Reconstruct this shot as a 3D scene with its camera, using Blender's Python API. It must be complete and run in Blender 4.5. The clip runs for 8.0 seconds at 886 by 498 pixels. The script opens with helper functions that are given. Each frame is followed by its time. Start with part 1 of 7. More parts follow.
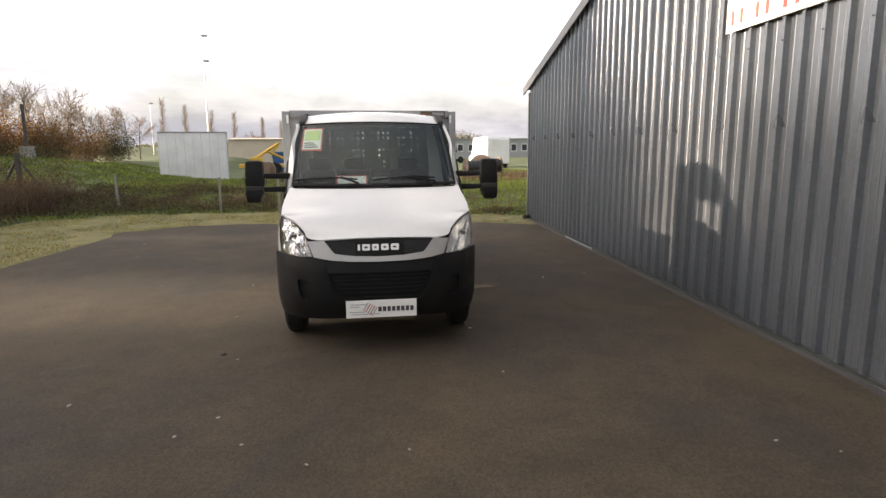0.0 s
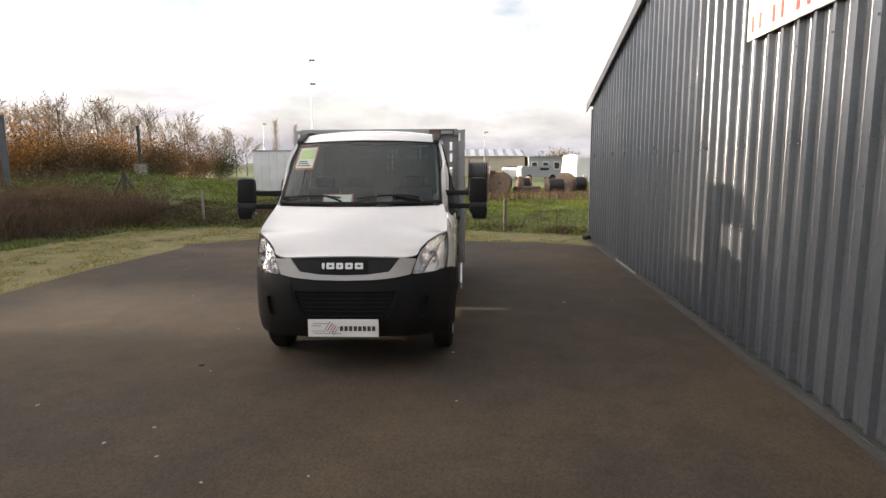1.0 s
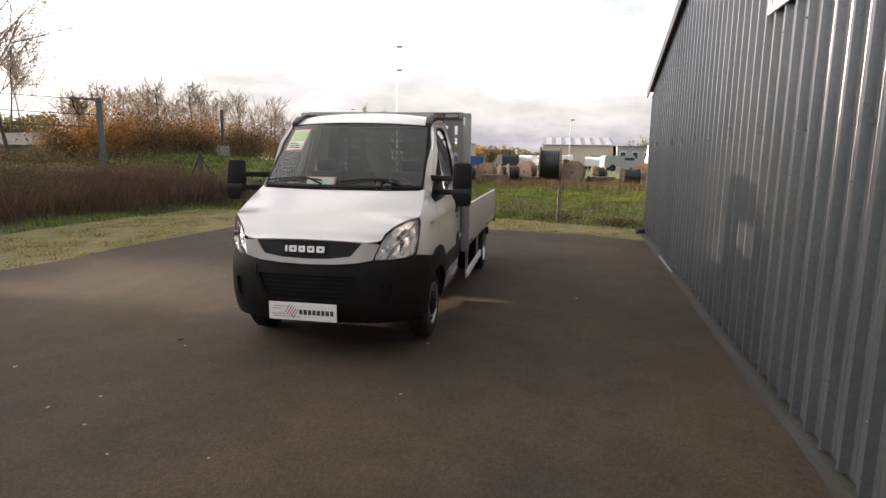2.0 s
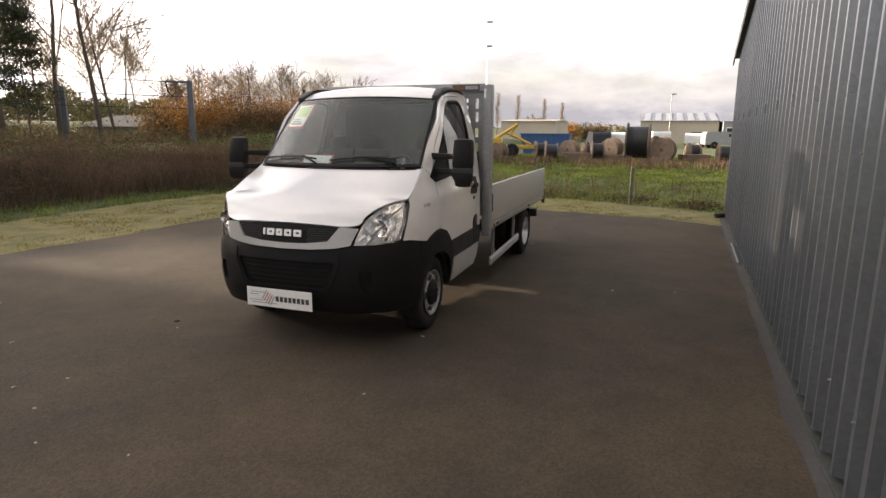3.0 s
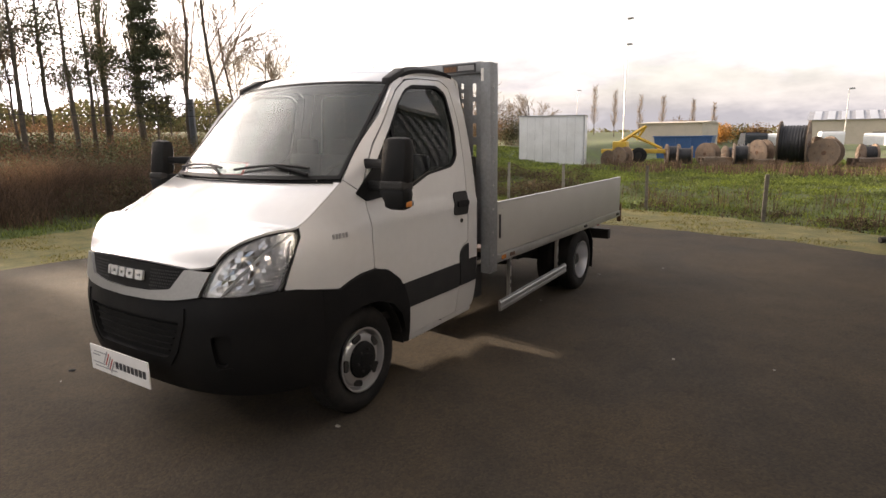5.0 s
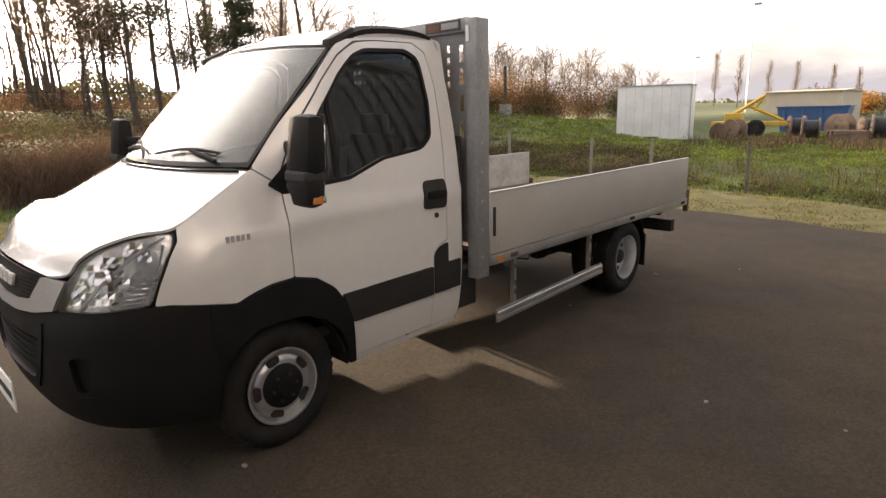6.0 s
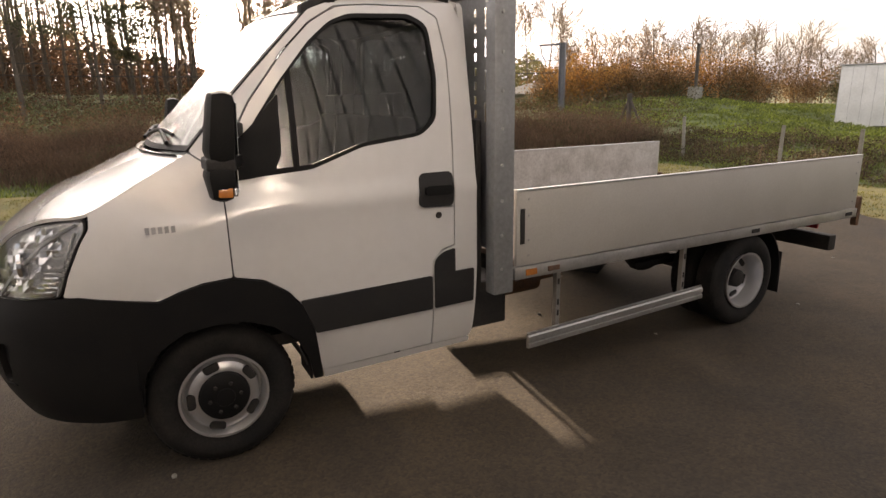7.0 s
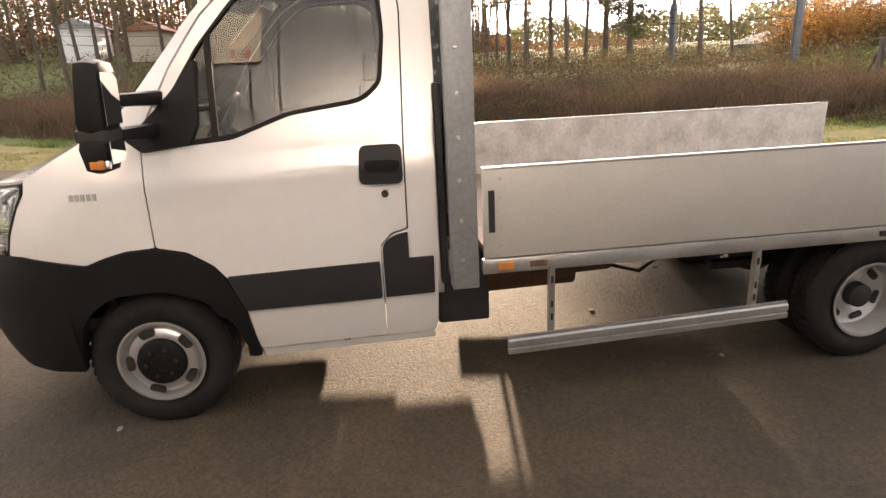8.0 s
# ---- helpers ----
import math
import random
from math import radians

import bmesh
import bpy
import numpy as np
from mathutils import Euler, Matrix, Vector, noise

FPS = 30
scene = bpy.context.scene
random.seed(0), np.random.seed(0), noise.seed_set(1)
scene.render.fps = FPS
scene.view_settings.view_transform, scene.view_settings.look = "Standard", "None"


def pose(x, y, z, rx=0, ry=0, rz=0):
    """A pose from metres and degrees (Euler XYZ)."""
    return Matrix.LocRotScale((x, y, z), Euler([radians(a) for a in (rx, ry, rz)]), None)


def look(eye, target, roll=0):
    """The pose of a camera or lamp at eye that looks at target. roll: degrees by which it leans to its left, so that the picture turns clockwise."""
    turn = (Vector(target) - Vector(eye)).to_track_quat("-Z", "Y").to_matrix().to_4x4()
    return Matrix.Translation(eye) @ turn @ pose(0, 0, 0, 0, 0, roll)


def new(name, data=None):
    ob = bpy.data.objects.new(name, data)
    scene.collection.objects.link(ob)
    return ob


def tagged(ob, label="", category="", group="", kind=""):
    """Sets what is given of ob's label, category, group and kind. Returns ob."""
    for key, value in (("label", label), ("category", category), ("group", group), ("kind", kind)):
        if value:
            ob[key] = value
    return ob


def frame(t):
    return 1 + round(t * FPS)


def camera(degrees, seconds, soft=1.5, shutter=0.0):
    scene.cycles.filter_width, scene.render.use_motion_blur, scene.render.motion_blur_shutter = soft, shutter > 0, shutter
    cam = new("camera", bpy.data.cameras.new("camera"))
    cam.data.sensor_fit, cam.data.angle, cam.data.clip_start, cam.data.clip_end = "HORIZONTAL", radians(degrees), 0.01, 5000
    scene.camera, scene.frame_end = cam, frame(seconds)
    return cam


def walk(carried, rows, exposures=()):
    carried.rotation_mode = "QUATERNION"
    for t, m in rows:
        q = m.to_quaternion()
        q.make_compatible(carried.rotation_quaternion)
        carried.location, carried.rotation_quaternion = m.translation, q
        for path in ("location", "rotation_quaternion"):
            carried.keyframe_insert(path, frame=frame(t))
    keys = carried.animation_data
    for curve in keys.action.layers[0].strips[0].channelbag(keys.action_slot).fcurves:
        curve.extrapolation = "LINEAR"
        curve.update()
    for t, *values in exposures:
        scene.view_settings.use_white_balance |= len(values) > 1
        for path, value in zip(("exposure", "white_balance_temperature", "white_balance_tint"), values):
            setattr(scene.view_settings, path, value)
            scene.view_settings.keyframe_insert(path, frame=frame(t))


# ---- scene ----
cam = camera(74, 8.0)
PATH = [
    (0, (-0.164, -5.198, 1.903), (0.111, -3.246, 1.563), -0.42),
    (0.5, (0.439, -5.204, 1.906), (0.539, -3.229, 1.606), -0.60),
    (1, (1.060, -5.103, 1.907), (0.994, -3.124, 1.627), -0.34),
    (2.5, (2.539, -4.468, 1.866), (2.034, -2.567, 1.504), 0.83),
    (3, (2.866, -4.024, 1.858), (2.205, -2.179, 1.463), 0.25),
    (3.5, (3.043, -3.498, 1.816), (2.235, -1.710, 1.429), -0.23),
    (4, (3.196, -2.944, 1.791), (2.264, -1.214, 1.420), -0.78),
    (5.5, (3.512, -1.118, 1.781), (2.326, 0.440, 1.374), -0.71),
    (6, (3.630, -0.494, 1.782), (2.280, 0.911, 1.329), -1.25),
    (6.5, (3.739, 0.133, 1.735), (2.192, 1.315, 1.275), -1.65),
    (7, (3.766, 0.755, 1.736), (2.051, 1.659, 1.244), -1.05),
    (7.5, (3.847, 1.465, 1.685), (2.007, 2.036, 1.150), -1.86),
    (8, (3.751, 2.153, 1.704), (1.854, 2.360, 1.106), -2.81),
]
EXPOSURES = [(0.0, 1.42, 6650, 15), (1.0, 1.35, 6650, 16), (2.5, 1.3, 6800, 17), (4.0, 1.35, 6850, 18), (5.5, 1.40, 7050, 19), (6.0, 1.60, 7150, 20), (6.5, 1.88, 7250, 20), (7.0, 1.68, 7350, 21), (7.5, 1.82, 7400, 21), (8.0, 2.55, 7450, 22)]
walk(cam, [(t, look(eye, target, roll)) for t, eye, target, roll in PATH], EXPOSURES)

# ---- light ----
SUN_AZ, SUN_EL = radians(-83.0), radians(10.5)   # azimuth from +y towards +x


def node(tree, kind, **values):
    n = tree.nodes.new(kind)
    for key, value in values.items():
        n.inputs[key].default_value = value
    return n


world = bpy.data.worlds.new("sky")
scene.world = world
world.use_nodes = True
wt = world.node_tree
wt.nodes.clear()
sky = wt.nodes.new("ShaderNodeTexSky")
sky.sky_type, sky.sun_disc = "NISHITA", False
sky.sun_elevation, sky.sun_rotation = SUN_EL, SUN_AZ
sky.air_density, sky.dust_density = 1.0, 2.0
sky_gain = node(wt, "ShaderNodeVectorMath")
sky_gain.operation = "SCALE"
sky_gain.inputs["Scale"].default_value = 0.11
coord = wt.nodes.new("ShaderNodeTexCoord")
stretch = node(wt, "ShaderNodeMapping", Scale=(1.0, 1.0, 3.2))
cloud_noise = node(wt, "ShaderNodeTexNoise", Scale=1.7, Detail=7.0, Roughness=0.58, Distortion=0.35)
cloud_mask = wt.nodes.new("ShaderNodeValToRGB")
cloud_mask.color_ramp.elements[0].position, cloud_mask.color_ramp.elements[1].position = 0.42, 0.57
fine_noise = node(wt, "ShaderNodeTexNoise", Scale=4.5, Detail=6.0, Roughness=0.6)
height = wt.nodes.new("ShaderNodeSeparateXYZ")
low = node(wt, "ShaderNodeMapRange")
low.inputs["From Min"].default_value, low.inputs["From Max"].default_value = 0.03, 0.20
low_mix = node(wt, "ShaderNodeMath")
low_mix.operation = "MULTIPLY_ADD"
low_mix.inputs[1].default_value, low_mix.inputs[2].default_value = 0.60, -0.17
shade = wt.nodes.new("ShaderNodeMath")
shade.operation = "ADD"
cloud_col = wt.nodes.new("ShaderNodeValToRGB")
cloud_col.color_ramp.elements[0].position, cloud_col.color_ramp.elements[0].color = 0.25, (0.215, 0.220, 0.238, 1)
cloud_col.color_ramp.elements[1].position, cloud_col.color_ramp.elements[1].color = 0.80, (0.60, 0.585, 0.565, 1)
cloud_mix = wt.nodes.new("ShaderNodeMixRGB")
sunward = wt.nodes.new("ShaderNodeVectorMath")
sunward.operation = "DOT_PRODUCT"
sunward.inputs[1].default_value = (math.sin(SUN_AZ) * math.cos(SUN_EL), math.cos(SUN_AZ) * math.cos(SUN_EL), math.sin(SUN_EL))
near_sun = node(wt, "ShaderNodeMapRange")
near_sun.inputs["From Min"].default_value, near_sun.inputs["From Max"].default_value = 0.55, 1.0
aureole = wt.nodes.new("ShaderNodeMath")
aureole.operation = "POWER"
aureole.inputs[1].default_value = 3.0
aureole_gain = wt.nodes.new("ShaderNodeMath")
aureole_gain.operation = "MULTIPLY_ADD"
aureole_gain.inputs[1].default_value, aureole_gain.inputs[2].default_value = 6.0, 1.0
glow = wt.nodes.new("ShaderNodeMath")
glow.operation = "POWER"
glow.inputs[1].default_value = 45.0
glow_gain = wt.nodes.new("ShaderNodeMath")
glow_gain.operation = "MULTIPLY_ADD"
glow_gain.inputs[1].default_value = 22.0
horizon = node(wt, "ShaderNodeMath")
horizon.operation = "SUBTRACT"
horizon.inputs[0].default_value = 1.0
cover = node(wt, "ShaderNodeMath")
cover.operation = "MAXIMUM"
lit_cloud = wt.nodes.new("ShaderNodeVectorMath")
lit_cloud.operation = "SCALE"
back = node(wt, "ShaderNodeBackground", Strength=1.0)
wout = wt.nodes.new("ShaderNodeOutputWorld")
for a, b in ((coord.outputs["Generated"], stretch.inputs["Vector"]), (stretch.outputs["Vector"], cloud_noise.inputs["Vector"]),
             (cloud_noise.outputs["Fac"], cloud_mask.inputs["Fac"]), (stretch.outputs["Vector"], fine_noise.inputs["Vector"]),
             (coord.outputs["Generated"], height.inputs["Vector"]), (height.outputs["Z"], low.inputs["Value"]),
             (low.outputs["Result"], low_mix.inputs[0]), (low_mix.outputs["Value"], shade.inputs[0]), (fine_noise.outputs["Fac"], shade.inputs[1]),
             (shade.outputs["Value"], cloud_col.inputs["Fac"]), (sky.outputs["Color"], sky_gain.inputs[0]),
             (cloud_mask.outputs["Color"], cover.inputs[0]), (low.outputs["Result"], horizon.inputs[1]),
             (horizon.outputs["Value"], cover.inputs[1]), (cover.outputs["Value"], cloud_mix.inputs["Fac"]), (sky_gain.outputs["Vector"], cloud_mix.inputs["Color1"]),
             (coord.outputs["Generated"], sunward.inputs[0]), (sunward.outputs["Value"], near_sun.inputs["Value"]), (near_sun.outputs["Result"], aureole.inputs[0]),
             (aureole.outputs["Value"], aureole_gain.inputs[0]), (cloud_col.outputs["Color"], lit_cloud.inputs[0]), (near_sun.outputs["Result"], glow.inputs[0]), (glow.outputs["Value"], glow_gain.inputs[0]),
             (aureole_gain.outputs["Value"], glow_gain.inputs[2]), (glow_gain.outputs["Value"], lit_cloud.inputs["Scale"]),
             (lit_cloud.outputs["Vector"], cloud_mix.inputs["Color2"]), (cloud_mix.outputs["Color"], back.inputs["Color"]),
             (back.outputs["Background"], wout.inputs["Surface"])):
    wt.links.new(a, b)

sun_data = bpy.data.lights.new("sun", "SUN")
sun_data.energy, sun_data.angle, sun_data.color = 5.0, radians(0.9), (1.0, 0.86, 0.66)
sun = new("sun", sun_data)
sun_dir = Vector((math.sin(SUN_AZ) * math.cos(SUN_EL), math.cos(SUN_AZ) * math.cos(SUN_EL), math.sin(SUN_EL)))
sun.matrix_world = look(sun_dir * 60, (0, 0, 0))


# ---- materials ----
def material(name, colour, rough=0.6, metal=0.0, var=0.18, scale=3.0, fine=60.0, bump=0.15, other=None, coat=0.0, rough_var=0.1, random_part=0.0, island=0.0, spec=0.5, thin=0.0):
    """A surface with two scales of variation in colour, roughness and relief; other: the colour of its stains."""
    m = bpy.data.materials.new(name)
    m.use_nodes = True
    t = m.node_tree
    bsdf = t.nodes["Principled BSDF"]
    place = t.nodes.new("ShaderNodeTexCoord")
    big = node(t, "ShaderNodeTexNoise", Scale=scale, Detail=5.0, Roughness=0.6)
    small = node(t, "ShaderNodeTexNoise", Scale=fine, Detail=4.0, Roughness=0.65)
    for n in (big, small):
        t.links.new(place.outputs["Object"], n.inputs["Vector"])
    ramp = t.nodes.new("ShaderNodeValToRGB")
    stain = other if other else tuple(c * (1 - 1.6 * var) for c in colour)
    ramp.color_ramp.elements[0].position, ramp.color_ramp.elements[1].position = 0.33, 0.62
    ramp.color_ramp.elements[0].color, ramp.color_ramp.elements[1].color = (*stain, 1), (*colour, 1)
    t.links.new(big.outputs["Fac"], ramp.inputs["Fac"])
    grain = t.nodes.new("ShaderNodeMapRange")
    grain.inputs["From Min"].default_value, grain.inputs["From Max"].default_value = 0.3, 0.7
    grain.inputs["To Min"].default_value, grain.inputs["To Max"].default_value = 1 - var, 1 + var
    t.links.new(small.outputs["Fac"], grain.inputs["Value"])
    gain = grain.outputs["Result"]
    for amount, kind, out in ((random_part, "ShaderNodeObjectInfo", "Random"), (island, "ShaderNodeNewGeometry", "Random Per Island")):
        if amount:
            source = t.nodes.new(kind)
            spread = t.nodes.new("ShaderNodeMapRange")
            spread.inputs["To Min"].default_value, spread.inputs["To Max"].default_value = 1 - amount, 1 + amount
            t.links.new(source.outputs[out], spread.inputs["Value"])
            both = t.nodes.new("ShaderNodeMath")
            both.operation = "MULTIPLY"
            t.links.new(gain, both.inputs[0])
            t.links.new(spread.outputs["Result"], both.inputs[1])
            gain = both.outputs["Value"]
    tint = t.nodes.new("ShaderNodeVectorMath")
    tint.operation = "SCALE"
    t.links.new(ramp.outputs["Color"], tint.inputs[0])
    t.links.new(gain, tint.inputs["Scale"])
    t.links.new(tint.outputs["Vector"], bsdf.inputs["Base Color"])
    gloss = t.nodes.new("ShaderNodeMapRange")
    gloss.inputs["To Min"].default_value, gloss.inputs["To Max"].default_value = max(0.03, rough - rough_var), min(1.0, rough + rough_var)
    t.links.new(big.outputs["Fac"], gloss.inputs["Value"])
    t.links.new(gloss.outputs["Result"], bsdf.inputs["Roughness"])
    bsdf.inputs["Metallic"].default_value = metal
    bsdf.inputs["Coat Weight"].default_value = coat
    bsdf.inputs["Coat Roughness"].default_value = 0.06
    bsdf.inputs["Specular IOR Level"].default_value = spec
    if bump:
        relief = node(t, "ShaderNodeBump", Strength=bump, Distance=0.01)
        t.links.new(small.outputs["Fac"], relief.inputs["Height"])
        t.links.new(relief.outputs["Normal"], bsdf.inputs["Normal"])
    if thin:
        # light that passes through the leaf
        through_leaf = t.nodes.new("ShaderNodeBsdfTranslucent")
        both_sides = node(t, "ShaderNodeMixShader", Fac=thin)
        t.links.new(tint.outputs["Vector"], through_leaf.inputs["Color"])
        t.links.new(bsdf.outputs[0], both_sides.inputs[1])
        t.links.new(through_leaf.outputs[0], both_sides.inputs[2])
        t.links.new(both_sides.outputs[0], t.nodes["Material Output"].inputs["Surface"])
    return m


def glass(name, tint=(0.9, 0.95, 0.93), rough=0.0, see=0.7, film=0.02):
    """Thin glazing: a clear see-through layer under a real mirror gloss."""
    m = bpy.data.materials.new(name)
    m.use_nodes = True
    t = m.node_tree
    t.nodes.clear()
    clear = node(t, "ShaderNodeBsdfTransparent", Color=(*(c * see for c in tint), 1))
    shine = node(t, "ShaderNodeBsdfGlossy", Color=(0.95, 0.95, 0.95, 1), Roughness=rough)
    dust = node(t, "ShaderNodeBsdfDiffuse", Color=(0.50, 0.48, 0.44, 1))
    facing = node(t, "ShaderNodeLayerWeight", Blend=0.5)
    steep = t.nodes.new("ShaderNodeMath")
    steep.operation = "POWER"
    steep.inputs[1].default_value = 4.5
    edge = t.nodes.new("ShaderNodeMath")
    edge.operation = "MULTIPLY_ADD"
    edge.inputs[1].default_value, edge.inputs[2].default_value = 0.95, 0.03
    t.links.new(facing.outputs["Facing"], steep.inputs[0])
    t.links.new(steep.outputs[0], edge.inputs[0])
    dusty = node(t, "ShaderNodeMixShader", Fac=film)
    mix = t.nodes.new("ShaderNodeMixShader")
    out = t.nodes.new("ShaderNodeOutputMaterial")
    t.links.new(clear.outputs[0], dusty.inputs[1])
    t.links.new(dust.outputs[0], dusty.inputs[2])
    t.links.new(edge.outputs[0], mix.inputs[0])
    t.links.new(dusty.outputs[0], mix.inputs[1])
    t.links.new(shine.outputs[0], mix.inputs[2])
    t.links.new(mix.outputs[0], out.inputs[0])
    return m


def asphalt_material():
    """Worn open asphalt: loose light stones in dark binder, brown silt and grey patches."""
    m = bpy.data.materials.new("asphalt")
    m.use_nodes = True
    t = m.node_tree
    bsdf = t.nodes["Principled BSDF"]
    place = t.nodes.new("ShaderNodeTexCoord")
    stones = node(t, "ShaderNodeTexVoronoi", Scale=70.0)
    stones.feature = "F1"
    silt = node(t, "ShaderNodeTexNoise", Scale=0.45, Detail=6.0, Roughness=0.62, Distortion=0.6)
    patch = node(t, "ShaderNodeTexNoise", Scale=2.3, Detail=5.0, Roughness=0.6)
    grit = node(t, "ShaderNodeTexNoise", Scale=160.0, Detail=3.0, Roughness=0.7)
    for n in (stones, silt, patch, grit):
        t.links.new(place.outputs["Object"], n.inputs["Vector"])
    base = t.nodes.new("ShaderNodeValToRGB")
    e = base.color_ramp.elements
    e[0].position, e[0].color = 0.32, (0.039, 0.0345, 0.0295, 1)
    e[1].position, e[1].color = 0.68, (0.066, 0.052, 0.0355, 1)
    mid = base.color_ramp.elements.new(0.5)
    mid.color = (0.053, 0.0432, 0.0318, 1)
    t.links.new(silt.outputs["Fac"], base.inputs["Fac"])
    tone = t.nodes.new("ShaderNodeMapRange")
    tone.inputs["From Min"].default_value, tone.inputs["From Max"].default_value = 0.25, 0.75
    tone.inputs["To Min"].default_value, tone.inputs["To Max"].default_value = 0.82, 1.18
    t.links.new(patch.outputs["Fac"], tone.inputs["Value"])
    speck = t.nodes.new("ShaderNodeValToRGB")
    speck.color_ramp.elements[0].position, speck.color_ramp.elements[0].color = 0.05, (0.80, 0.80, 0.80, 1)
    speck.color_ramp.elements[1].position, speck.color_ramp.elements[1].color = 0.95, (1.42, 1.33, 1.16, 1)
    t.links.new(stones.outputs["Color"], speck.inputs["Fac"])
    mul = t.nodes.new("ShaderNodeMixRGB")
    mul.blend_type, mul.inputs["Fac"].default_value = "MULTIPLY", 1.0
    t.links.new(base.outputs["Color"], mul.inputs["Color1"])
    t.links.new(speck.outputs["Color"], mul.inputs["Color2"])
    tint = t.nodes.new("ShaderNodeVectorMath")
    tint.operation = "SCALE"
    t.links.new(mul.outputs["Color"], tint.inputs[0])
    t.links.new(tone.outputs["Result"], tint.inputs["Scale"])
    t.links.new(tint.outputs["Vector"], bsdf.inputs["Base Color"])
    bsdf.inputs["Roughness"].default_value = 0.88
    bsdf.inputs["Specular IOR Level"].default_value = 0.25
    hole = t.nodes.new("ShaderNodeMath")
    hole.operation = "SUBTRACT"
    t.links.new(grit.outputs["Fac"], hole.inputs[0])
    t.links.new(stones.outputs["Distance"], hole.inputs[1])
    relief = node(t, "ShaderNodeBump", Strength=0.35, Distance=0.010)
    t.links.new(hole.outputs["Value"], relief.inputs["Height"])
    t.links.new(relief.outputs["Normal"], bsdf.inputs["Normal"])
    return m


M_ASPHALT = asphalt_material()
M_VERGE = material("mossy_gravel", (0.20, 0.165, 0.055), 0.95, var=0.5, scale=2.6, fine=55, bump=0.7, other=(0.095, 0.098, 0.026))
M_FIELD = material("field_soil", (0.088, 0.122, 0.026), 0.95, var=0.45, scale=0.5, fine=14, bump=0.8, other=(0.060, 0.062, 0.026))
M_GRASS = material("grass_blades", (0.195, 0.240, 0.036), 0.7, var=0.25, scale=0.8, fine=6, bump=0, other=(0.090, 0.108, 0.028), island=0.5, thin=0.35)
M_TURF = material("verge_turf_blades", (0.26, 0.235, 0.05), 0.8, var=0.2, scale=0.8, fine=6, bump=0, other=(0.15, 0.115, 0.04), island=0.45, thin=0.35)
M_DRYGRASS = material("dry_stalks", (0.155, 0.098, 0.060), 0.85, var=0.2, scale=0.5, fine=5, bump=0, other=(0.080, 0.052, 0.034), island=0.55, thin=0.35)
M_BRAMBLE = material("bramble_leaves", (0.060, 0.075, 0.026), 0.75, var=0.2, scale=0.7, fine=6, bump=0, other=(0.085, 0.060, 0.028), island=0.6, thin=0.35)
M_WEEDS = material("weed_leaves", (0.095, 0.070, 0.034), 0.8, var=0.2, scale=0.8, fine=6, bump=0, other=(0.070, 0.050, 0.026), island=0.6, thin=0.35)
M_BARK = material("bark", (0.110, 0.088, 0.066), 0.9, var=0.3, scale=2.0, fine=25, bump=0.5, other=(0.070, 0.056, 0.042))
M_TWIG = material("twigs", (0.30, 0.23, 0.165), 0.9, var=0.25, scale=1.0, fine=9, bump=0.0, other=(0.20, 0.15, 0.11))
M_ORANGE = material("autumn_leaves", (0.42, 0.205, 0.05), 0.7, var=0.25, scale=0.7, fine=5, bump=0, other=(0.24, 0.13, 0.035), island=0.5, thin=0.5)
M_RUST = material("withered_leaves", (0.20, 0.115, 0.045), 0.8, var=0.25, scale=0.6, fine=5, bump=0, other=(0.12, 0.075, 0.036), island=0.5, thin=0.5)
M_SCRUBLEAF = material("scrub_leaves_brown", (0.125, 0.070, 0.038), 0.85, var=0.25, scale=0.6, fine=5, bump=0, other=(0.075, 0.050, 0.032), island=0.5, thin=0.5)
M_NEEDLE = material("pine_needles", (0.052, 0.062, 0.028), 0.75, var=0.25, scale=0.6, fine=6, bump=0, other=(0.055, 0.050, 0.024), island=0.5, thin=0.35)
M_FARTREE = material("far_foliage", (0.105, 0.115, 0.045), 0.85, var=0.3, scale=0.4, fine=4, bump=0, other=(0.14, 0.10, 0.045), island=0.4, thin=0.35)
M_STEELWALL = material("galvanised_cladding", (0.235, 0.250, 0.270), 0.30, metal=0.68, var=0.10, scale=0.7, fine=28, bump=0.05, other=(0.185, 0.198, 0.215), rough_var=0.08, random_part=0.06)
M_TRIMSTEEL = material("grey_flashing", (0.16, 0.165, 0.175), 0.5, metal=0.3, var=0.15, scale=2, fine=30, bump=0.05)
M_CONCRETE = material("concrete", (0.30, 0.285, 0.255), 0.9, var=0.25, scale=3.0, fine=60, bump=0.35, other=(0.20, 0.195, 0.155))
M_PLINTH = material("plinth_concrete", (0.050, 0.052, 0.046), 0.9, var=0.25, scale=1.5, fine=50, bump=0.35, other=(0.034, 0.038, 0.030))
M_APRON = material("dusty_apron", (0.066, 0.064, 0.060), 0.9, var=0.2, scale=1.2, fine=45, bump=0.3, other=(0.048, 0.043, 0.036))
M_WHITE = material("white_truck_paint", (0.67, 0.668, 0.655), 0.26, var=0.02, scale=0.8, fine=14, bump=0.002, other=(0.635, 0.63, 0.612), coat=1.0, rough_var=0.02)
M_PLASTIC = material("black_bumper_plastic", (0.0085, 0.0085, 0.009), 0.55, var=0.25, scale=3, fine=220, bump=0.10, other=(0.012, 0.0117, 0.0112), spec=0.16)
M_TRIM = material("grey_black_trim", (0.017, 0.017, 0.018), 0.6, var=0.2, scale=3, fine=200, bump=0.08, other=(0.024, 0.023, 0.022), spec=0.35)
M_BLACK = material("chassis_black", (0.014, 0.014, 0.014), 0.7, var=0.3, scale=4, fine=60, bump=0.15, other=(0.028, 0.024, 0.020))
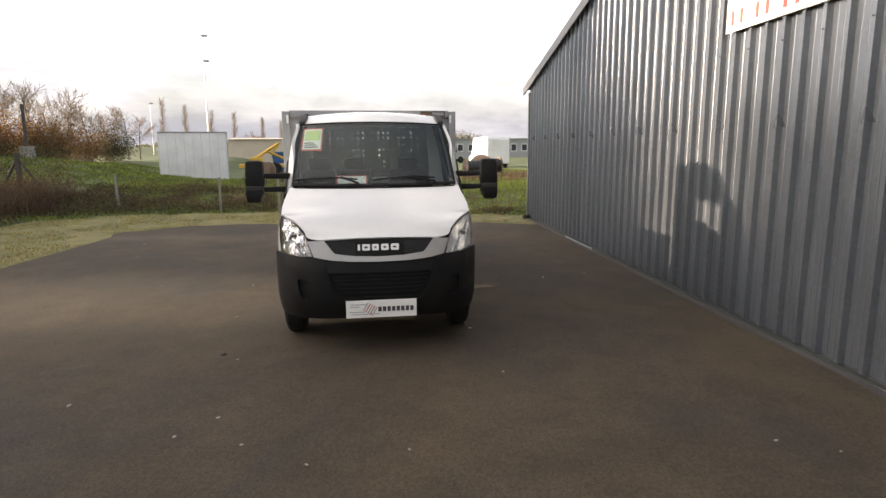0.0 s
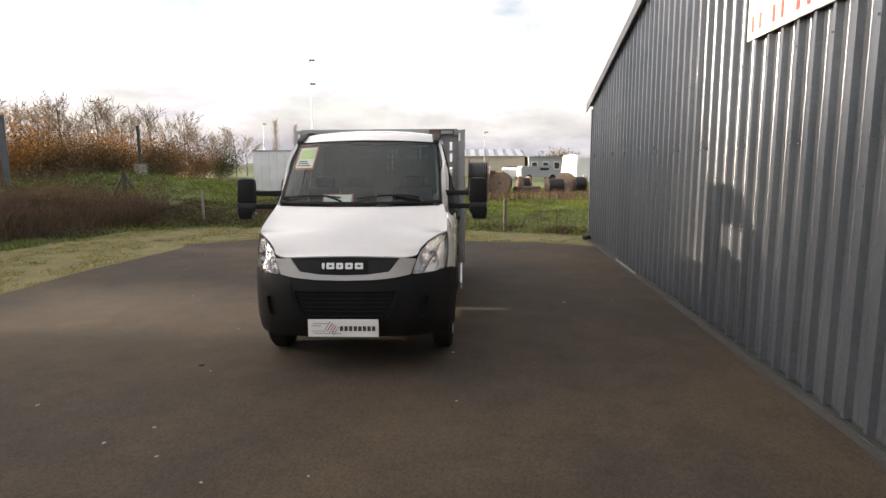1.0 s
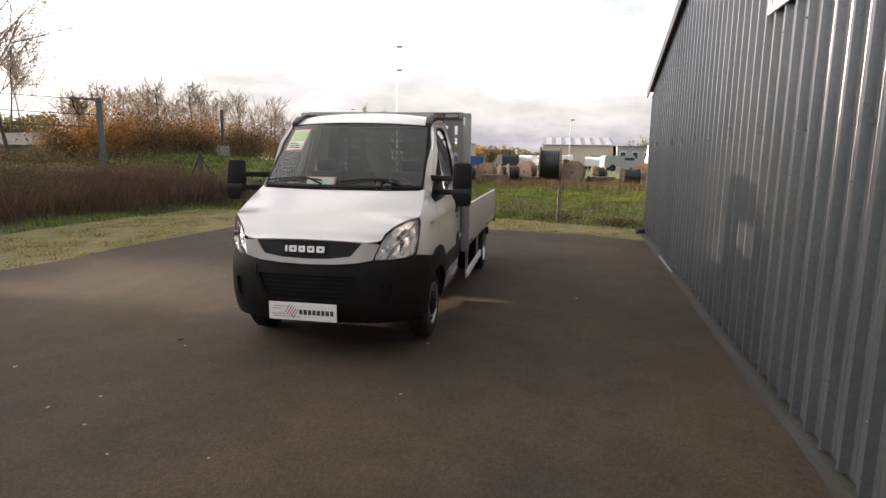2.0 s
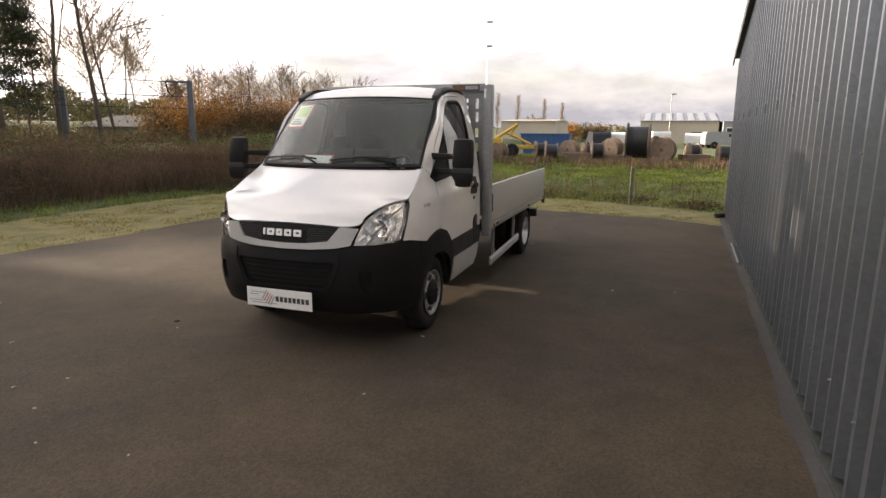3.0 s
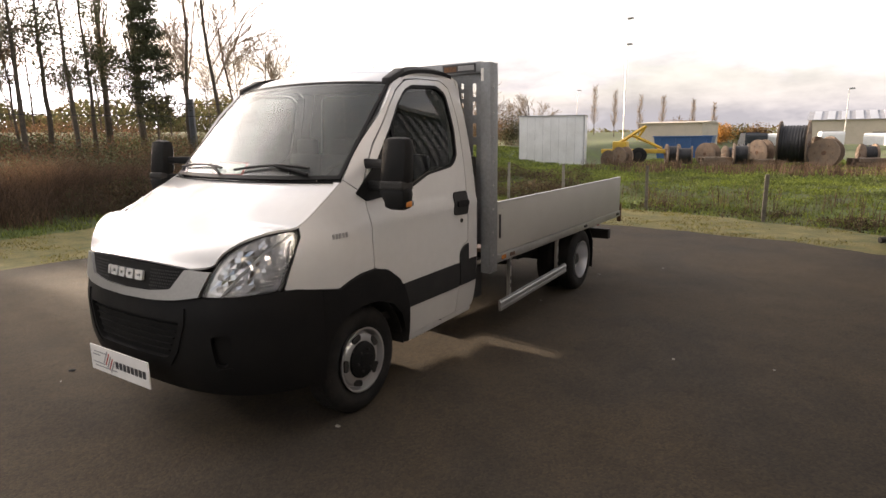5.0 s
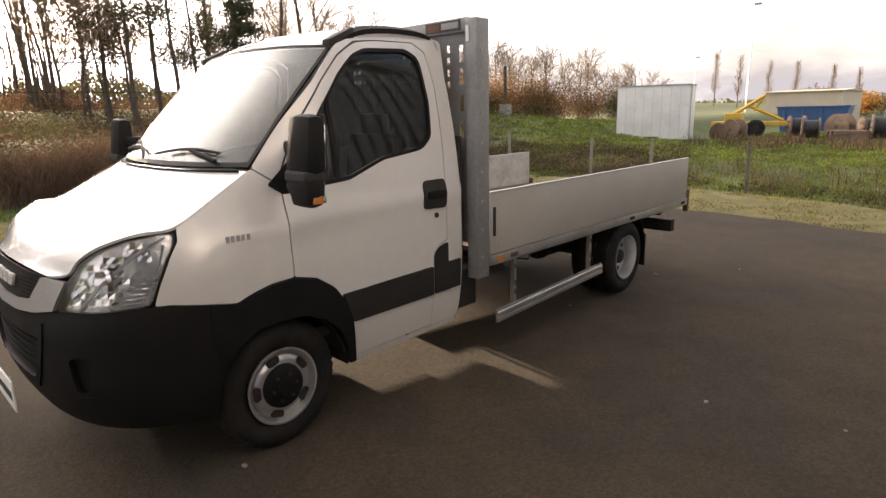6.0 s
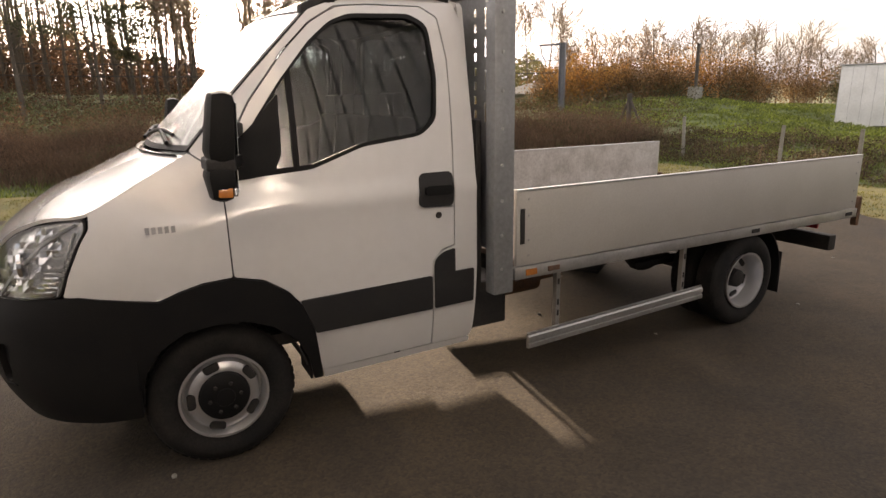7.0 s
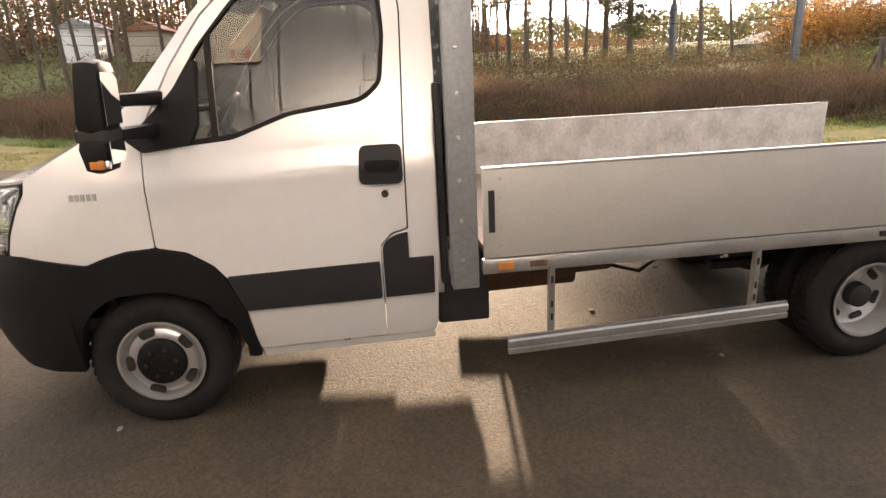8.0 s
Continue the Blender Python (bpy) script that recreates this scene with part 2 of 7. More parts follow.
M_RUBBER = material("tyre_rubber", (0.013, 0.013, 0.013), 0.8, var=0.3, scale=5, fine=90, bump=0.2, other=(0.024, 0.022, 0.020), spec=0.25)
M_RIM = material("silver_wheel_paint", (0.58, 0.58, 0.585), 0.30, metal=0.7, var=0.02, scale=9, fine=90, bump=0.0, other=(0.56, 0.56, 0.565), rough_var=0.01)
M_SILVER = material("silver_grille_paint", (0.40, 0.395, 0.385), 0.36, metal=0.35, var=0.06, scale=3, fine=60, bump=0.01)
M_BOWL = material("lamp_silver", (0.84, 0.84, 0.84), 0.16, metal=0.9, var=0.10, scale=16, fine=34, bump=0.35)
M_BADGE = material("badge_silver", (0.74, 0.74, 0.73), 0.32, metal=0.35, var=0.04, scale=9, fine=60, bump=0.0)
M_CHROME = material("chrome", (0.80, 0.80, 0.80), 0.10, metal=1.0, var=0.05, scale=6, fine=30, bump=0.0, rough_var=0.04)
M_ALU = material("brushed_aluminium", (0.48, 0.48, 0.465), 0.40, metal=0.75, var=0.10, scale=3, fine=50, bump=0.03, other=(0.38, 0.375, 0.36))
M_GALV = material("grey_headboard_steel", (0.30, 0.31, 0.315), 0.5, metal=0.45, var=0.12, scale=2.5, fine=40, bump=0.04, other=(0.24, 0.245, 0.25))
M_PANEL = material("anodised_side_board", (0.50, 0.485, 0.445), 0.45, metal=0.25, var=0.06, scale=2.0, fine=90, bump=0.03, other=(0.45, 0.435, 0.395))
M_PANEL_IN = material("scratched_board_inside", (0.56, 0.55, 0.52), 0.5, metal=0.2, var=0.14, scale=6, fine=45, bump=0.08, other=(0.38, 0.36, 0.33))
M_PLY = material("bed_floor_plywood", (0.165, 0.115, 0.090), 0.7, var=0.25, scale=3, fine=70, bump=0.15, other=(0.11, 0.078, 0.064))
M_RUSTY = material("rusty_steel", (0.17, 0.085, 0.042), 0.85, metal=0.2, var=0.3, scale=8, fine=70, bump=0.3, other=(0.10, 0.070, 0.055))
M_AMBER = material("amber_lens", (0.55, 0.20, 0.045), 0.2, var=0.1, scale=20, fine=90, bump=0.05, coat=0.5)
M_REDLENS = material("red_lens", (0.35, 0.02, 0.02), 0.2, var=0.1, scale=20, fine=90, bump=0.05, coat=0.5)
M_PAPER = material("white_card", (0.78, 0.77, 0.74), 0.6, var=0.03, scale=4, fine=40, bump=0.0)
M_SIGN = material("white_sign_board", (0.74, 0.70, 0.63), 0.5, var=0.05, scale=1.5, fine=20, bump=0.01)
M_RED = material("red_print", (0.50, 0.10, 0.08), 0.6, var=0.08, scale=6, fine=40, bump=0.0)
M_INK = material("dark_print", (0.045, 0.045, 0.048), 0.6, var=0.1, scale=6, fine=40, bump=0.0)
M_GREYINK = material("grey_print", (0.33, 0.33, 0.33), 0.6, var=0.1, scale=6, fine=40, bump=0.0)
M_GREENINK = material("green_print", (0.52, 0.64, 0.30), 0.6, var=0.1, scale=6, fine=40, bump=0.0)
M_SEAT = material("seat_cloth", (0.022, 0.023, 0.026), 0.95, var=0.2, scale=6, fine=150, bump=0.2)
M_DASH = material("dashboard_plastic", (0.045, 0.046, 0.048), 0.7, var=0.15, scale=5, fine=150, bump=0.1)
M_LINING = material("cab_lining", (0.16, 0.155, 0.145), 0.9, var=0.1, scale=4, fine=80, bump=0.1)
M_TRAILER = material("trailer_white", (0.80, 0.80, 0.79), 0.5, var=0.08, scale=1.0, fine=12, bump=0.03, other=(0.68, 0.68, 0.66))
M_YELLOW = material("yellow_machine_paint", (0.62, 0.40, 0.04), 0.5, var=0.15, scale=3, fine=30, bump=0.05, other=(0.46, 0.29, 0.05))
M_BLUE = material("blue_skip_paint", (0.035, 0.105, 0.27), 0.5, var=0.15, scale=1.5, fine=20, bump=0.05, other=(0.04, 0.10, 0.24))
M_DRUMWOOD = material("weathered_drum_wood", (0.22, 0.155, 0.108), 0.85, var=0.25, scale=3, fine=40, bump=0.25, other=(0.14, 0.105, 0.08), random_part=0.25)
M_CABLE = material("black_cable", (0.018, 0.018, 0.020), 0.5, var=0.2, scale=5, fine=40, bump=0.1)
M_BEIGE = material("beige_render", (0.50, 0.44, 0.36), 0.85, var=0.1, scale=0.5, fine=9, bump=0.1, other=(0.42, 0.37, 0.30))
M_GREYBLD = material("grey_building", (0.33, 0.34, 0.345), 0.7, var=0.1, scale=0.5, fine=9, bump=0.05)
M_ROOFGREY = material("fibre_roof", (0.30, 0.31, 0.34), 0.8, var=0.15, scale=0.8, fine=9, bump=0.1)
M_SLATE = material("dark_roof_sheet", (0.085, 0.088, 0.088), 0.9, var=0.15, scale=0.8, fine=9, bump=0.1, spec=0.2)
M_SKYLIGHT = material("pale_skylight", (0.42, 0.44, 0.48), 0.4, var=0.06, scale=1.0, fine=9, bump=0.0)
M_BRICKRED = material("red_tiles", (0.34, 0.16, 0.10), 0.8, var=0.2, scale=1.5, fine=20, bump=0.2)
M_WINDARK = material("dark_window", (0.03, 0.035, 0.045), 0.12, var=0.1, scale=1, fine=10, bump=0.0)
M_POST = material("old_fence_concrete", (0.27, 0.25, 0.215), 0.9, var=0.25, scale=6, fine=60, bump=0.4, other=(0.18, 0.17, 0.135))
M_GREYPOST = material("grey_wooden_post", (0.17, 0.15, 0.12), 0.9, var=0.3, scale=6, fine=50, bump=0.4)
M_WOODPOST = material("old_wooden_post", (0.095, 0.080, 0.065), 0.9, var=0.3, scale=6, fine=50, bump=0.4)
M_GLASS = glass("window_glass", see=0.52, film=0.01)
M_SCREEN = glass("windscreen_glass", rough=0.22, see=0.92, film=0.015)
# darker tint stands in for the shade between cab and headboard
M_REARGLASS = glass("rear_window_glass", see=0.70, film=0.01)
M_LENS = glass("lamp_cover", (1.0, 1.0, 1.0), see=0.93)
M_MIRROR = material("mirror_glass", (0.85, 0.86, 0.87), 0.03, metal=1.0, var=0.02, scale=4, fine=20, bump=0.0, rough_var=0.01)


# ---- shape helpers ----
def part(name, bm, mat, parent=None, label="", smooth=False):
    """Links a bmesh as one mesh object under a thing or a part."""
    mesh = bpy.data.meshes.new(name)
    bm.normal_update()
    bm.to_mesh(mesh)
    bm.free()
    mesh.materials.append(mat)
    if smooth:
        mesh.shade_smooth()
        mesh.set_sharp_from_angle(angle=radians(35))
    ob = new(name, mesh)
    ob.parent = parent
    return tagged(ob, label) if label else ob


def twin(ob, name=None, m=None, parent=None):
    """The same mesh again as an object of its own."""
    o = new(name or ob.name.split(".")[0], ob.data)
    o.parent = parent if parent else ob.parent
    if m is not None:
        o.matrix_basis = m
    return o


def thing(name, label, category, place=(0, 0, 0), turn=0.0, group="", kind=""):
    ob = new(name)
    ob.matrix_basis = pose(*place, 0, 0, turn)
    ob.empty_display_size = 0.1
    return tagged(ob, label, category, group, kind)


def box(bm, x0, x1, y0, y1, z0, z1, bevel=0.0, m=None):
    made = bmesh.ops.create_cube(bm, size=1.0)["verts"]
    bmesh.ops.scale(bm, vec=(x1 - x0, y1 - y0, z1 - z0), verts=made)
    bmesh.ops.translate(bm, vec=((x0 + x1) / 2, (y0 + y1) / 2, (z0 + z1) / 2), verts=made)
    if bevel:
        edges = list({e for v in made for e in v.link_edges})
        res = bmesh.ops.bevel(bm, geom=edges, offset=bevel, segments=2, profile=0.6, affect="EDGES")
        made = list({v for f in res["faces"] for v in f.verts} | {v for v in made if v.is_valid})
    if m is not None:
        bmesh.ops.transform(bm, matrix=m, verts=made)
    return bm


def solid(x0, x1, y0, y1, z0, z1, bevel=0.0, m=None):
    return box(bmesh.new(), x0, x1, y0, y1, z0, z1, bevel, m)


def tube(bm, a, b, r0, r1=None, sides=8, caps=True):
    r1 = r0 if r1 is None else r1
    a, b = Vector(a), Vector(b)
    turn = (b - a).to_track_quat("Z", "Y").to_matrix()
    rings = []
    for p, r in ((a, r0), (b, r1)):
        rings.append([bm.verts.new(p + turn @ Vector((r * math.cos(2 * math.pi * i / sides), r * math.sin(2 * math.pi * i / sides), 0))) for i in range(sides)])
    for i in range(sides):
        j = (i + 1) % sides
        bm.faces.new((rings[0][i], rings[0][j], rings[1][j], rings[1][i]))
    if caps:
        bm.faces.new(rings[0][::-1])
        bm.faces.new(rings[1])
    return bm


def pipe(bm, points, r, sides=8):
    """A bent round bar through the points."""
    pts = [Vector(p) for p in points]
    rings = []
    for k, p in enumerate(pts):
        d = (pts[min(k + 1, len(pts) - 1)] - pts[max(k - 1, 0)]).normalized()
        turn = d.to_track_quat("Z", "Y").to_matrix()
        rings.append([bm.verts.new(p + turn @ Vector((r * math.cos(2 * math.pi * i / sides), r * math.sin(2 * math.pi * i / sides), 0))) for i in range(sides)])
    for r0, r1 in zip(rings, rings[1:]):
        for i in range(sides):
            j = (i + 1) % sides
            bm.faces.new((r0[i], r0[j], r1[j], r1[i]))
    bm.faces.new(rings[0][::-1])
    bm.faces.new(rings[-1])
    return bm


def lathe(profile, axis="x", sides=40, centre=(0, 0, 0), closed=True):
    """A turned shape: profile of (along, radius)."""
    bm = bmesh.new()
    rings = []
    c = Vector(centre)
    for along, r in profile:
        ring = []
        for i in range(sides):
            a = 2 * math.pi * i / sides
            p, q = r * math.cos(a), r * math.sin(a)
            ring.append(bm.verts.new(c + (Vector((along, p, q)) if axis == "x" else Vector((p, along, q)) if axis == "y" else Vector((p, q, along)))))
        rings.append(ring)
    for r0, r1 in zip(rings, rings[1:]):
        for i in range(sides):
            j = (i + 1) % sides
            bm.faces.new((r0[i], r0[j], r1[j], r1[i]))
    if closed:
        bm.faces.new(rings[-1])
    bmesh.ops.recalc_face_normals(bm, faces=bm.faces)
    return bm


def rounded(poly, r=0.02, steps=4):
    """A closed outline with its corners rounded; a point may carry its own radius as a third number."""
    out = []
    n = len(poly)
    for i in range(n):
        p = Vector(poly[i][:2])
        rr = poly[i][2] if len(poly[i]) > 2 else r
        a, b = Vector(poly[i - 1][:2]), Vector(poly[(i + 1) % n][:2])
        u, v = (a - p), (b - p)
        d = min(rr, u.length * 0.45, v.length * 0.45)
        if d < 1e-4:
            out.append((p.x, p.y))
            continue
        s, e = p + u.normalized() * d, p + v.normalized() * d
        for k in range(steps + 1):
            w = k / steps
            q = s * (1 - w) ** 2 + p * 2 * w * (1 - w) + e * w * w
            out.append((q.x, q.y))
    return out


def inside(p, poly):
    x, y = p
    hit = False
    for i in range(len(poly)):
        (x0, y0), (x1, y1) = poly[i - 1], poly[i]
        if (y0 > y) != (y1 > y) and x < (x1 - x0) * (y - y0) / (y1 - y0) + x0:
            hit = not hit
    return hit


def skin(outline, surface, thick=0.012, step=0.06, holes=(), flip=False):
    """A shaped sheet: the outline (and its holes) in two parameters, laid on surface(a, b) -> Vector, with a rolled thickness."""
    from mathutils import geometry
    loops = [list(outline)] + [list(h) for h in holes]
    pts, edges, faces = [], [], []
    for loop in loops:
        start = len(pts)
        dense = []
        for i in range(len(loop)):
            a, b = Vector(loop[i - 1]), Vector(loop[i])
            k = max(1, int((b - a).length / step))
            dense += [a.lerp(b, j / k) for j in range(k)]
        pts += dense
        edges += [(start + j, start + (j + 1) % len(dense)) for j in range(len(dense))]
    xs, ys = [p[0] for p in outline], [p[1] for p in outline]
    a = min(xs) + step / 2
    while a < max(xs):
        b = min(ys) + step / 2
        while b < max(ys):
            q = (a + 0.003 * math.sin(37 * b), b + 0.003 * math.sin(41 * a))
            if inside(q, loops[0]) and not any(inside(q, h) for h in loops[1:]):
                if min((Vector(q) - p).length_squared for p in pts[:len(edges)]) > (0.35 * step) ** 2:
                    pts.append(Vector(q))
            b += step
        a += step
    out = geometry.delaunay_2d_cdt(pts, edges, [], 0, 1e-6)
    verts2, faces2 = out[0], out[2]
    bm = bmesh.new()
    eps = 1e-3
    top, low = [], []
    for p in verts2:
        q = surface(p.x, p.y)
        du, dv = surface(p.x + eps, p.y) - q, surface(p.x, p.y + eps) - q
        nrm = du.cross(dv)
        nrm = nrm.normalized() if nrm.length > 0 else Vector((0, 0, 1))
        if flip:
            nrm = -nrm
        top.append(bm.verts.new(q))
        low.append(bm.verts.new(q - nrm * thick))
    count = {}
    for f in faces2:
        c = sum((verts2[i] for i in f), Vector((0, 0))) / len(f)
        if not inside(c, loops[0]) or any(inside(c, h) for h in loops[1:]):
            continue
        f = list(f)[::-1] if flip else list(f)
        bm.faces.new([top[i] for i in f])
        bm.faces.new([low[i] for i in f[::-1]])
        for i in range(len(f)):
            e = (f[i], f[(i + 1) % len(f)])
            count[e] = count.get(e, 0) + 1
    for a, b in count:
        if (b, a) not in count:
            bm.faces.new((top[b], top[a], low[a], low[b]))
    loose = [v for v in bm.verts if not v.link_faces]
    bmesh.ops.delete(bm, geom=loose, context="VERTS")
    return bm


def curve_at(points, w):
    """A smooth run through points, w from 0 to 1."""
    n = len(points) - 1
    s = max(0.0, min(0.99999, w)) * n
    i = int(s)
    u = s - i
    p0, p1, p2, p3 = (Vector(points[max(0, min(n, i + k))]) for k in (-1, 0, 1, 2))
    return 0.5 * ((2 * p1) + (p2 - p0) * u + (2 * p0 - 5 * p1 + 4 * p2 - p3) * u * u + (3 * p1 - p0 - 3 * p2 + p3) * u ** 3)


def cloud_mesh(name, verts, faces, mat, parent=None):
    mesh = bpy.data.meshes.new(name)
    mesh.from_pydata(verts, [], faces)
    mesh.materials.append(mat)
    ob = new(name, mesh)
    ob.parent = parent
    return ob


def leaf_mesh(name, centres, sizes, mat, rng, parent=None, upright=0.0, aspect=1.0):
    """Many small four-cornered leaves with a fold, each turned its own way, in one mesh."""
    n = len(centres)
    d = rng.normal(size=(n, 3))
    d[:, 2] = d[:, 2] * (1 - upright) + upright * 2.0
    d /= np.linalg.norm(d, axis=1, keepdims=True)
    e = np.cross(d, rng.normal(size=(n, 3)))
    e /= np.linalg.norm(e, axis=1, keepdims=True) + 1e-9
    s = np.asarray(sizes).reshape(n, 1)
    c = np.asarray(centres)
    v = np.stack([c - d * s, c + e * s * 0.5 * aspect, c + d * s, c - e * s * 0.5 * aspect], 1).reshape(-1, 3)
    mesh = bpy.data.meshes.new(name)
    mesh.vertices.add(4 * n)
    mesh.vertices.foreach_set("co", v.astype(np.float32).ravel())
    mesh.loops.add(4 * n)
    mesh.loops.foreach_set("vertex_index", np.arange(4 * n, dtype=np.int32))
    mesh.polygons.add(n)
    mesh.polygons.foreach_set("loop_start", np.arange(0, 4 * n, 4, dtype=np.int32))
    mesh.update(calc_edges=True)
    mesh.materials.append(mat)
    ob = new(name, mesh)
    ob.parent = parent
    return ob


def blade_mesh(name, roots, heights, width, mat, rng, lean=0.35, parent=None):
    """Many standing blades or stalks, each a bent strip of two pieces, in one mesh."""
    n = len(roots)
    r = np.asarray(roots)
    h = np.asarray(heights).reshape(n, 1)
    a = rng.uniform(0, 2 * np.pi, n)
    side = np.stack([np.cos(a), np.sin(a), np.zeros(n)], 1) * (np.asarray(width) * rng.uniform(0.6, 1.3, n)).reshape(n, 1)
    b = rng.uniform(0, 2 * np.pi, n)
    out = np.stack([np.cos(b), np.sin(b), np.zeros(n)], 1) * (h * lean * rng.uniform(0.2, 1.2, (n, 1)))
    up = np.array([[0, 0, 1.0]])
    mid = r + up * h * 0.55 + out * 0.3
    tip = r + up * h + out
    v = np.stack([r - side, r + side, mid + side * 0.8, mid - side * 0.8, tip], 1).reshape(-1, 3)
    mesh = bpy.data.meshes.new(name)
    mesh.vertices.add(5 * n)
    mesh.vertices.foreach_set("co", v.astype(np.float32).ravel())
    base = (np.arange(n, dtype=np.int32) * 5)[:, None]
    loops = np.concatenate([base + np.array([[0, 1, 2, 3]]), base + np.array([[3, 2, 4]])], 1).astype(np.int32)
    mesh.loops.add(7 * n)
    mesh.loops.foreach_set("vertex_index", loops.ravel())
    mesh.polygons.add(2 * n)
    starts = np.stack([np.arange(n) * 7, np.arange(n) * 7 + 4], 1).astype(np.int32)
    mesh.polygons.foreach_set("loop_start", starts.ravel())
    mesh.update(calc_edges=True)
    mesh.materials.append(mat)
    ob = new(name, mesh)
    ob.parent = parent
    return ob


# ---- ground ----
YARD = [(16.0, 8.3), (4.2, 9.0), (2.9, 9.45), (0.5, 9.9), (-2.5, 10.4), (-4.5, 10.3), (-5.7, 9.3), (-5.9, 6.0), (-6.0, 4.0), (-6.3, 2.0), (-7.5, -1.0), (-9.9, -6.0), (-13.0, -10.0), (-17.0, -18.0), (-17.0, -40.0), (16.0, -40.0)]
VERGE = [(16.0, 9.9), (4.5, 11.0), (3.0, 11.7), (0.5, 12.7), (-2.9, 13.4), (-7.2, 13.4), (-9.0, 12.3), (-9.6, 8.4), (-9.6, 5.0), (-9.4, 2.4), (-10.8, -1.9), (-13.4, -6.0), (-17.0, -10.5), (-21.5, -18.0), (-21.5, -40.0)]


def distance_out(x, y):
    """How far a place lies outside the verge's outer rim; 0 within."""
    if inside((x, y), VERGE):
        return 0.0
    p = Vector((x, y))
    best = 1e9
    for i in range(len(VERGE) - 1):
        a, b = Vector(VERGE[i]), Vector(VERGE[i + 1])
        w = max(0.0, min(1.0, (p - a).dot(b - a) / (b - a).length_squared))
        best = min(best, (p - (a + (b - a) * w)).length)
    return best


def smooth(a, b, x):
    u = max(0.0, min(1.0, (x - a) / (b - a)))
    return u * u * (3 - 2 * u)


def ground_z(x, y):
    d = distance_out(x, y)
    if d <= 0:
        return -0.05
    bank = 0.42 * smooth(0.2, 3.2, d) - 0.05
    west = smooth(-9.0, -16.0, x)
    rise = 0.75 * west * smooth(2.0, 12.0, d) + 1.3 * smooth(-24.0, -40.0, x) + 3.5 * smooth(-30.0, -60.0, x) * smooth(0.0, -16.0, y)
    mound = 0.55 * math.exp(-((x + 13.8) ** 2 + (y - 22.3) ** 2) / 26.0) + 0.25 * math.exp(-((x + 9.5) ** 2 + (y - 20.0) ** 2) / 18.0)
    rough = 0.07 * noise.noise(Vector((x * 0.5, y * 0.5, 0))) + 0.04 * noise.noise(Vector((x * 1.7, y * 1.7, 3)))
    hollow = 0.52 * smooth(22.5, 25.0, y) * smooth(-5.0, -6.5, x) * smooth(-13.0, -10.5, x)
    return bank - hollow + rise + mound + rough * smooth(0.0, 1.5, d) * (1 - smooth(60, 90, d))


def axis_steps(lo, hi, near, far, fine, grow):
    """Grid lines that are close between near and far and widen outwards."""
    out = list(np.arange(near, far + 1e-6, fine))
    s, x = fine, near
    while x > lo:
        s *= grow
        x -= s
        out.insert(0, x)
    s, x = fine, far
    while x < hi:
        s *= grow
        x += s
        out.append(x)
    return out


def build_ground():
    xs = axis_steps(-2500, 2500, -26, 8, 0.5, 1.22)
    ys = axis_steps(-2500, 2500, -14, 34, 0.5, 1.22)
    verts = [(x, y, ground_z(x, y)) for y in ys for x in xs]
    w = len(xs)
    faces = [(j * w + i, j * w + i + 1, (j + 1) * w + i + 1, (j + 1) * w + i) for j in range(len(ys) - 1) for i in range(w - 1)]
    ob = cloud_mesh("ground", verts, faces, M_FIELD)
    ob.data.shade_smooth()
    tagged(ob, "rough field of grass and soil that rises behind the yard", "ground", kind="structure")


def ragged(line, rng, amount, closed_from):
    """An outline with an uneven rim along its first points."""
    out = []
    for i in range(len(line)):
        a, b = Vector(line[i]), Vector(line[(i + 1) % len(line)])
        k = max(1, int((b - a).length / 0.35)) if i < closed_from else 1
        for j in range(k):
            p = a.lerp(b, j / k)
            if i < closed_from and (i or j):
                n = Vector((noise.noise(Vector((p.x * 1.3, p.y * 1.3, 9))), noise.noise(Vector((p.x * 1.3, p.y * 1.3, 4)))))
                p = p + n * amount + Vector((rng.uniform(-1, 1), rng.uniform(-1, 1))) * amount * 0.2
            out.append((p.x, p.y))
    return out


def build_yard():
    rng = np.random.default_rng(3)
    rim = ragged(YARD, rng, 0.22, 13)
    bm = bmesh.new()
    f = bm.faces.new([bm.verts.new((x, y, 0.0)) for x, y in rim])
    ext = bmesh.ops.extrude_face_region(bm, geom=[f])
    low = [g for g in ext["geom"] if isinstance(g, bmesh.types.BMVert)]
    bmesh.ops.translate(bm, vec=(0, 0, -0.06), verts=low)
    bmesh.ops.triangulate(bm, faces=[g for g in bm.faces if len(g.verts) > 4])
    bmesh.ops.recalc_face_normals(bm, faces=bm.faces)
    tagged(part("yard_pavement", bm, M_ASPHALT), "dark worn asphalt yard with brown silt and fine gravel", "pavement", kind="structure")
    outer = ragged(VERGE, rng, 0.30, 14)
    bm = bmesh.new()
    f = bm.faces.new([bm.verts.new((x, y, -0.016)) for x, y in outer + [(16.0, -40.0)]])
    bmesh.ops.triangulate(bm, faces=[f])
    bmesh.ops.recalc_face_normals(bm, faces=bm.faces)
    for g in bm.faces:
        if g.normal.z < 0:
            g.normal_flip()
    tagged(part("verge", bm, M_VERGE), "yellow-green mossy gravel verge round the asphalt", "verge", kind="structure")


build_ground()
build_yard()

# ---- corrugated building ----
WALL_TURN = -2.6
WALL = pose(3.94, -0.28, 0, 0, 0, WALL_TURN)
EAVES, SLOPE, RIDGE = 3.46, 0.245, -0.6     # the wall is the shed's gable end: its top climbs from the eaves to the ridge
PITCH, RIB = 0.27, 0.054
WALL_END = 10.7


def gable(y):
    return EAVES + SLOPE * (WALL_END - RIDGE - abs(y - RIDGE))


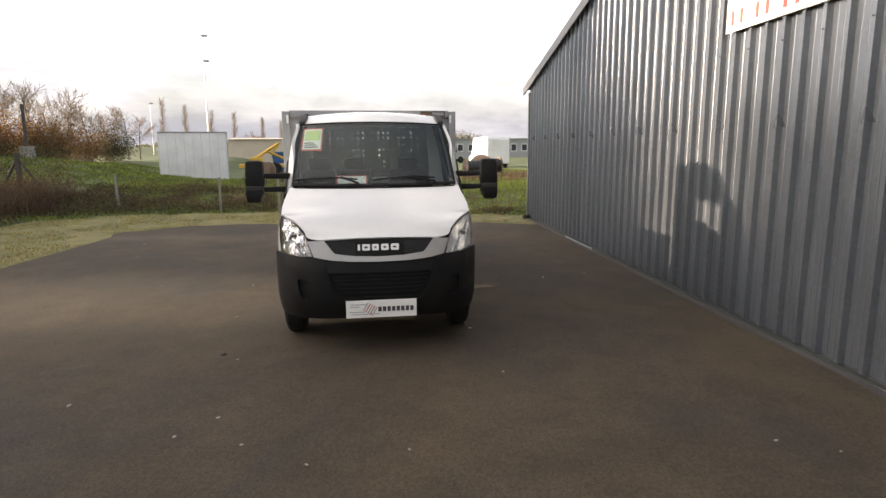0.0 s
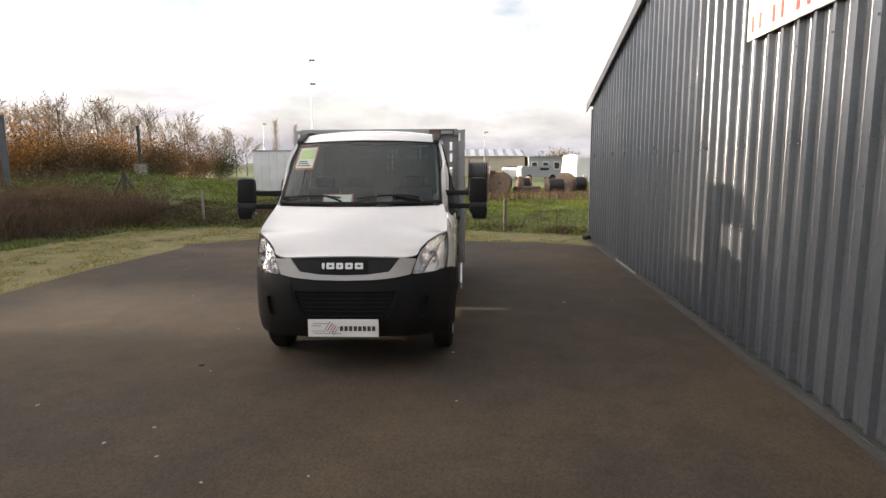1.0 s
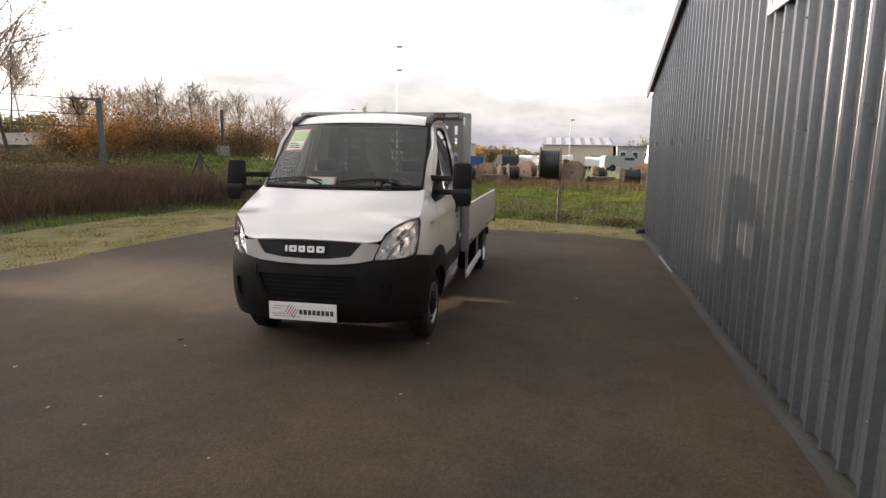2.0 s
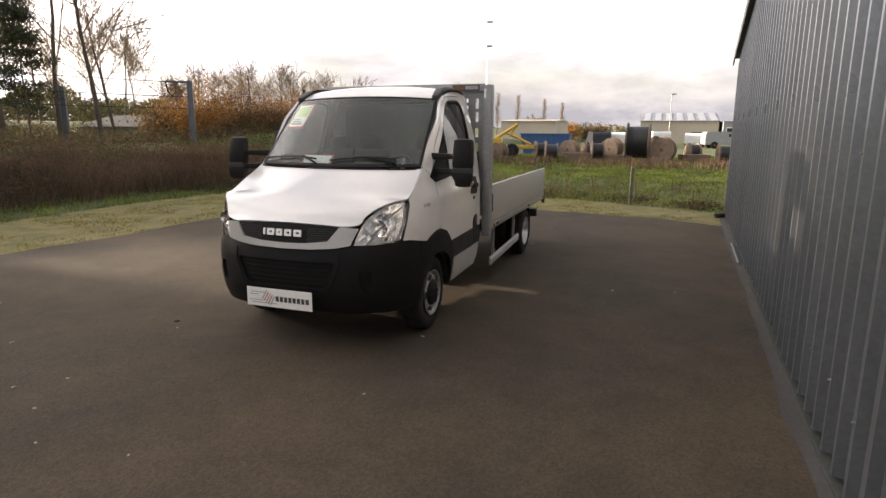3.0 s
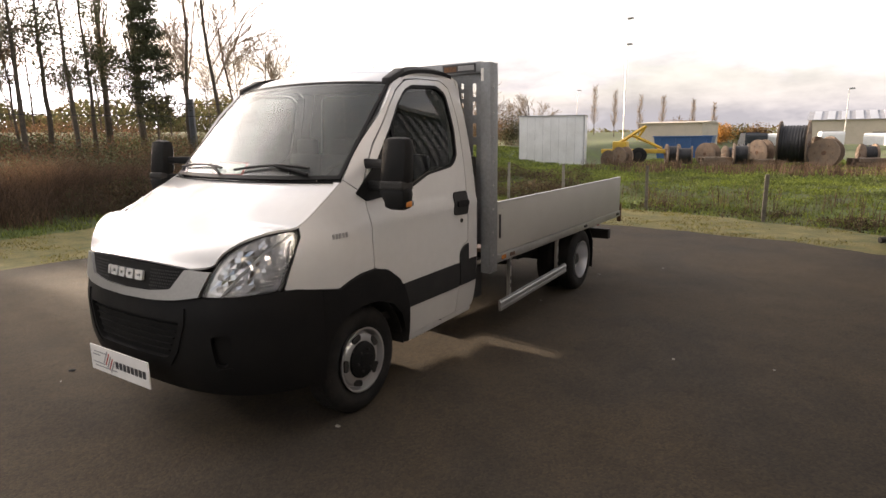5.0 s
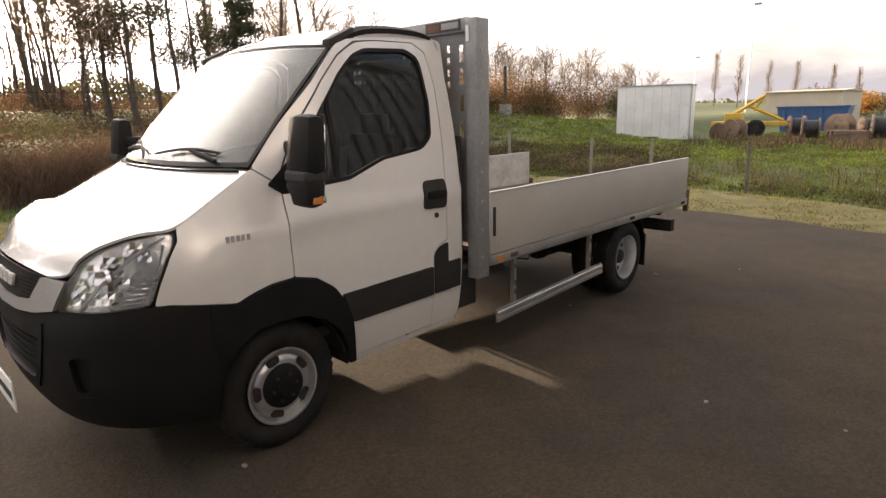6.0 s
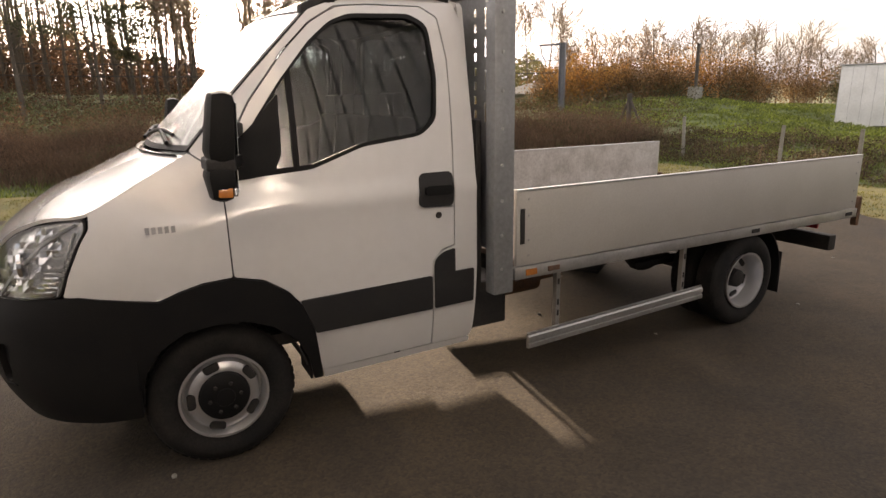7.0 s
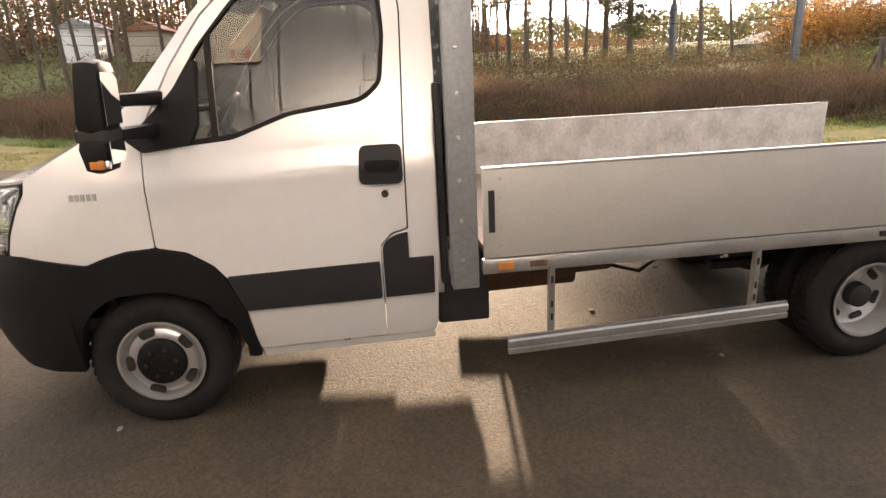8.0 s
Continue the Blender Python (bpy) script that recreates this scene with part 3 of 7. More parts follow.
def cladding_sheet(ribs, y_start):
    """One profiled steel sheet cut along the gable: narrow raised ribs, wide pans with two fine stiffeners."""
    line = []
    for k in range(ribs):
        y = k * PITCH
        line += [(y, 0.0), (y + 0.014, -RIB), (y + 0.054, -RIB), (y + 0.068, 0.0), (y + 0.120, 0.0), (y + 0.126, -0.004), (y + 0.134, -0.004), (y + 0.140, 0.0),
                 (y + 0.200, 0.0), (y + 0.206, -0.004), (y + 0.214, -0.004), (y + 0.220, 0.0)]
    line.append((ribs * PITCH, 0.0))
    verts = [(x, y, 0.05) for y, x in line] + [(x, y, gable(y_start + y)) for y, x in line]
    n = len(line)
    faces = [(i + 1, i, n + i, n + i + 1) for i in range(n - 1)]
    mesh = bpy.data.meshes.new("cladding_sheet")
    mesh.from_pydata(verts, [], faces)
    mesh.materials.append(M_STEELWALL)
    return mesh


def gable_slab(x0, x1, low, lift):
    """A wall-shaped slab with the gable's outline."""
    bm = bmesh.new()
    out = [(-12.0, low), (WALL_END, low), (WALL_END, gable(WALL_END) + lift), (RIDGE, gable(RIDGE) + lift), (-12.0, gable(-12.0) + lift)]
    a = [bm.verts.new((x0, y, z)) for y, z in out]
    b = [bm.verts.new((x1, y, z)) for y, z in out]
    bm.faces.new(a)
    bm.faces.new(b[::-1])
    for i in range(5):
        bm.faces.new((a[i - 1], b[i - 1], b[i], a[i]))
    bmesh.ops.recalc_face_normals(bm, faces=bm.faces)
    return bm


def roof_slab(x0, x1, y0, y1, lift, thick):
    bm = bmesh.new()
    a = [bm.verts.new((x, y, gable(y) + lift + t)) for x in (x0, x1) for y in (y0, y1) for t in (0, thick)]
    bmesh.ops.convex_hull(bm, input=a)
    return bm


def build_wall():
    root = thing("wall_east", "shed gable wall of grey profiled steel with dappled sun", "wall", kind="structure")
    root.matrix_basis = WALL
    part("wall_core", gable_slab(0.012, 0.16, 0.0, -0.02), M_TRIMSTEEL, root)
    width = 4 * PITCH
    k = 0
    while WALL_END - (k + 1) * width > -12.0:
        y0 = WALL_END - (k + 1) * width
        o = new("cladding_sheet", cladding_sheet(4, y0))
        o.parent = root
        o.matrix_basis = pose(0, y0, 0)
        k += 1
    part("side_wall", solid(0.0, 14.0, WALL_END + 0.002, WALL_END + 0.08, 0.0, EAVES - 0.01), M_STEELWALL, root, "plain grey steel side wall")
    part("far_wall", solid(0.0, 14.0, -12.1, -12.002, 0.0, gable(-12.0) - 0.01), M_STEELWALL, root)
    part("back_wall", gable_slab(13.85, 14.0, 0.0, -0.02), M_STEELWALL, root)
    for y0, y1 in ((RIDGE + 0.001, WALL_END + 0.25), (-12.3, RIDGE)):
        r = part("shed_roof", roof_slab(-0.12, 14.2, y0, y1, 0.012, 0.05), M_TRIMSTEEL)
        r.matrix_basis = WALL
        tagged(r, "low pitched grey steel shed roof", "roof", kind="structure")
        t = part("verge_trim", roof_slab(-0.150, -0.125, y0, y1, -0.13, 0.20), M_TRIMSTEEL)
        t.matrix_basis = WALL
        tagged(t, "dark grey folded steel trim along the gable", "trim", kind="structure")
    corner = bmesh.new()
    box(corner, -0.045, 0.0, WALL_END + 0.004, WALL_END + 0.10, 0.03, EAVES - 0.14, 0.003)
    t = part("corner_trim", corner, M_TRIMSTEEL)
    t.matrix_basis = WALL
    tagged(t, "grey steel corner flashing of the shed", "trim", kind="structure")
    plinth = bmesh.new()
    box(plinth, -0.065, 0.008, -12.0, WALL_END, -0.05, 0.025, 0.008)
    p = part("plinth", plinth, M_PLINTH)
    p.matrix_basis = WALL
    tagged(p, "thin dark greenish concrete footing along the steel wall", "plinth", kind="structure")
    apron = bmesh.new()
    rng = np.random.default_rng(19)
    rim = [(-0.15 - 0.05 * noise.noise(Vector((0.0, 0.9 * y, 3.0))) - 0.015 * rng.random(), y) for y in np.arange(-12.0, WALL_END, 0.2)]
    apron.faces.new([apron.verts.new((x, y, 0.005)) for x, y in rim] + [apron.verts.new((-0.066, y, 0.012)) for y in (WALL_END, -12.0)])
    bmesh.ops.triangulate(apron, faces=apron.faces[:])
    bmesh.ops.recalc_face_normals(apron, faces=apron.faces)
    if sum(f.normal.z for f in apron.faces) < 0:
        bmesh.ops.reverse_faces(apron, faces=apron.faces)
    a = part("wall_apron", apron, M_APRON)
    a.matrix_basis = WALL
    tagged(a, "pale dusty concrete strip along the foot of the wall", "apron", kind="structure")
    # screws in the ribs
    bolt = bmesh.new()
    tube(bolt, (0.0, 0, 0), (-0.012, 0, 0), 0.010, 0.007, 6)
    first = None
    for y in np.arange(WALL_END - 0.5, -3.0, -PITCH * 2):
        base = WALL_END - round((WALL_END - y) / PITCH) * PITCH + 0.036
        for z in (0.48, 1.75, 2.9):
            if first is None:
                first = part("screw", bolt, M_STEELWALL, root)
                o = first
            else:
                o = twin(first)
            o.matrix_basis = pose(-RIB, base, z)
    # loose foot strip and pipe end at the corner
    strip = bmesh.new()
    box(strip, -0.125, -0.105, 5.35, 6.95, 0.013, 0.045, 0.004)
    o = part("foot_strip", strip, M_GALV)
    o.matrix_basis = WALL
    tagged(o, "pale aluminium strip lying along the wall foot", "strip")
    pipe_bm = bmesh.new()
    tube(pipe_bm, (-0.24, WALL_END - 0.42, 0.055), (-0.07, WALL_END - 0.32, 0.070), 0.052, 0.052, 14)
    o = part("drain_pipe", pipe_bm, M_BLACK, None, "", True)
    o.matrix_basis = WALL
    tagged(o, "short black drain pipe end lying by the wall corner", "pipe")
    # sign with its writing as bars
    sign = thing("wall_sign", "white sign board with red figures on the steel wall", "sign")
    sign.matrix_basis = WALL @ pose(-RIB - 0.006, 0, 0)
    part("board", solid(-0.022, 0.0, -4.2, 1.42, 3.12, 3.37, 0.004), M_SIGN, sign)
    part("board_upper", solid(-0.022, 0.0, -4.2, 1.42, 3.3745, 4.07, 0.004), M_SIGN, sign)
    y = 1.32
    for w, gap in ((0.11, 0.05), (0.11, 0.16), (0.11, 0.05), (0.11, 0.16), (0.12, 0.05), (0.12, 0.05), (0.12, 0.16), (0.12, 0.05), (0.12, 0.16), (0.12, 0.05)):
        part("figure_bar", solid(-0.027, -0.0225, y - w * 0.42, y, 3.19, 3.34), M_RED, sign)
        y -= w + gap


build_wall()


# ---- plants ----
def scatter(count, rng, x0, x1, y0, y1, keep):
    """Places on the ground that pass keep(x, y, d)."""
    out = []
    while len(out) < count:
        x, y = rng.uniform(x0, x1), rng.uniform(y0, y1)
        d = distance_out(x, y)
        if keep(x, y, d):
            out.append((x, y, ground_z(x, y)))
    return np.array(out)


def tufts(places, rng, per, spread):
    """Several blades round each place."""
    p = np.repeat(places, per, axis=0)
    p[:, :2] += rng.normal(size=(len(p), 2)) * spread
    return p


def in_shed(x, y):
    return x > 3.7 and y < 10.9


def build_plants():
    rng = np.random.default_rng(11)
    # lawn of the field behind the fence
    near = tufts(scatter(5200, rng, -13, 9, 11, 20, lambda x, y, d: d > 0.7 and not in_shed(x, y) and x > -10 + 0.2 * (y - 12)), rng, 14, 0.10)
    far = tufts(scatter(9500, rng, -18, 13, 17, 34, lambda x, y, d: d > 3), rng, 11, 0.17)
    roots = np.concatenate([near, far])
    h = np.concatenate([rng.uniform(0.02, 0.075, len(near)), rng.uniform(0.04, 0.11, len(far))])
    w = np.concatenate([np.full(len(near), 0.011), np.full(len(far), 0.022)])
    tagged(blade_mesh("lawn_grass", roots, h, w, M_GRASS, rng, 1.2), "bright green tufted grass of the field", "grass", kind="stuff")
    # sparse short grass on the verge rim
    rim = tufts(scatter(900, rng, -16, 8, -10, 14, lambda x, y, d: 0 < d < 1.3 and not in_shed(x, y)), rng, 12, 0.12)
    tagged(blade_mesh("verge_grass", rim, rng.uniform(0.04, 0.14, len(rim)), np.full(len(rim), 0.009), M_GRASS, rng, 0.8), "short grass along the rim of the verge", "grass", kind="stuff")
    turf = scatter(2700, rng, -14, 8, -8, 14, lambda x, y, d: d == 0 and not inside((x, y), YARD) and not in_shed(x, y) and noise.noise(Vector((x * 0.9, y * 0.9, 2))) > -0.1)
    turf = tufts(turf, rng, 10, 0.09)
    turf[:, 2] = -0.018
    tagged(blade_mesh("verge_turf", turf, rng.uniform(0.012, 0.042, len(turf)), np.full(len(turf), 0.006), M_TURF, rng, 1.0), "patchy short grass on the mossy verge", "grass", kind="stuff")
    # dark weeds at the foot of the bank, along the fence
    foot = scatter(1900, rng, -10.5, 9, 10.4, 18, lambda x, y, d: 0.3 < d < (3.4 if x < -3 else 1.1) and not in_shed(x, y) and noise.noise(Vector((x * 0.7, y * 0.7, 8))) > (-0.3 if x < -3 else 0.0))
    pts = tufts(foot, rng, 14, 0.16)
    pts[:, 2] += rng.uniform(0.0, 0.26, len(pts)) * (0.5 + 0.9 * (pts[:, 0] < -3)) * np.array([max(0.1, 0.7 + 1.1 * noise.noise(Vector((p[0] * 0.8, p[1] * 0.8, 6)))) for p in pts])
    tagged(leaf_mesh("bank_weeds", pts, rng.uniform(0.015, 0.042, len(pts)), M_WEEDS, rng), "low dark weeds and brambles along the old fence", "weeds", kind="stuff")
    stems = tufts(scatter(220, rng, -10, 9, 10.4, 17, lambda x, y, d: 0.6 < d < 2.2 and not in_shed(x, y)), rng, 5, 0.12)
    tagged(blade_mesh("dry_stems", stems, rng.uniform(0.18, 0.55, len(stems)), np.full(len(stems), 0.006), M_DRYGRASS, rng, 0.4), "thin dry stems in the bank grass", "grass", kind="stuff")
    top = tufts(scatter(380, rng, -5.0, 10, 20.5, 25.0, lambda x, y, d: noise.noise(Vector((x * 0.6, y * 0.6, 4))) > -0.15), rng, 9, 0.16)
    tagged(blade_mesh("slope_weeds", top, rng.uniform(0.15, 0.50, len(top)), np.full(len(top), 0.012), M_DRYGRASS, rng, 0.5), "tall dry weeds along the top of the grass slope", "weeds", kind="stuff")
    # brown scrub west of the yard
    west = lambda x, y, d: 1.0 < d < 5.2 and x < -9.2 and y < 15.5 - 0.2 * (x + 10)
    scrub = tufts(scatter(5400, rng, -24, -9, -16, 17, west), rng, 12, 0.16)
    grow = np.array([max(0.25, 0.72 + 0.75 * noise.noise(Vector((p[0] * 0.45, p[1] * 0.45, 1))) + 0.35 * noise.noise(Vector((p[0] * 1.6, p[1] * 1.6, 5)))) for p in scrub])
    tagged(blade_mesh("brown_scrub", scrub, grow * rng.uniform(0.45, 1.15, len(scrub)), np.full(len(scrub), 0.006), M_DRYGRASS, rng, 0.9), "thick brown withered scrub west of the yard", "scrub", kind="stuff")
    pts = tufts(scatter(6500, rng, -25, -9.6, -16, 17, lambda x, y, d: 1.3 < d < 7.0 and x < -9.6), rng, 14, 0.2)
    pts[:, 2] += rng.uniform(0.05, 0.85, len(pts)) * np.array([max(0.25, 0.85 + 0.8 * noise.noise(Vector((p[0] * 0.45, p[1] * 0.45, 1)))) for p in pts])
    tagged(leaf_mesh("scrub_leaves", pts, rng.uniform(0.012, 0.034, len(pts)), M_SCRUBLEAF, rng), "withered reddish leaves hanging in the scrub", "scrub", kind="stuff")
    gb = tufts(scatter(1500, rng, -22, -9.4, -14, 17, lambda x, y, d: 0.9 < d < 6.0 and x < -9.4 and noise.noise(Vector((x * 0.5, y * 0.5, 12))) > 0.05), rng, 22, 0.22)
    gb[:, 2] += rng.uniform(0.05, 0.75, len(gb))
    tagged(leaf_mesh("scrub_bramble", gb, rng.uniform(0.014, 0.036, len(gb)), M_BRAMBLE, rng), "dull green bramble clumps among the withered scrub", "brambles", kind="stuff")
    # brown undergrowth on the western slope
    ug = scatter(2400, rng, -50, -15, -26, 22, lambda x, y, d: d > 5.5)
    ug = tufts(ug, rng, 24, 0.55)
    ug[:, 2] += np.abs(rng.normal(size=len(ug))) * 0.34
    tagged(leaf_mesh("slope_undergrowth", ug, rng.uniform(0.03, 0.085, len(ug)), M_SCRUBLEAF, rng), "brown leafy undergrowth on the wooded slope", "undergrowth", kind="stuff")
    # brambles behind it
    br = tufts(scatter(2000, rng, -34, -13, -14, 26, lambda x, y, d: d > 5.0 and noise.noise(Vector((x * 0.3, y * 0.3, 7))) > -0.12), rng, 40, 0.42)
    br[:, 2] += np.abs(rng.normal(size=len(br))) * 0.36
    tagged(leaf_mesh("bramble_thicket", br, rng.uniform(0.022, 0.055, len(br)), M_BRAMBLE, rng), "green and brown bramble thicket behind the scrub", "brambles", kind="stuff")


build_plants()


# ---- trees ----
def branch(segments, p, d, length, r, depth, rng, up, spread, tips, most=4):
    """Grows one limb as a chain of short tapering pieces, then its forks."""
    steps = 3 if depth else 11
    for k in range(steps):
        q = p + d * (length / steps)
        r2 = r * (0.86 if depth else 0.925)
        segments.append((p, q, r, r2))
        p, r = q, r2
        d = (d + Vector(rng.normal(size=3)) * (0.10 if depth else 0.045) + Vector((0, 0, up))).normalized()
        if depth < most and k >= (3 if depth == 0 else 0):
            for _ in range(2 if depth == 1 or (depth == 0 and k % 2) else 1):
                if rng.random() < (0.95 if depth else 0.9):
                    side = d.cross(Vector(rng.normal(size=3))).normalized()
                    nd = (d * math.cos(spread) + side * math.sin(spread) * rng.uniform(0.7, 1.25)).normalized()
                    branch(segments, p, nd, length * (rng.uniform(0.32, 0.52) * (1.25 - 0.085 * k) if depth == 0 else rng.uniform(0.50, 0.72)), r * 0.52, depth + 1, rng, up, spread, tips, most)
    tips.append(p)


def limb_mesh(segments, sides_of):
    verts, faces = [], []
    for a, b, r0, r1 in segments:
        n = sides_of(r0)
        turn = (b - a).to_track_quat("Z", "Y").to_matrix()
        s = len(verts)
        for c, r in ((a, r0), (b, r1)):
            verts += [tuple(c + turn @ Vector((r * math.cos(2 * math.pi * i / n), r * math.sin(2 * math.pi * i / n), 0))) for i in range(n)]
        faces += [(s + i, s + (i + 1) % n, s + n + (i + 1) % n, s + n + i) for i in range(n)]
    return verts, faces


def stem_mesh(chain, sides):
    """One unbroken tapering stem along a chain of pieces."""
    nodes = [(chain[0][0], chain[0][2])] + [(q, r1) for _, q, _, r1 in chain]
    verts = [(p.x + r * math.cos(2 * math.pi * i / sides), p.y + r * math.sin(2 * math.pi * i / sides), p.z) for p, r in nodes for i in range(sides)]
    faces = [(k * sides + i, k * sides + (i + 1) % sides, (k + 1) * sides + (i + 1) % sides, (k + 1) * sides + i) for k in range(len(nodes) - 1) for i in range(sides)]
    return verts, faces


def tree(name, label, place, height, seed, up=0.10, spread=0.48, trunk=0.0095, leaves=None, leaf_count=0, leaf_size=0.06, thin=0.008, low=0.32, most=4):
    """A leafless or thinly leaved tree: trunk, limbs and twigs, and what leaves it still has."""
    rng = np.random.default_rng(seed)
    root = thing(name, label, "tree", place, rng.uniform(0, 360))
    segs, tips = [], []
    branch(segs, Vector((0, 0, -0.1)), Vector((0, 0, 1)), height * 0.85, height * trunk, 0, rng, up, spread, tips, most)
    top = max(q.z for _, q, _, _ in segs)
    k = height / top
    segs = [(a * k, b * k, max(r0, thin), max(r1, thin * 0.8)) for a, b, r0, r1 in segs]
    thick = [s for s in segs if s[2] > height * trunk * 0.45]
    thinner = [s for s in segs if s[2] <= height * trunk * 0.45]
    v, f = limb_mesh(thick, lambda r: 7)
    cloud_mesh("trunk", v, f, M_BARK, root).data.shade_smooth()
    v, f = limb_mesh(thinner, lambda r: 3)
    tagged(cloud_mesh("branchwork", v, f, M_TWIG, root), kind="stuff")
    if leaves:
        pts = np.array([list(t * k) for t in tips])
        pick = pts[rng.integers(0, len(pts), leaf_count)] + rng.normal(size=(leaf_count, 3)) * height * 0.045
        pick = pick[(pick[:, 2] > height * low * 0.5) & (pick[:, 2] < height * rng.uniform(0.5, 0.85, len(pick)))]
        leaf_mesh("crown", pick, rng.uniform(0.6, 1.3, len(pick)) * leaf_size, leaves, rng, root)
    return root


def poplar(name, label, place, height, seed, thin=0.008, lean=0.30):
    """A narrow tree whose limbs all strive upwards."""
    rng = np.random.default_rng(seed)
    root = thing(name, label, "tree", place, rng.uniform(0, 360))
    trunk, twigs = [], []
    p, r = Vector((0, 0, -0.1)), height * 0.013
    n = 22
    for k in range(n):
        q = p + Vector((rng.normal() * 0.02, rng.normal() * 0.02, height / n))
        trunk.append((p, q, max(r, thin), max(r * 0.93, thin)))
        p, r = q, r * 0.90
        if k > 3:
            for _ in range(9):
                a = rng.uniform(0, 2 * math.pi)
                d = Vector((math.cos(a) * lean, math.sin(a) * lean, 1)).normalized()
                b, rr = p.copy(), max(r * 0.4, thin)
                reach = height * (0.12 + 0.2 * lean) * rng.uniform(0.6, 1.1) * (1 - 0.5 * k / n)
                for _ in range(4):
                    c = b + d * reach / 4
                    twigs.append((b, c, rr, max(rr * 0.8, thin * 0.7)))
                    b, rr = c, max(rr * 0.8, thin * 0.7)
                    d = (d + Vector(rng.normal(size=3)) * 0.09 + Vector((0, 0, 0.05))).normalized()
    v, f = stem_mesh(trunk, 7)
    cloud_mesh("trunk", v, f, M_BARK, root)
    v, f = limb_mesh(twigs, lambda r: 3)
    tagged(cloud_mesh("branchwork", v, f, M_TWIG, root), kind="stuff")
    return root


def pine(name, label, place, height, seed, bare=0.42, thick=0.009, density=1.0):
    """A pine: straight trunk, dead stubs below, ragged plates of needles above."""
    rng = np.random.default_rng(seed)
    root = thing(name, label, "tree", place, rng.uniform(0, 360))
    trunk, limbs, needles = [], [], []
    p, r = Vector((0, 0, -0.1)), height * thick
    n = 16
    for k in range(n):
        q = p + Vector((rng.normal() * 0.03, rng.normal() * 0.03, height / n))
        trunk.append((p, q, r, r * 0.92))
        p, r = q, r * 0.90
        w = k / n
        if w > 0.16:
            full = w > bare
            for _ in range(rng.integers(3, 6) if full else rng.integers(1, 4)):
                a = rng.uniform(0, 2 * math.pi)
                reach = height * (0.20 * (1.15 - w) + 0.03) * rng.uniform(0.5, 1.2) * (1.0 if full else 0.6)
                d = Vector((math.cos(a), math.sin(a), rng.uniform(-0.15, 0.35))).normalized()
                b = p.copy()
                for s in range(4):
                    c = b + d * reach / 4
                    limbs.append((b, c, max(0.008, r * 0.30 * (1 - 0.2 * s)), 0.006))
                    b = c
                    d = (d + Vector(rng.normal(size=3)) * 0.14 + Vector((0, 0, 0.04))).normalized()
                    if full and s > 0 or (not full and rng.random() < 0.22):
                        m = int(rng.integers(80, 130) * density)
                        needles.append(np.array(b) + rng.normal(size=(m, 3)) * np.array([0.46, 0.46, 0.22]) * height / 13)
    v, f = stem_mesh(trunk, 8)
    cloud_mesh("trunk", v, f, M_BARK, root).data.shade_smooth()
    v, f = limb_mesh(limbs, lambda r: 3)
    tagged(cloud_mesh("branchwork", v, f, M_BARK, root), kind="stuff")
    if needles:
        pts = np.concatenate(needles)
        leaf_mesh("needle_crown", pts, rng.uniform(0.05, 0.12, len(pts)), M_NEEDLE, rng, root, aspect=0.45)
    return root


def shrub(name, label, place, radius, height, seed, leaves, count, leaf=0.06):
    """A bush: many thin stems from the ground and a loose cloud of leaves on them."""
    rng = np.random.default_rng(seed)
    root = thing(name, label, "bush", place)
    stems, pts = [], []
    for _ in range(46):
        a, lean = rng.uniform(0, 2 * math.pi), rng.uniform(0.05, 0.8)
        p = Vector((math.cos(a) * radius * 0.3 * rng.random(), math.sin(a) * radius * 0.3 * rng.random(), -0.05))
        d = Vector((math.cos(a) * lean, math.sin(a) * lean, 1)).normalized()
        reach = height * rng.uniform(0.55, 1.05)
        for s in range(5):
            q = p + d * reach / 5
            stems.append((p, q, 0.016 * (1 - s * 0.15), 0.012 * (1 - s * 0.15)))
            p = q
            d = (d + Vector(rng.normal(size=3)) * 0.16).normalized()
            if s > 0:
                pts.append(list(p))
    v, f = limb_mesh(stems, lambda r: 3)
    tagged(cloud_mesh("stemwork", v, f, M_TWIG, root), kind="stuff")
    pts = np.array(pts)
    pick = pts[rng.integers(0, len(pts), count)] + rng.normal(size=(count, 3)) * radius * 0.16
    pick = pick[pick[:, 2] > 0.05]
    leaf_mesh("foliage", pick, rng.uniform(0.6, 1.3, len(pick)) * leaf, leaves, rng, root)
    return root


def spot(azimuth, d, dz=0.0):
    """A place on the ground at an azimuth (degrees from +y) and distance from the yard's east side."""
    x, y = 3.5 + d * math.sin(radians(azimuth)), -0.5 + d * math.cos(radians(azimuth))
    return (x, y, ground_z(x, y) + dz)


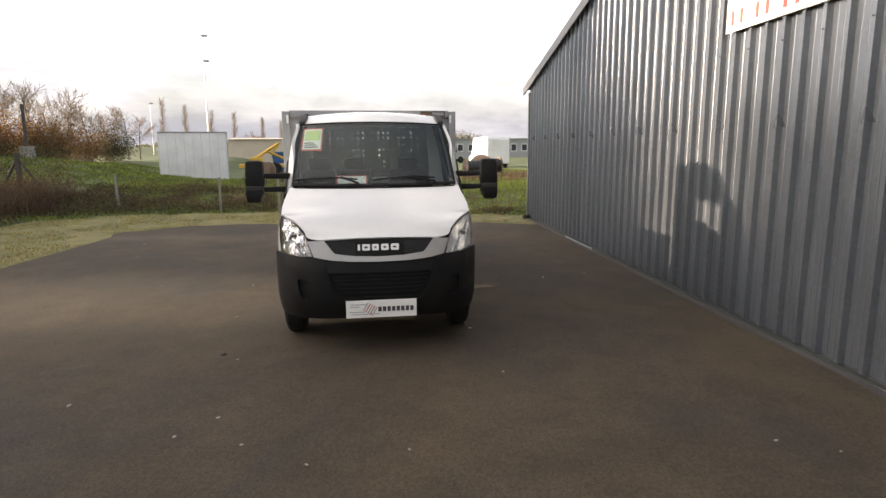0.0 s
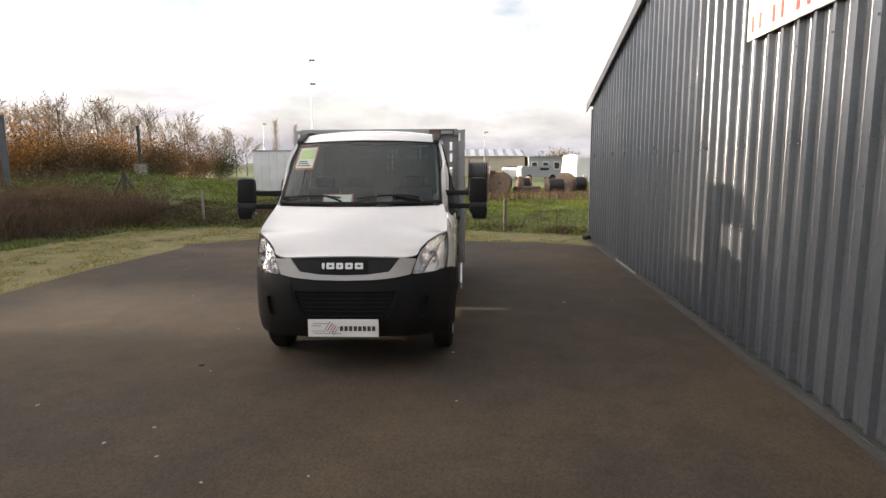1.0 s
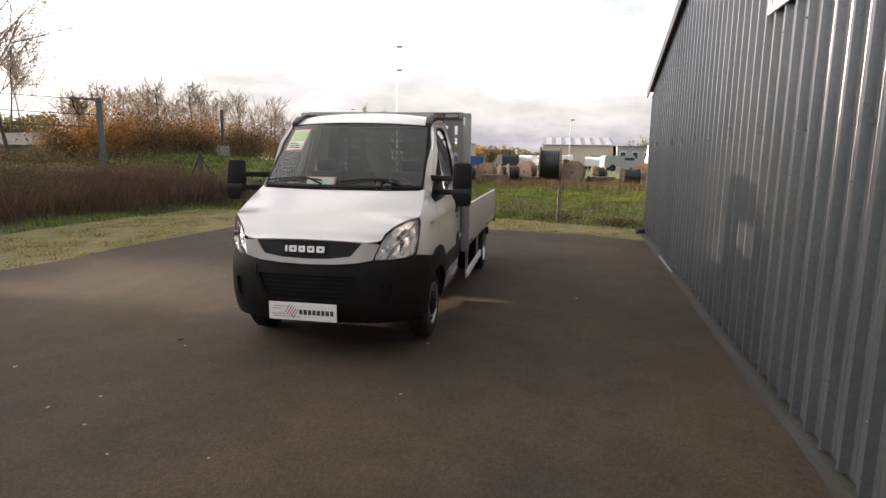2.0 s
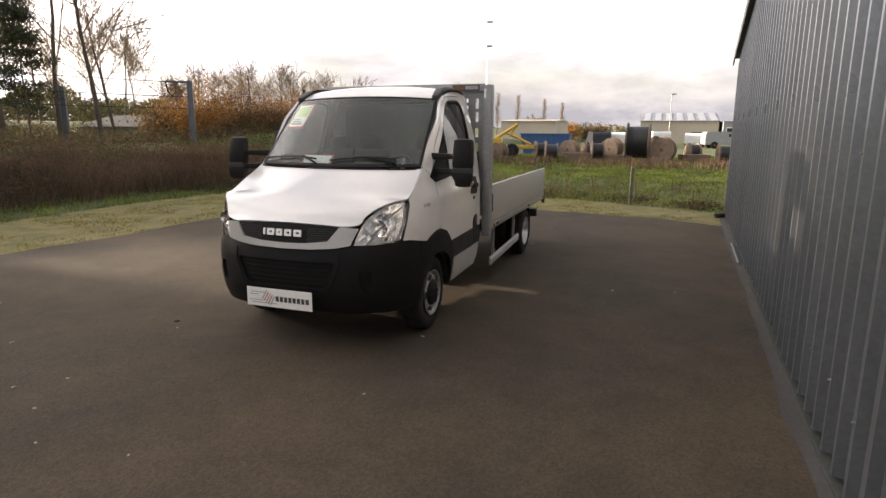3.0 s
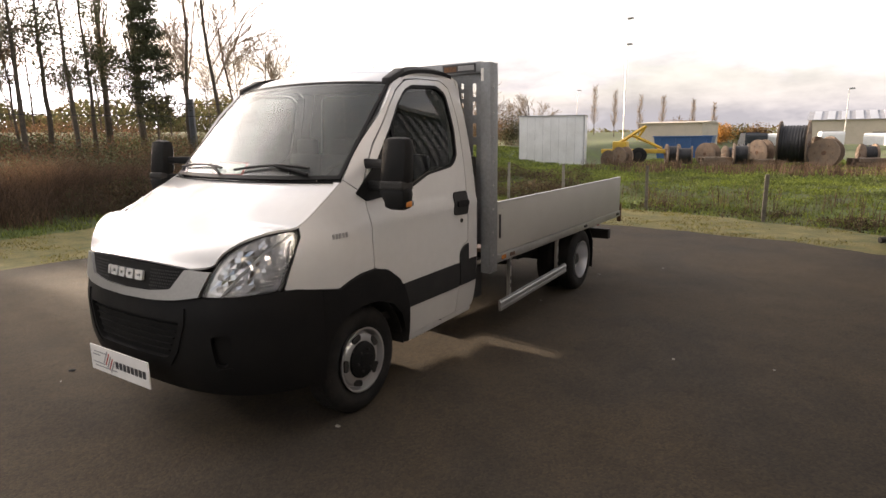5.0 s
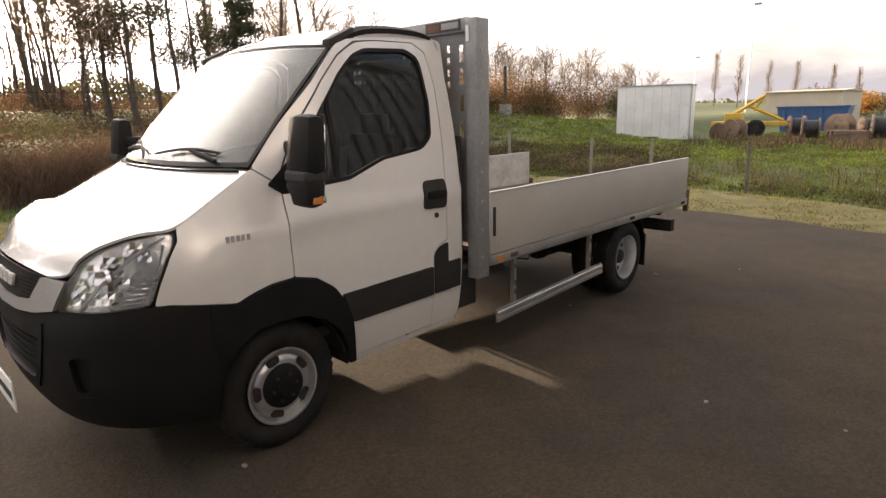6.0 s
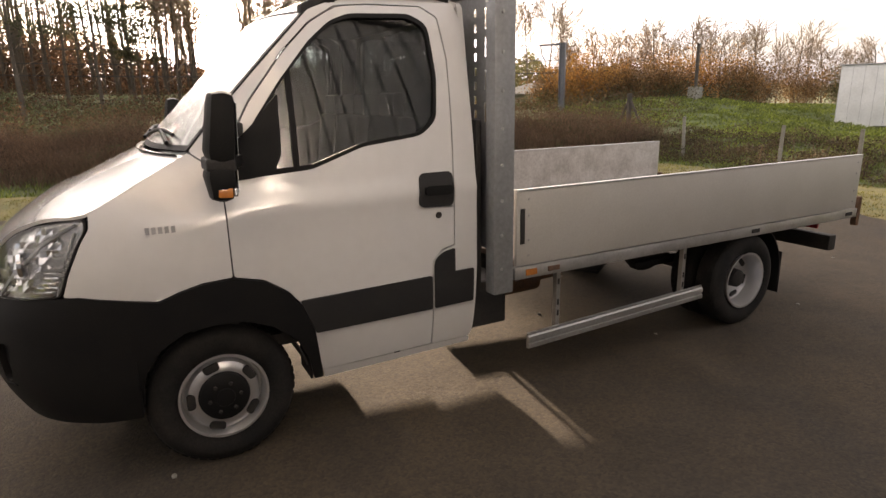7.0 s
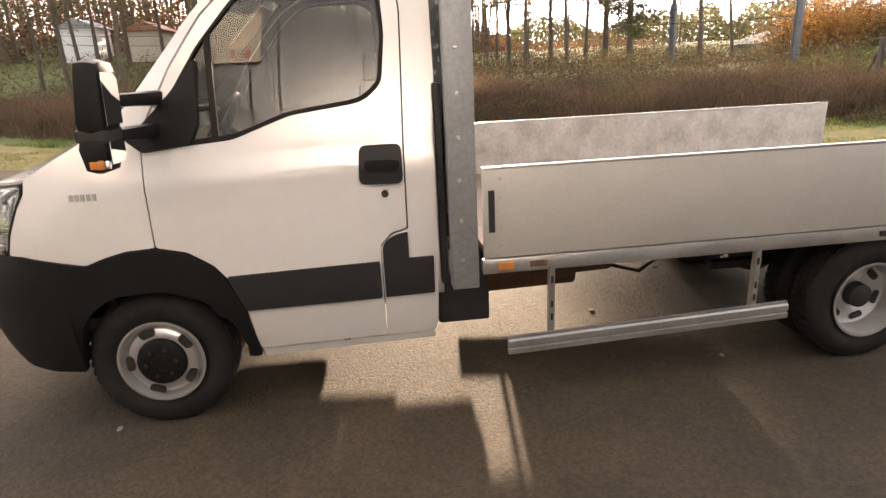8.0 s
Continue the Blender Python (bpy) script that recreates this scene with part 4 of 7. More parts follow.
def build_trees():
    bare = "leafless tree with thin grey-brown twigs behind the scrub"
    for az, d, h, s in ((-55.6, 29, 10.5, 1), (-58.2, 31, 11.5, 2), (-53.8, 33, 8.5, 3)):
        tree("bare_tree", bare, spot(az, d), h, s, up=0.06, spread=0.66, thin=0.017, trunk=0.011, most=3)
    poplar("poplar", "tall narrow leafless poplar among the pines", spot(-61.8, 33), 15, 4)
    poplar("poplar", "tall narrow leafless poplar among the pines", spot(-64.2, 36), 16, 5)
    for az, d, h, s, b in ((-61.0, 28, 6.6, 6, 0.08), (-65.4, 33, 12.5, 19, 0.16), (-66.9, 31, 13.5, 7, 0.18), (-68.6, 33, 14.5, 8, 0.15), (-70.4, 31, 14, 9, 0.18), (-72.4, 34, 15, 10, 0.20), (-73.8, 37, 12, 12, 0.3),
                           (-86.2, 35, 7.2, 18, 0.2)):
        pine("pine_tree", "tall dark pine with a ragged crown and bare lower trunk", spot(az, d), h, 100 + s, b, density=0.42 if az < -66 else 0.8)
    # dense stand that shades the front of the yard
    k = 0
    for az in np.arange(-87.0, -122.0, -2.6):
        k += 1
        pine("pine_tree", "tall dense pine of the western stand", spot(az + 0.6 * math.sin(7 * az), 31 + 4.5 * (k % 2) + 1.5 * math.sin(3 * az)), 12.5 + 1.5 * math.sin(5 * az), 140 + k, 0.20, density=0.5)
    for az, d, h, s in ((-82.9, 46, 11, 21), (-83.6, 52, 12, 22), (-84.9, 50, 12, 23), (-76.6, 44, 11, 24), (-77.6, 55, 12, 25), (-75.6, 48, 12, 26)):
        tree("bare_tree", "slim leafless wood-edge tree west of the yard", spot(az, d), h, s, up=0.14, spread=0.42, trunk=0.010, thin=0.010)
    for az, d, h, s in ((-70.6, 34, 8.0, 201), (-72.6, 36, 8.4, 202), (-74.2, 33, 7.4, 203), (-82.0, 35, 7.8, 204), (-83.2, 33, 7.2, 205), (-85.0, 36, 7.8, 206)):
        tree("autumn_tree", "slim tree with thin withered foliage at the wood edge", spot(az, d), h, s, up=0.08, spread=0.55, trunk=0.010, leaves=M_RUST, leaf_count=1500, leaf_size=0.075, thin=0.011, low=0.5)
    rng = np.random.default_rng(77)
    for k in range(15):
        az = -76 + 1.9 * k + rng.uniform(-0.5, 0.5)
        tree("bare_tree", "slim leafless tree in the hazy wood beyond the thicket", spot(az, rng.uniform(46, 70)), rng.uniform(7.0, 10.0), 300 + k, up=0.08, spread=0.55, trunk=0.009, thin=0.016)
    # row of bare trees with some autumn leaves
    row = []
    for k in range(20):
        az, d = -48.6 + 1.25 * k + 0.35 * math.sin(5 * k), 34 + 0.8 * k + 1.2 * math.sin(3 * k)
        top = 1.8 + (float(np.interp(az, (-50, -44, -38, -34, -30, -27, -24), (4.9, 5.6, 5.5, 5.0, 4.6, 4.1, 3.6))) - 1.8) * d / 34
        row.append((az, d, top - spot(az, d)[2] + 0.5 * math.sin(4.3 * k), 31 + k, k in (0, 1, 2, 3, 5)))
    for az, d, h, s, leafy in row:
        tree("bare_tree", "slim tree with fading orange leaves" if leafy else "leafless slim tree in a row behind the field", spot(az, d), h, s, up=0.07, spread=0.62,
             leaves=M_ORANGE if leafy else None, leaf_count=1500, leaf_size=0.05, thin=0.014, trunk=0.0135, most=3)
    bush = "orange-brown autumn bush at the edge of the field"
    for az, d, r, h, s, m in ((-47.2, 31, 1.3, 2.6, 51, M_ORANGE), (-44.5, 33, 1.7, 2.4, 52, M_RUST), (-41.5, 34, 1.7, 2.3, 53, M_RUST), (-38.6, 35, 1.9, 2.7, 54, M_ORANGE), (-36.2, 36, 2.0, 2.6, 55, M_ORANGE),
                              (-33.0, 40, 2.0, 2.4, 56, M_RUST), (-30.2, 42, 2.1, 2.4, 57, M_RUST), (-27.5, 44, 2.0, 2.2, 58, M_BRAMBLE), (-40.0, 31, 1.6, 1.7, 59, M_RUST), (-34.4, 34, 1.8, 2.0, 60, M_RUST), (-49.6, 33, 1.5, 2.2, 61, M_RUST), (-45.6, 34, 1.5, 2.5, 62, M_ORANGE), (-42.8, 36, 1.6, 2.8, 63, M_RUST)):
        shrub("autumn_bush" if m is not M_BRAMBLE else "bramble_bush", bush if m is not M_BRAMBLE else "dark green and brown bush by the field", spot(az, d), r, h, s, m, 7800, 0.05)
    # far trees past the storage yard
    for az, s, h in ((-19.4, 71, 8.5), (-17.6, 72, 8.0), (-15.4, 73, 7.4), (-13.4, 74, 7.2), (-10.9, 75, 6.4), (-9.2, 76, 6.0)):
        poplar("poplar", "distant leafless poplar on the horizon", spot(az, 110), h * 0.95, s, 0.028, 0.62)
    for az, d, s, h, m in ((-12.0, 105, 81, 4.2, M_RUST), (-8.6, 100, 82, 4.0, M_ORANGE), (-5.6, 105, 83, 4.4, M_RUST), (-7.2, 110, 84, 4.4, M_FARTREE), (7.6, 95, 85, 5.2, M_FARTREE), (9.4, 95, 86, 4.6, M_FARTREE)):
        shrub("distant_tree", "distant round tree in autumn colour", spot(az, d), h * 0.40, h * 0.78, s, m, 2600, 0.15)
    rng = np.random.default_rng(5)
    n = 52000
    az = np.radians(np.concatenate([rng.uniform(-45, 30, n // 4), rng.uniform(-82, -45, n - n // 4)]))
    d = rng.uniform(140, 190, n)
    top = (3.0 + 6.0 * np.clip((-np.degrees(az) - 42) / 8, 0, 1)) * (1 + 0.6 * np.array([noise.noise(Vector((a * 26, 0.5, 2))) for a in az]))
    pts = np.stack([3.5 + d * np.sin(az), d * np.cos(az), 1.5 * np.clip((-np.degrees(az) - 42) / 8, 0, 1) + rng.uniform(0, 1, n) * top], 1)
    tagged(leaf_mesh("far_woods", pts, rng.uniform(0.25, 0.6, n), M_FARTREE, rng), "hazy line of distant woods", "woods", kind="stuff")
    n = 150000
    az = np.radians(np.concatenate([rng.uniform(-76, -60, n // 8), rng.uniform(-124, -76, n - n // 8)]))
    d = rng.uniform(46, 80, n)
    top = (1.4 + 1.6 * np.clip((-np.degrees(az) - 70) / 8, 0, 1) + 2.4 * np.clip((-np.degrees(az) - 83) / 4, 0, 1)) * (1 + 0.35 * np.array([noise.noise(Vector((a * 22, 0.5, 5))) for a in az])) + 3.0 * np.clip((-np.degrees(az) - 93) / 20, 0, 1)
    pts = np.stack([3.5 + d * np.sin(az), d * np.cos(az), 1.0 + rng.uniform(0, 1, n) ** 1.3 * top], 1)
    tagged(leaf_mesh("west_woods", pts, rng.uniform(0.08, 0.20, n), M_SCRUBLEAF, rng), "brown undergrowth of the western wood", "woods", kind="stuff")
    trunks, twigs = [], []
    for k in range(330):
        az, d = math.radians(-76.0 - 48.0 * rng.random() ** 1.15), rng.uniform(40, 78)
        x, y = 3.5 + d * math.sin(az), -0.5 + d * math.cos(az)
        h = rng.uniform(6.5, 9.5) + 5.0 * smooth(-88.0, -100.0, math.degrees(az))
        if abs(y - 2.4 + 0.123 * (x - 0.8)) < 1.5:      # sun corridor kept free of trunks so the patch under the truck is lit
            continue
        p, r, lean = Vector((x, y, ground_z(x, y) - 0.2)), rng.uniform(0.09, 0.16), Vector((rng.normal() * 0.02, rng.normal() * 0.02, 1.0))
        for j in range(9):
            q = p + lean * (h / 9)
            trunks.append((p, q, r, r * 0.86))
            p, r = q, r * 0.86
            lean = lean + Vector((rng.normal() * 0.02, rng.normal() * 0.02, 0))
            for _ in range(5 if j > 2 else 1):
                a = rng.uniform(0, 2 * math.pi)
                way = Vector((math.cos(a), math.sin(a), rng.uniform(0.3, 1.6))).normalized()
                b, reach = p.copy(), h * rng.uniform(0.06, 0.16)
                for w in range(3):
                    c = b + way * reach / 3
                    twigs.append((b, c, 0.030 - 0.007 * w, 0.024 - 0.007 * w))
                    b, way = c, (way + Vector(rng.normal(size=3)) * 0.22).normalized()
    v, f = limb_mesh(trunks, lambda r: 6)
    tagged(cloud_mesh("wood_trunks", v, f, M_BARK), "many slim bare trunks of the western wood", "woods", kind="stuff")
    v, f = limb_mesh(twigs, lambda r: 3)
    tagged(cloud_mesh("wood_twigs", v, f, M_TWIG), "bare twigs of the western wood", "woods", kind="stuff")


build_trees()


# ---- the flatbed truck ----
_plan = [curve_at([(0, 0.03, 0), (0.32, 0.045, 0), (0.58, 0.105, 0), (0.78, 0.225, 0), (0.90, 0.40, 0), (0.965, 0.60, 0), (0.99, 0.80, 0), (1.0, 1.05, 0)], i / 300) for i in range(301)]
_arc = [0.0]
for _p, _q in zip(_plan, _plan[1:]):
    _arc.append(_arc[-1] + (_q - _p).length)


def contour(a):
    """The nose in plan: x and y at a distance a along it from the middle."""
    s = min(abs(a), _arc[-1] - 1e-4)
    i = int(np.searchsorted(_arc, s, side="right")) - 1
    w = (s - _arc[i]) / (_arc[i + 1] - _arc[i])
    p = _plan[i].lerp(_plan[i + 1], w)
    return math.copysign(p.x, a) if a else 0.0, p.y


def contour_x(y):
    ys = [p.y for p in _plan]
    return float(np.interp(y, ys, [p.x for p in _plan]))


def arc_at(x=None, y=None):
    """Distance along the nose at a given x or y."""
    return float(np.interp(x, [p.x for p in _plan], _arc)) if x is not None else float(np.interp(y, [p.y for p in _plan], _arc))


def side_x(y, z):
    w = contour_x(y) if y < 1.05 else 1.0
    front = 0.50 * max(0.0, z - 0.95) ** 2
    door = 0.15 * max(0.0, z - 1.0) ** 2
    k = smooth(0.85, 1.45, y)
    low = 0.35 * max(0.0, 0.72 - z) ** 2
    crease = 0.014 * math.exp(-((z - 1.225 - 0.03 * (y - 1.0)) / (0.022 if z > 1.225 + 0.03 * (y - 1.0) else 0.075)) ** 2) * smooth(0.6, 1.0, y)
    return w - front * (1 - k) - door * k - low + crease


def side(sgn, off=0.0):
    return lambda y, z: Vector((sgn * (side_x(y, z) + off), y, z))


def nose(off=0.0, lean=0.20, bulge=0.0):
    """The front face: a along the nose, z up; off pushes it out."""
    def at(a, z):
        x, y = contour(a)
        k = 1 - 0.05 * smooth(0.9, 1.25, z) * abs(x)
        return Vector((x * k, y - off + lean * max(0.0, z - 0.87) + bulge * ((z - 0.68) / 0.28) ** 2, z))
    return at


def body(off=0.0):
    """The painted front: the leaning nose running round into the sides, pushed out along its own normal."""
    def base(a, z):
        x, y = contour(a)
        w = smooth(0.2, 0.5, y)
        up = max(0.0, z - 0.87)
        inner = 0.05 * smooth(0.9, 1.25, z) * abs(x) * (1 - w)
        return Vector((math.copysign(abs(x) * (1 - inner) - w * 0.5 * max(0.0, z - 0.95) ** 2, a), y + 0.20 * up * (1 - w), z))

    def at(a, z):
        p = base(a, z)
        n = (base(a + 0.004, z) - base(a - 0.004, z)).cross(base(a, z + 0.004) - base(a, z - 0.004)).normalized()
        return p + n * off
    return at


def bumper_face(off=0.0):
    """The bumper: tucked under at the chin, round at the corners."""
    def base(a, z):
        x, y = contour(a)
        k = 1 - smooth(0.30, 0.66, y)
        tuck = 0.085 * (max(0.0, 0.62 - z) / 0.27) ** 2 + 0.03 * (max(0.0, z - 0.74) / 0.16) ** 2
        under = 0.035 * (max(0.0, 0.55 - z) / 0.22) ** 2 * (1 - k)
        return Vector((math.copysign(abs(x) - under, a), y + tuck * k, z))

    def at(a, z):
        p = base(a, z)
        n = (base(a + 0.004, z) - base(a - 0.004, z)).cross(base(a, z + 0.004) - base(a, z - 0.004)).normalized()
        return p + n * off
    return at


def sheet(surface, u0, u1, nu, v0, v1, nv, thick):
    """An evenly meshed panel on surface(u, v), with thickness."""
    bm = bmesh.new()
    top, low = [], []
    for j in range(nv + 1):
        for i in range(nu + 1):
            u, v = u0 + (u1 - u0) * i / nu, v0 + (v1 - v0) * j / nv
            q = surface(u, v)
            n = (surface(u + 1e-3, v) - surface(u - 1e-3, v)).cross(surface(u, v + 1e-3) - surface(u, v - 1e-3)).normalized()
            top.append(bm.verts.new(q))
            low.append(bm.verts.new(q - n * thick))
    w = nu + 1
    for j in range(nv):
        for i in range(nu):
            a, b, c, d = j * w + i, j * w + i + 1, (j + 1) * w + i + 1, (j + 1) * w + i
            bm.faces.new((top[a], top[b], top[c], top[d]))
            bm.faces.new((low[d], low[c], low[b], low[a]))
    rim = [i for i in range(w)] + [j * w + nu for j in range(1, nv + 1)] + [nv * w + i for i in range(nu - 1, -1, -1)] + [j * w for j in range(nv - 1, 0, -1)]
    for a, b in zip(rim, rim[1:] + rim[:1]):
        bm.faces.new((top[b], top[a], low[a], low[b]))
    return bm


def mirrored(poly):
    return [(-a, b) for a, b, *_ in poly][::-1]


HOOD_MID = [(0, 0.085, 1.078), (0, 0.12, 1.105), (0, 0.165, 1.140), (0, 0.215, 1.172), (0, 0.28, 1.213), (0, 0.36, 1.258), (0, 0.47, 1.313), (0, 0.66, 1.40), (0, 0.845, 1.478)]
HOOD_RIM = [tuple(body(0.004)(arc_at(x=x), z)) for x, z in ((0.53, 1.062), (0.655, 1.078), (0.698, 1.136), (0.776, 1.196), (0.858, 1.234), (0.915, 1.251))] + [tuple(body(0.004)(arc_at(y=0.57), 1.262)), (0.898, 0.77, 1.367), (0.862, 0.99, 1.482)]
SCREEN_MID = [(0, 0.845, 1.478), (0, 1.06, 1.70), (0, 1.28, 1.92), (0, 1.50, 2.135)]
SCREEN_RIM = [(0.862, 0.99, 1.487), (0.845, 1.19, 1.70), (0.825, 1.395, 1.91), (0.800, 1.60, 2.108)]
ROOF_MID = [(0, 1.50, 2.135), (0, 1.72, 2.225), (0, 2.0, 2.262), (0, 2.25, 2.264), (0, 2.43, 2.235)]
ROOF_RIM = [(0.800, 1.60, 2.108), (0.805, 1.78, 2.178), (0.805, 2.0, 2.205), (0.80, 2.25, 2.205), (0.79, 2.43, 2.185)]


def top_skin(mid, rim, power=2.2, off=0.0):
    """A top panel between its middle line and its rim; u from -1 to 1 across, v from 0 to 1 back."""
    def at(u, v):
        c, e = curve_at(mid, v), curve_at(rim, v)
        k = min(abs(u), 1.0) ** power
        return Vector((u * e.x, c.y + (e.y - c.y) * k, c.z + (e.z - c.z) * k + off))
    return at


def strip_outline(u, v0, v1):
    return [(-u, v0), (u, v0), (u, v1), (-u, v1)]


DOOR = [(1.116, 0.930), (1.116, 1.36), (1.16, 1.50), (1.28, 1.70), (1.45, 1.91), (1.60, 2.05), (1.74, 2.130, 0.05), (1.9, 2.145), (2.20, 2.15), (2.29, 2.10), (2.312, 1.9), (2.287, 1.3),
        (2.282, 0.935), (2.205, 0.915), (2.150, 0.86), (2.145, 0.378), (1.512, 0.366), (1.502, 0.42), (1.478, 0.60), (1.424, 0.74), (1.362, 0.822), (1.252, 0.897)]
WINDOW = [(1.17, 1.372), (1.36, 1.386), (1.53, 1.398), (1.63, 1.432), (1.79, 1.486), (1.98, 1.508), (2.12, 1.525, 0.06), (2.205, 1.60), (2.232, 1.80), (2.222, 2.06, 0.06), (2.12, 2.105), (1.80, 2.092),
          (1.70, 2.055), (1.58, 1.96), (1.42, 1.785), (1.28, 1.60)]
FRAME = [(0.995, 1.49), (1.19, 1.702), (1.395, 1.912), (1.60, 2.11), (1.78, 2.178), (2.0, 2.203), (2.25, 2.203), (2.40, 2.185), (2.43, 2.10), (2.43, 0.80), (2.412, 0.372, 0.05), (2.152, 0.374),
         (2.152, 0.856), (2.21, 0.908), (2.289, 0.928), (2.294, 1.3), (2.319, 1.9), (2.297, 2.105), (2.205, 2.157), (1.9, 2.152), (1.735, 2.137), (1.593, 2.056), (1.443, 1.917), (1.273, 1.706), (1.152, 1.504), (1.10, 1.41)]
FENDER = [(0.434, 0.926), (0.468, 1.02), (0.524, 1.135), (0.566, 1.200), (0.572, 1.258), (0.68, 1.315), (0.78, 1.368), (0.89, 1.428), (0.99, 1.484), (1.092, 1.405), (1.109, 1.36), (1.109, 0.931), (0.98, 0.924), (0.88, 0.900), (0.79, 0.868), (0.62, 0.898)]
ARCH = [(0.655, 0.892), (0.79, 0.864), (0.88, 0.896), (0.98, 0.920), (1.112, 0.926), (1.250, 0.892), (1.360, 0.817), (1.420, 0.735), (1.474, 0.598), (1.498, 0.42), (1.512, 0.33), (1.462, 0.33), (1.440, 0.45),
        (1.382, 0.57), (1.285, 0.66), (1.15, 0.715), (1.02, 0.725), (0.88, 0.71), (0.775, 0.65), (0.71, 0.57), (0.682, 0.48), (0.672, 0.37), (0.655, 0.36)]
LAMP = [(arc_at(x=0.596), 0.910), (arc_at(x=0.72), 0.910), (arc_at(y=0.36), 0.915), (arc_at(y=0.426), 0.926, 0.03), (arc_at(y=0.462), 1.02), (arc_at(y=0.518), 1.135), (arc_at(y=0.558), 1.200), (arc_at(y=0.562), 1.244, 0.035), (arc_at(y=0.47), 1.240),
        (arc_at(x=0.86), 1.222), (arc_at(x=0.78), 1.184), (arc_at(x=0.705), 1.125), (arc_at(x=0.660), 1.062), (arc_at(x=0.622), 0.980)]


def scaled(loop, k, c):
    return [(k * (p[0] - c[0]) + c[0], k * (p[1] - c[1]) + c[1]) for p in loop]


def build_lamp(cab, sgn):
    flip = (lambda loop: loop) if sgn > 0 else mirrored
    loop = rounded(LAMP, 0.02, 3)
    mid = (arc_at(x=0.80), 1.05)
    lamp = part("headlamp", skin(flip(scaled(loop, 0.975, mid)), body(0.004), 0.003, 0.03), M_LENS, cab, "clear headlamp cover", True)
    lamp.visible_shadow = False
    part("lamp_bowl", skin(flip(scaled(loop, 0.985, mid)), body(-0.024), 0.006, 0.03), M_BOWL, lamp, "silvered lamp bowl", True)
    part("lamp_rim", skin(flip(loop), body(0.0), 0.030, 0.03, [flip(scaled(loop, 0.968, mid))]), M_PLASTIC, lamp, "dark lamp surround", True)
    rng = np.random.default_rng(21)
    facets = bmesh.new()
    for j in range(11):
        for i in range(13):
            a0, z0 = arc_at(x=0.60) + 0.036 * i + 0.012 * (j % 2), 0.914 + 0.030 * j
            if not all(inside((a0 + da, z0 + dz), scaled(loop, 0.955, mid)) for da in (0.0, 0.033) for dz in (0.0, 0.027)):
                continue
            tilt = rng.uniform(-0.006, 0.006, 4) + rng.uniform(-0.003, 0.003)
            facets.faces.new([facets.verts.new(body(-0.014 + tilt[q])(sgn * (a0 + da), z0 + dz)) for q, (da, dz) in enumerate(((0, 0), (0.033, 0), (0.033, 0.027), (0, 0.027)))])
    bmesh.ops.recalc_face_normals(facets, faces=facets.faces)
    part("reflector_facets", facets, M_CHROME, lamp, "faceted chrome reflector")
    c = body(-0.010)(sgn * arc_at(x=0.80), 1.055)
    part("reflector", lathe([(0.020, 0.006), (0.012, 0.026), (0.0, 0.046), (-0.006, 0.050), (0.01, 0.054)], "y", 20, c, False), M_CHROME, lamp, "round chrome reflector", True)
    # thin grey seams between the lamp's chambers
    for seam in ([(0.155, 0.905), (0.163, 0.905), (0.228, 1.02), (0.352, 1.138), (0.52, 1.218), (0.515, 1.226), (0.345, 1.147), (0.218, 1.027)], [(0.40, 0.925), (0.408, 0.925), (0.511, 1.19), (0.503, 1.19)]):
        part("lamp_seam", skin(flip([(arc_at(y=a), b) for a, b in seam]), body(-0.008), 0.008, 0.04), M_GREYBLD, lamp)
    for k in range(9):
        z = 0.935 + 0.021 * k
        y0, y1 = 0.30 + 0.014 * k, 0.39 + 0.014 * k
        seg = [(arc_at(y=y0), z - 0.0065), (arc_at(y=y1), z - 0.0065), (arc_at(y=y1), z + 0.0065), (arc_at(y=y0), z + 0.0065)]
        part("lamp_rib", skin(flip(seg), body(-0.006), 0.016, 0.05), M_CHROME, lamp)


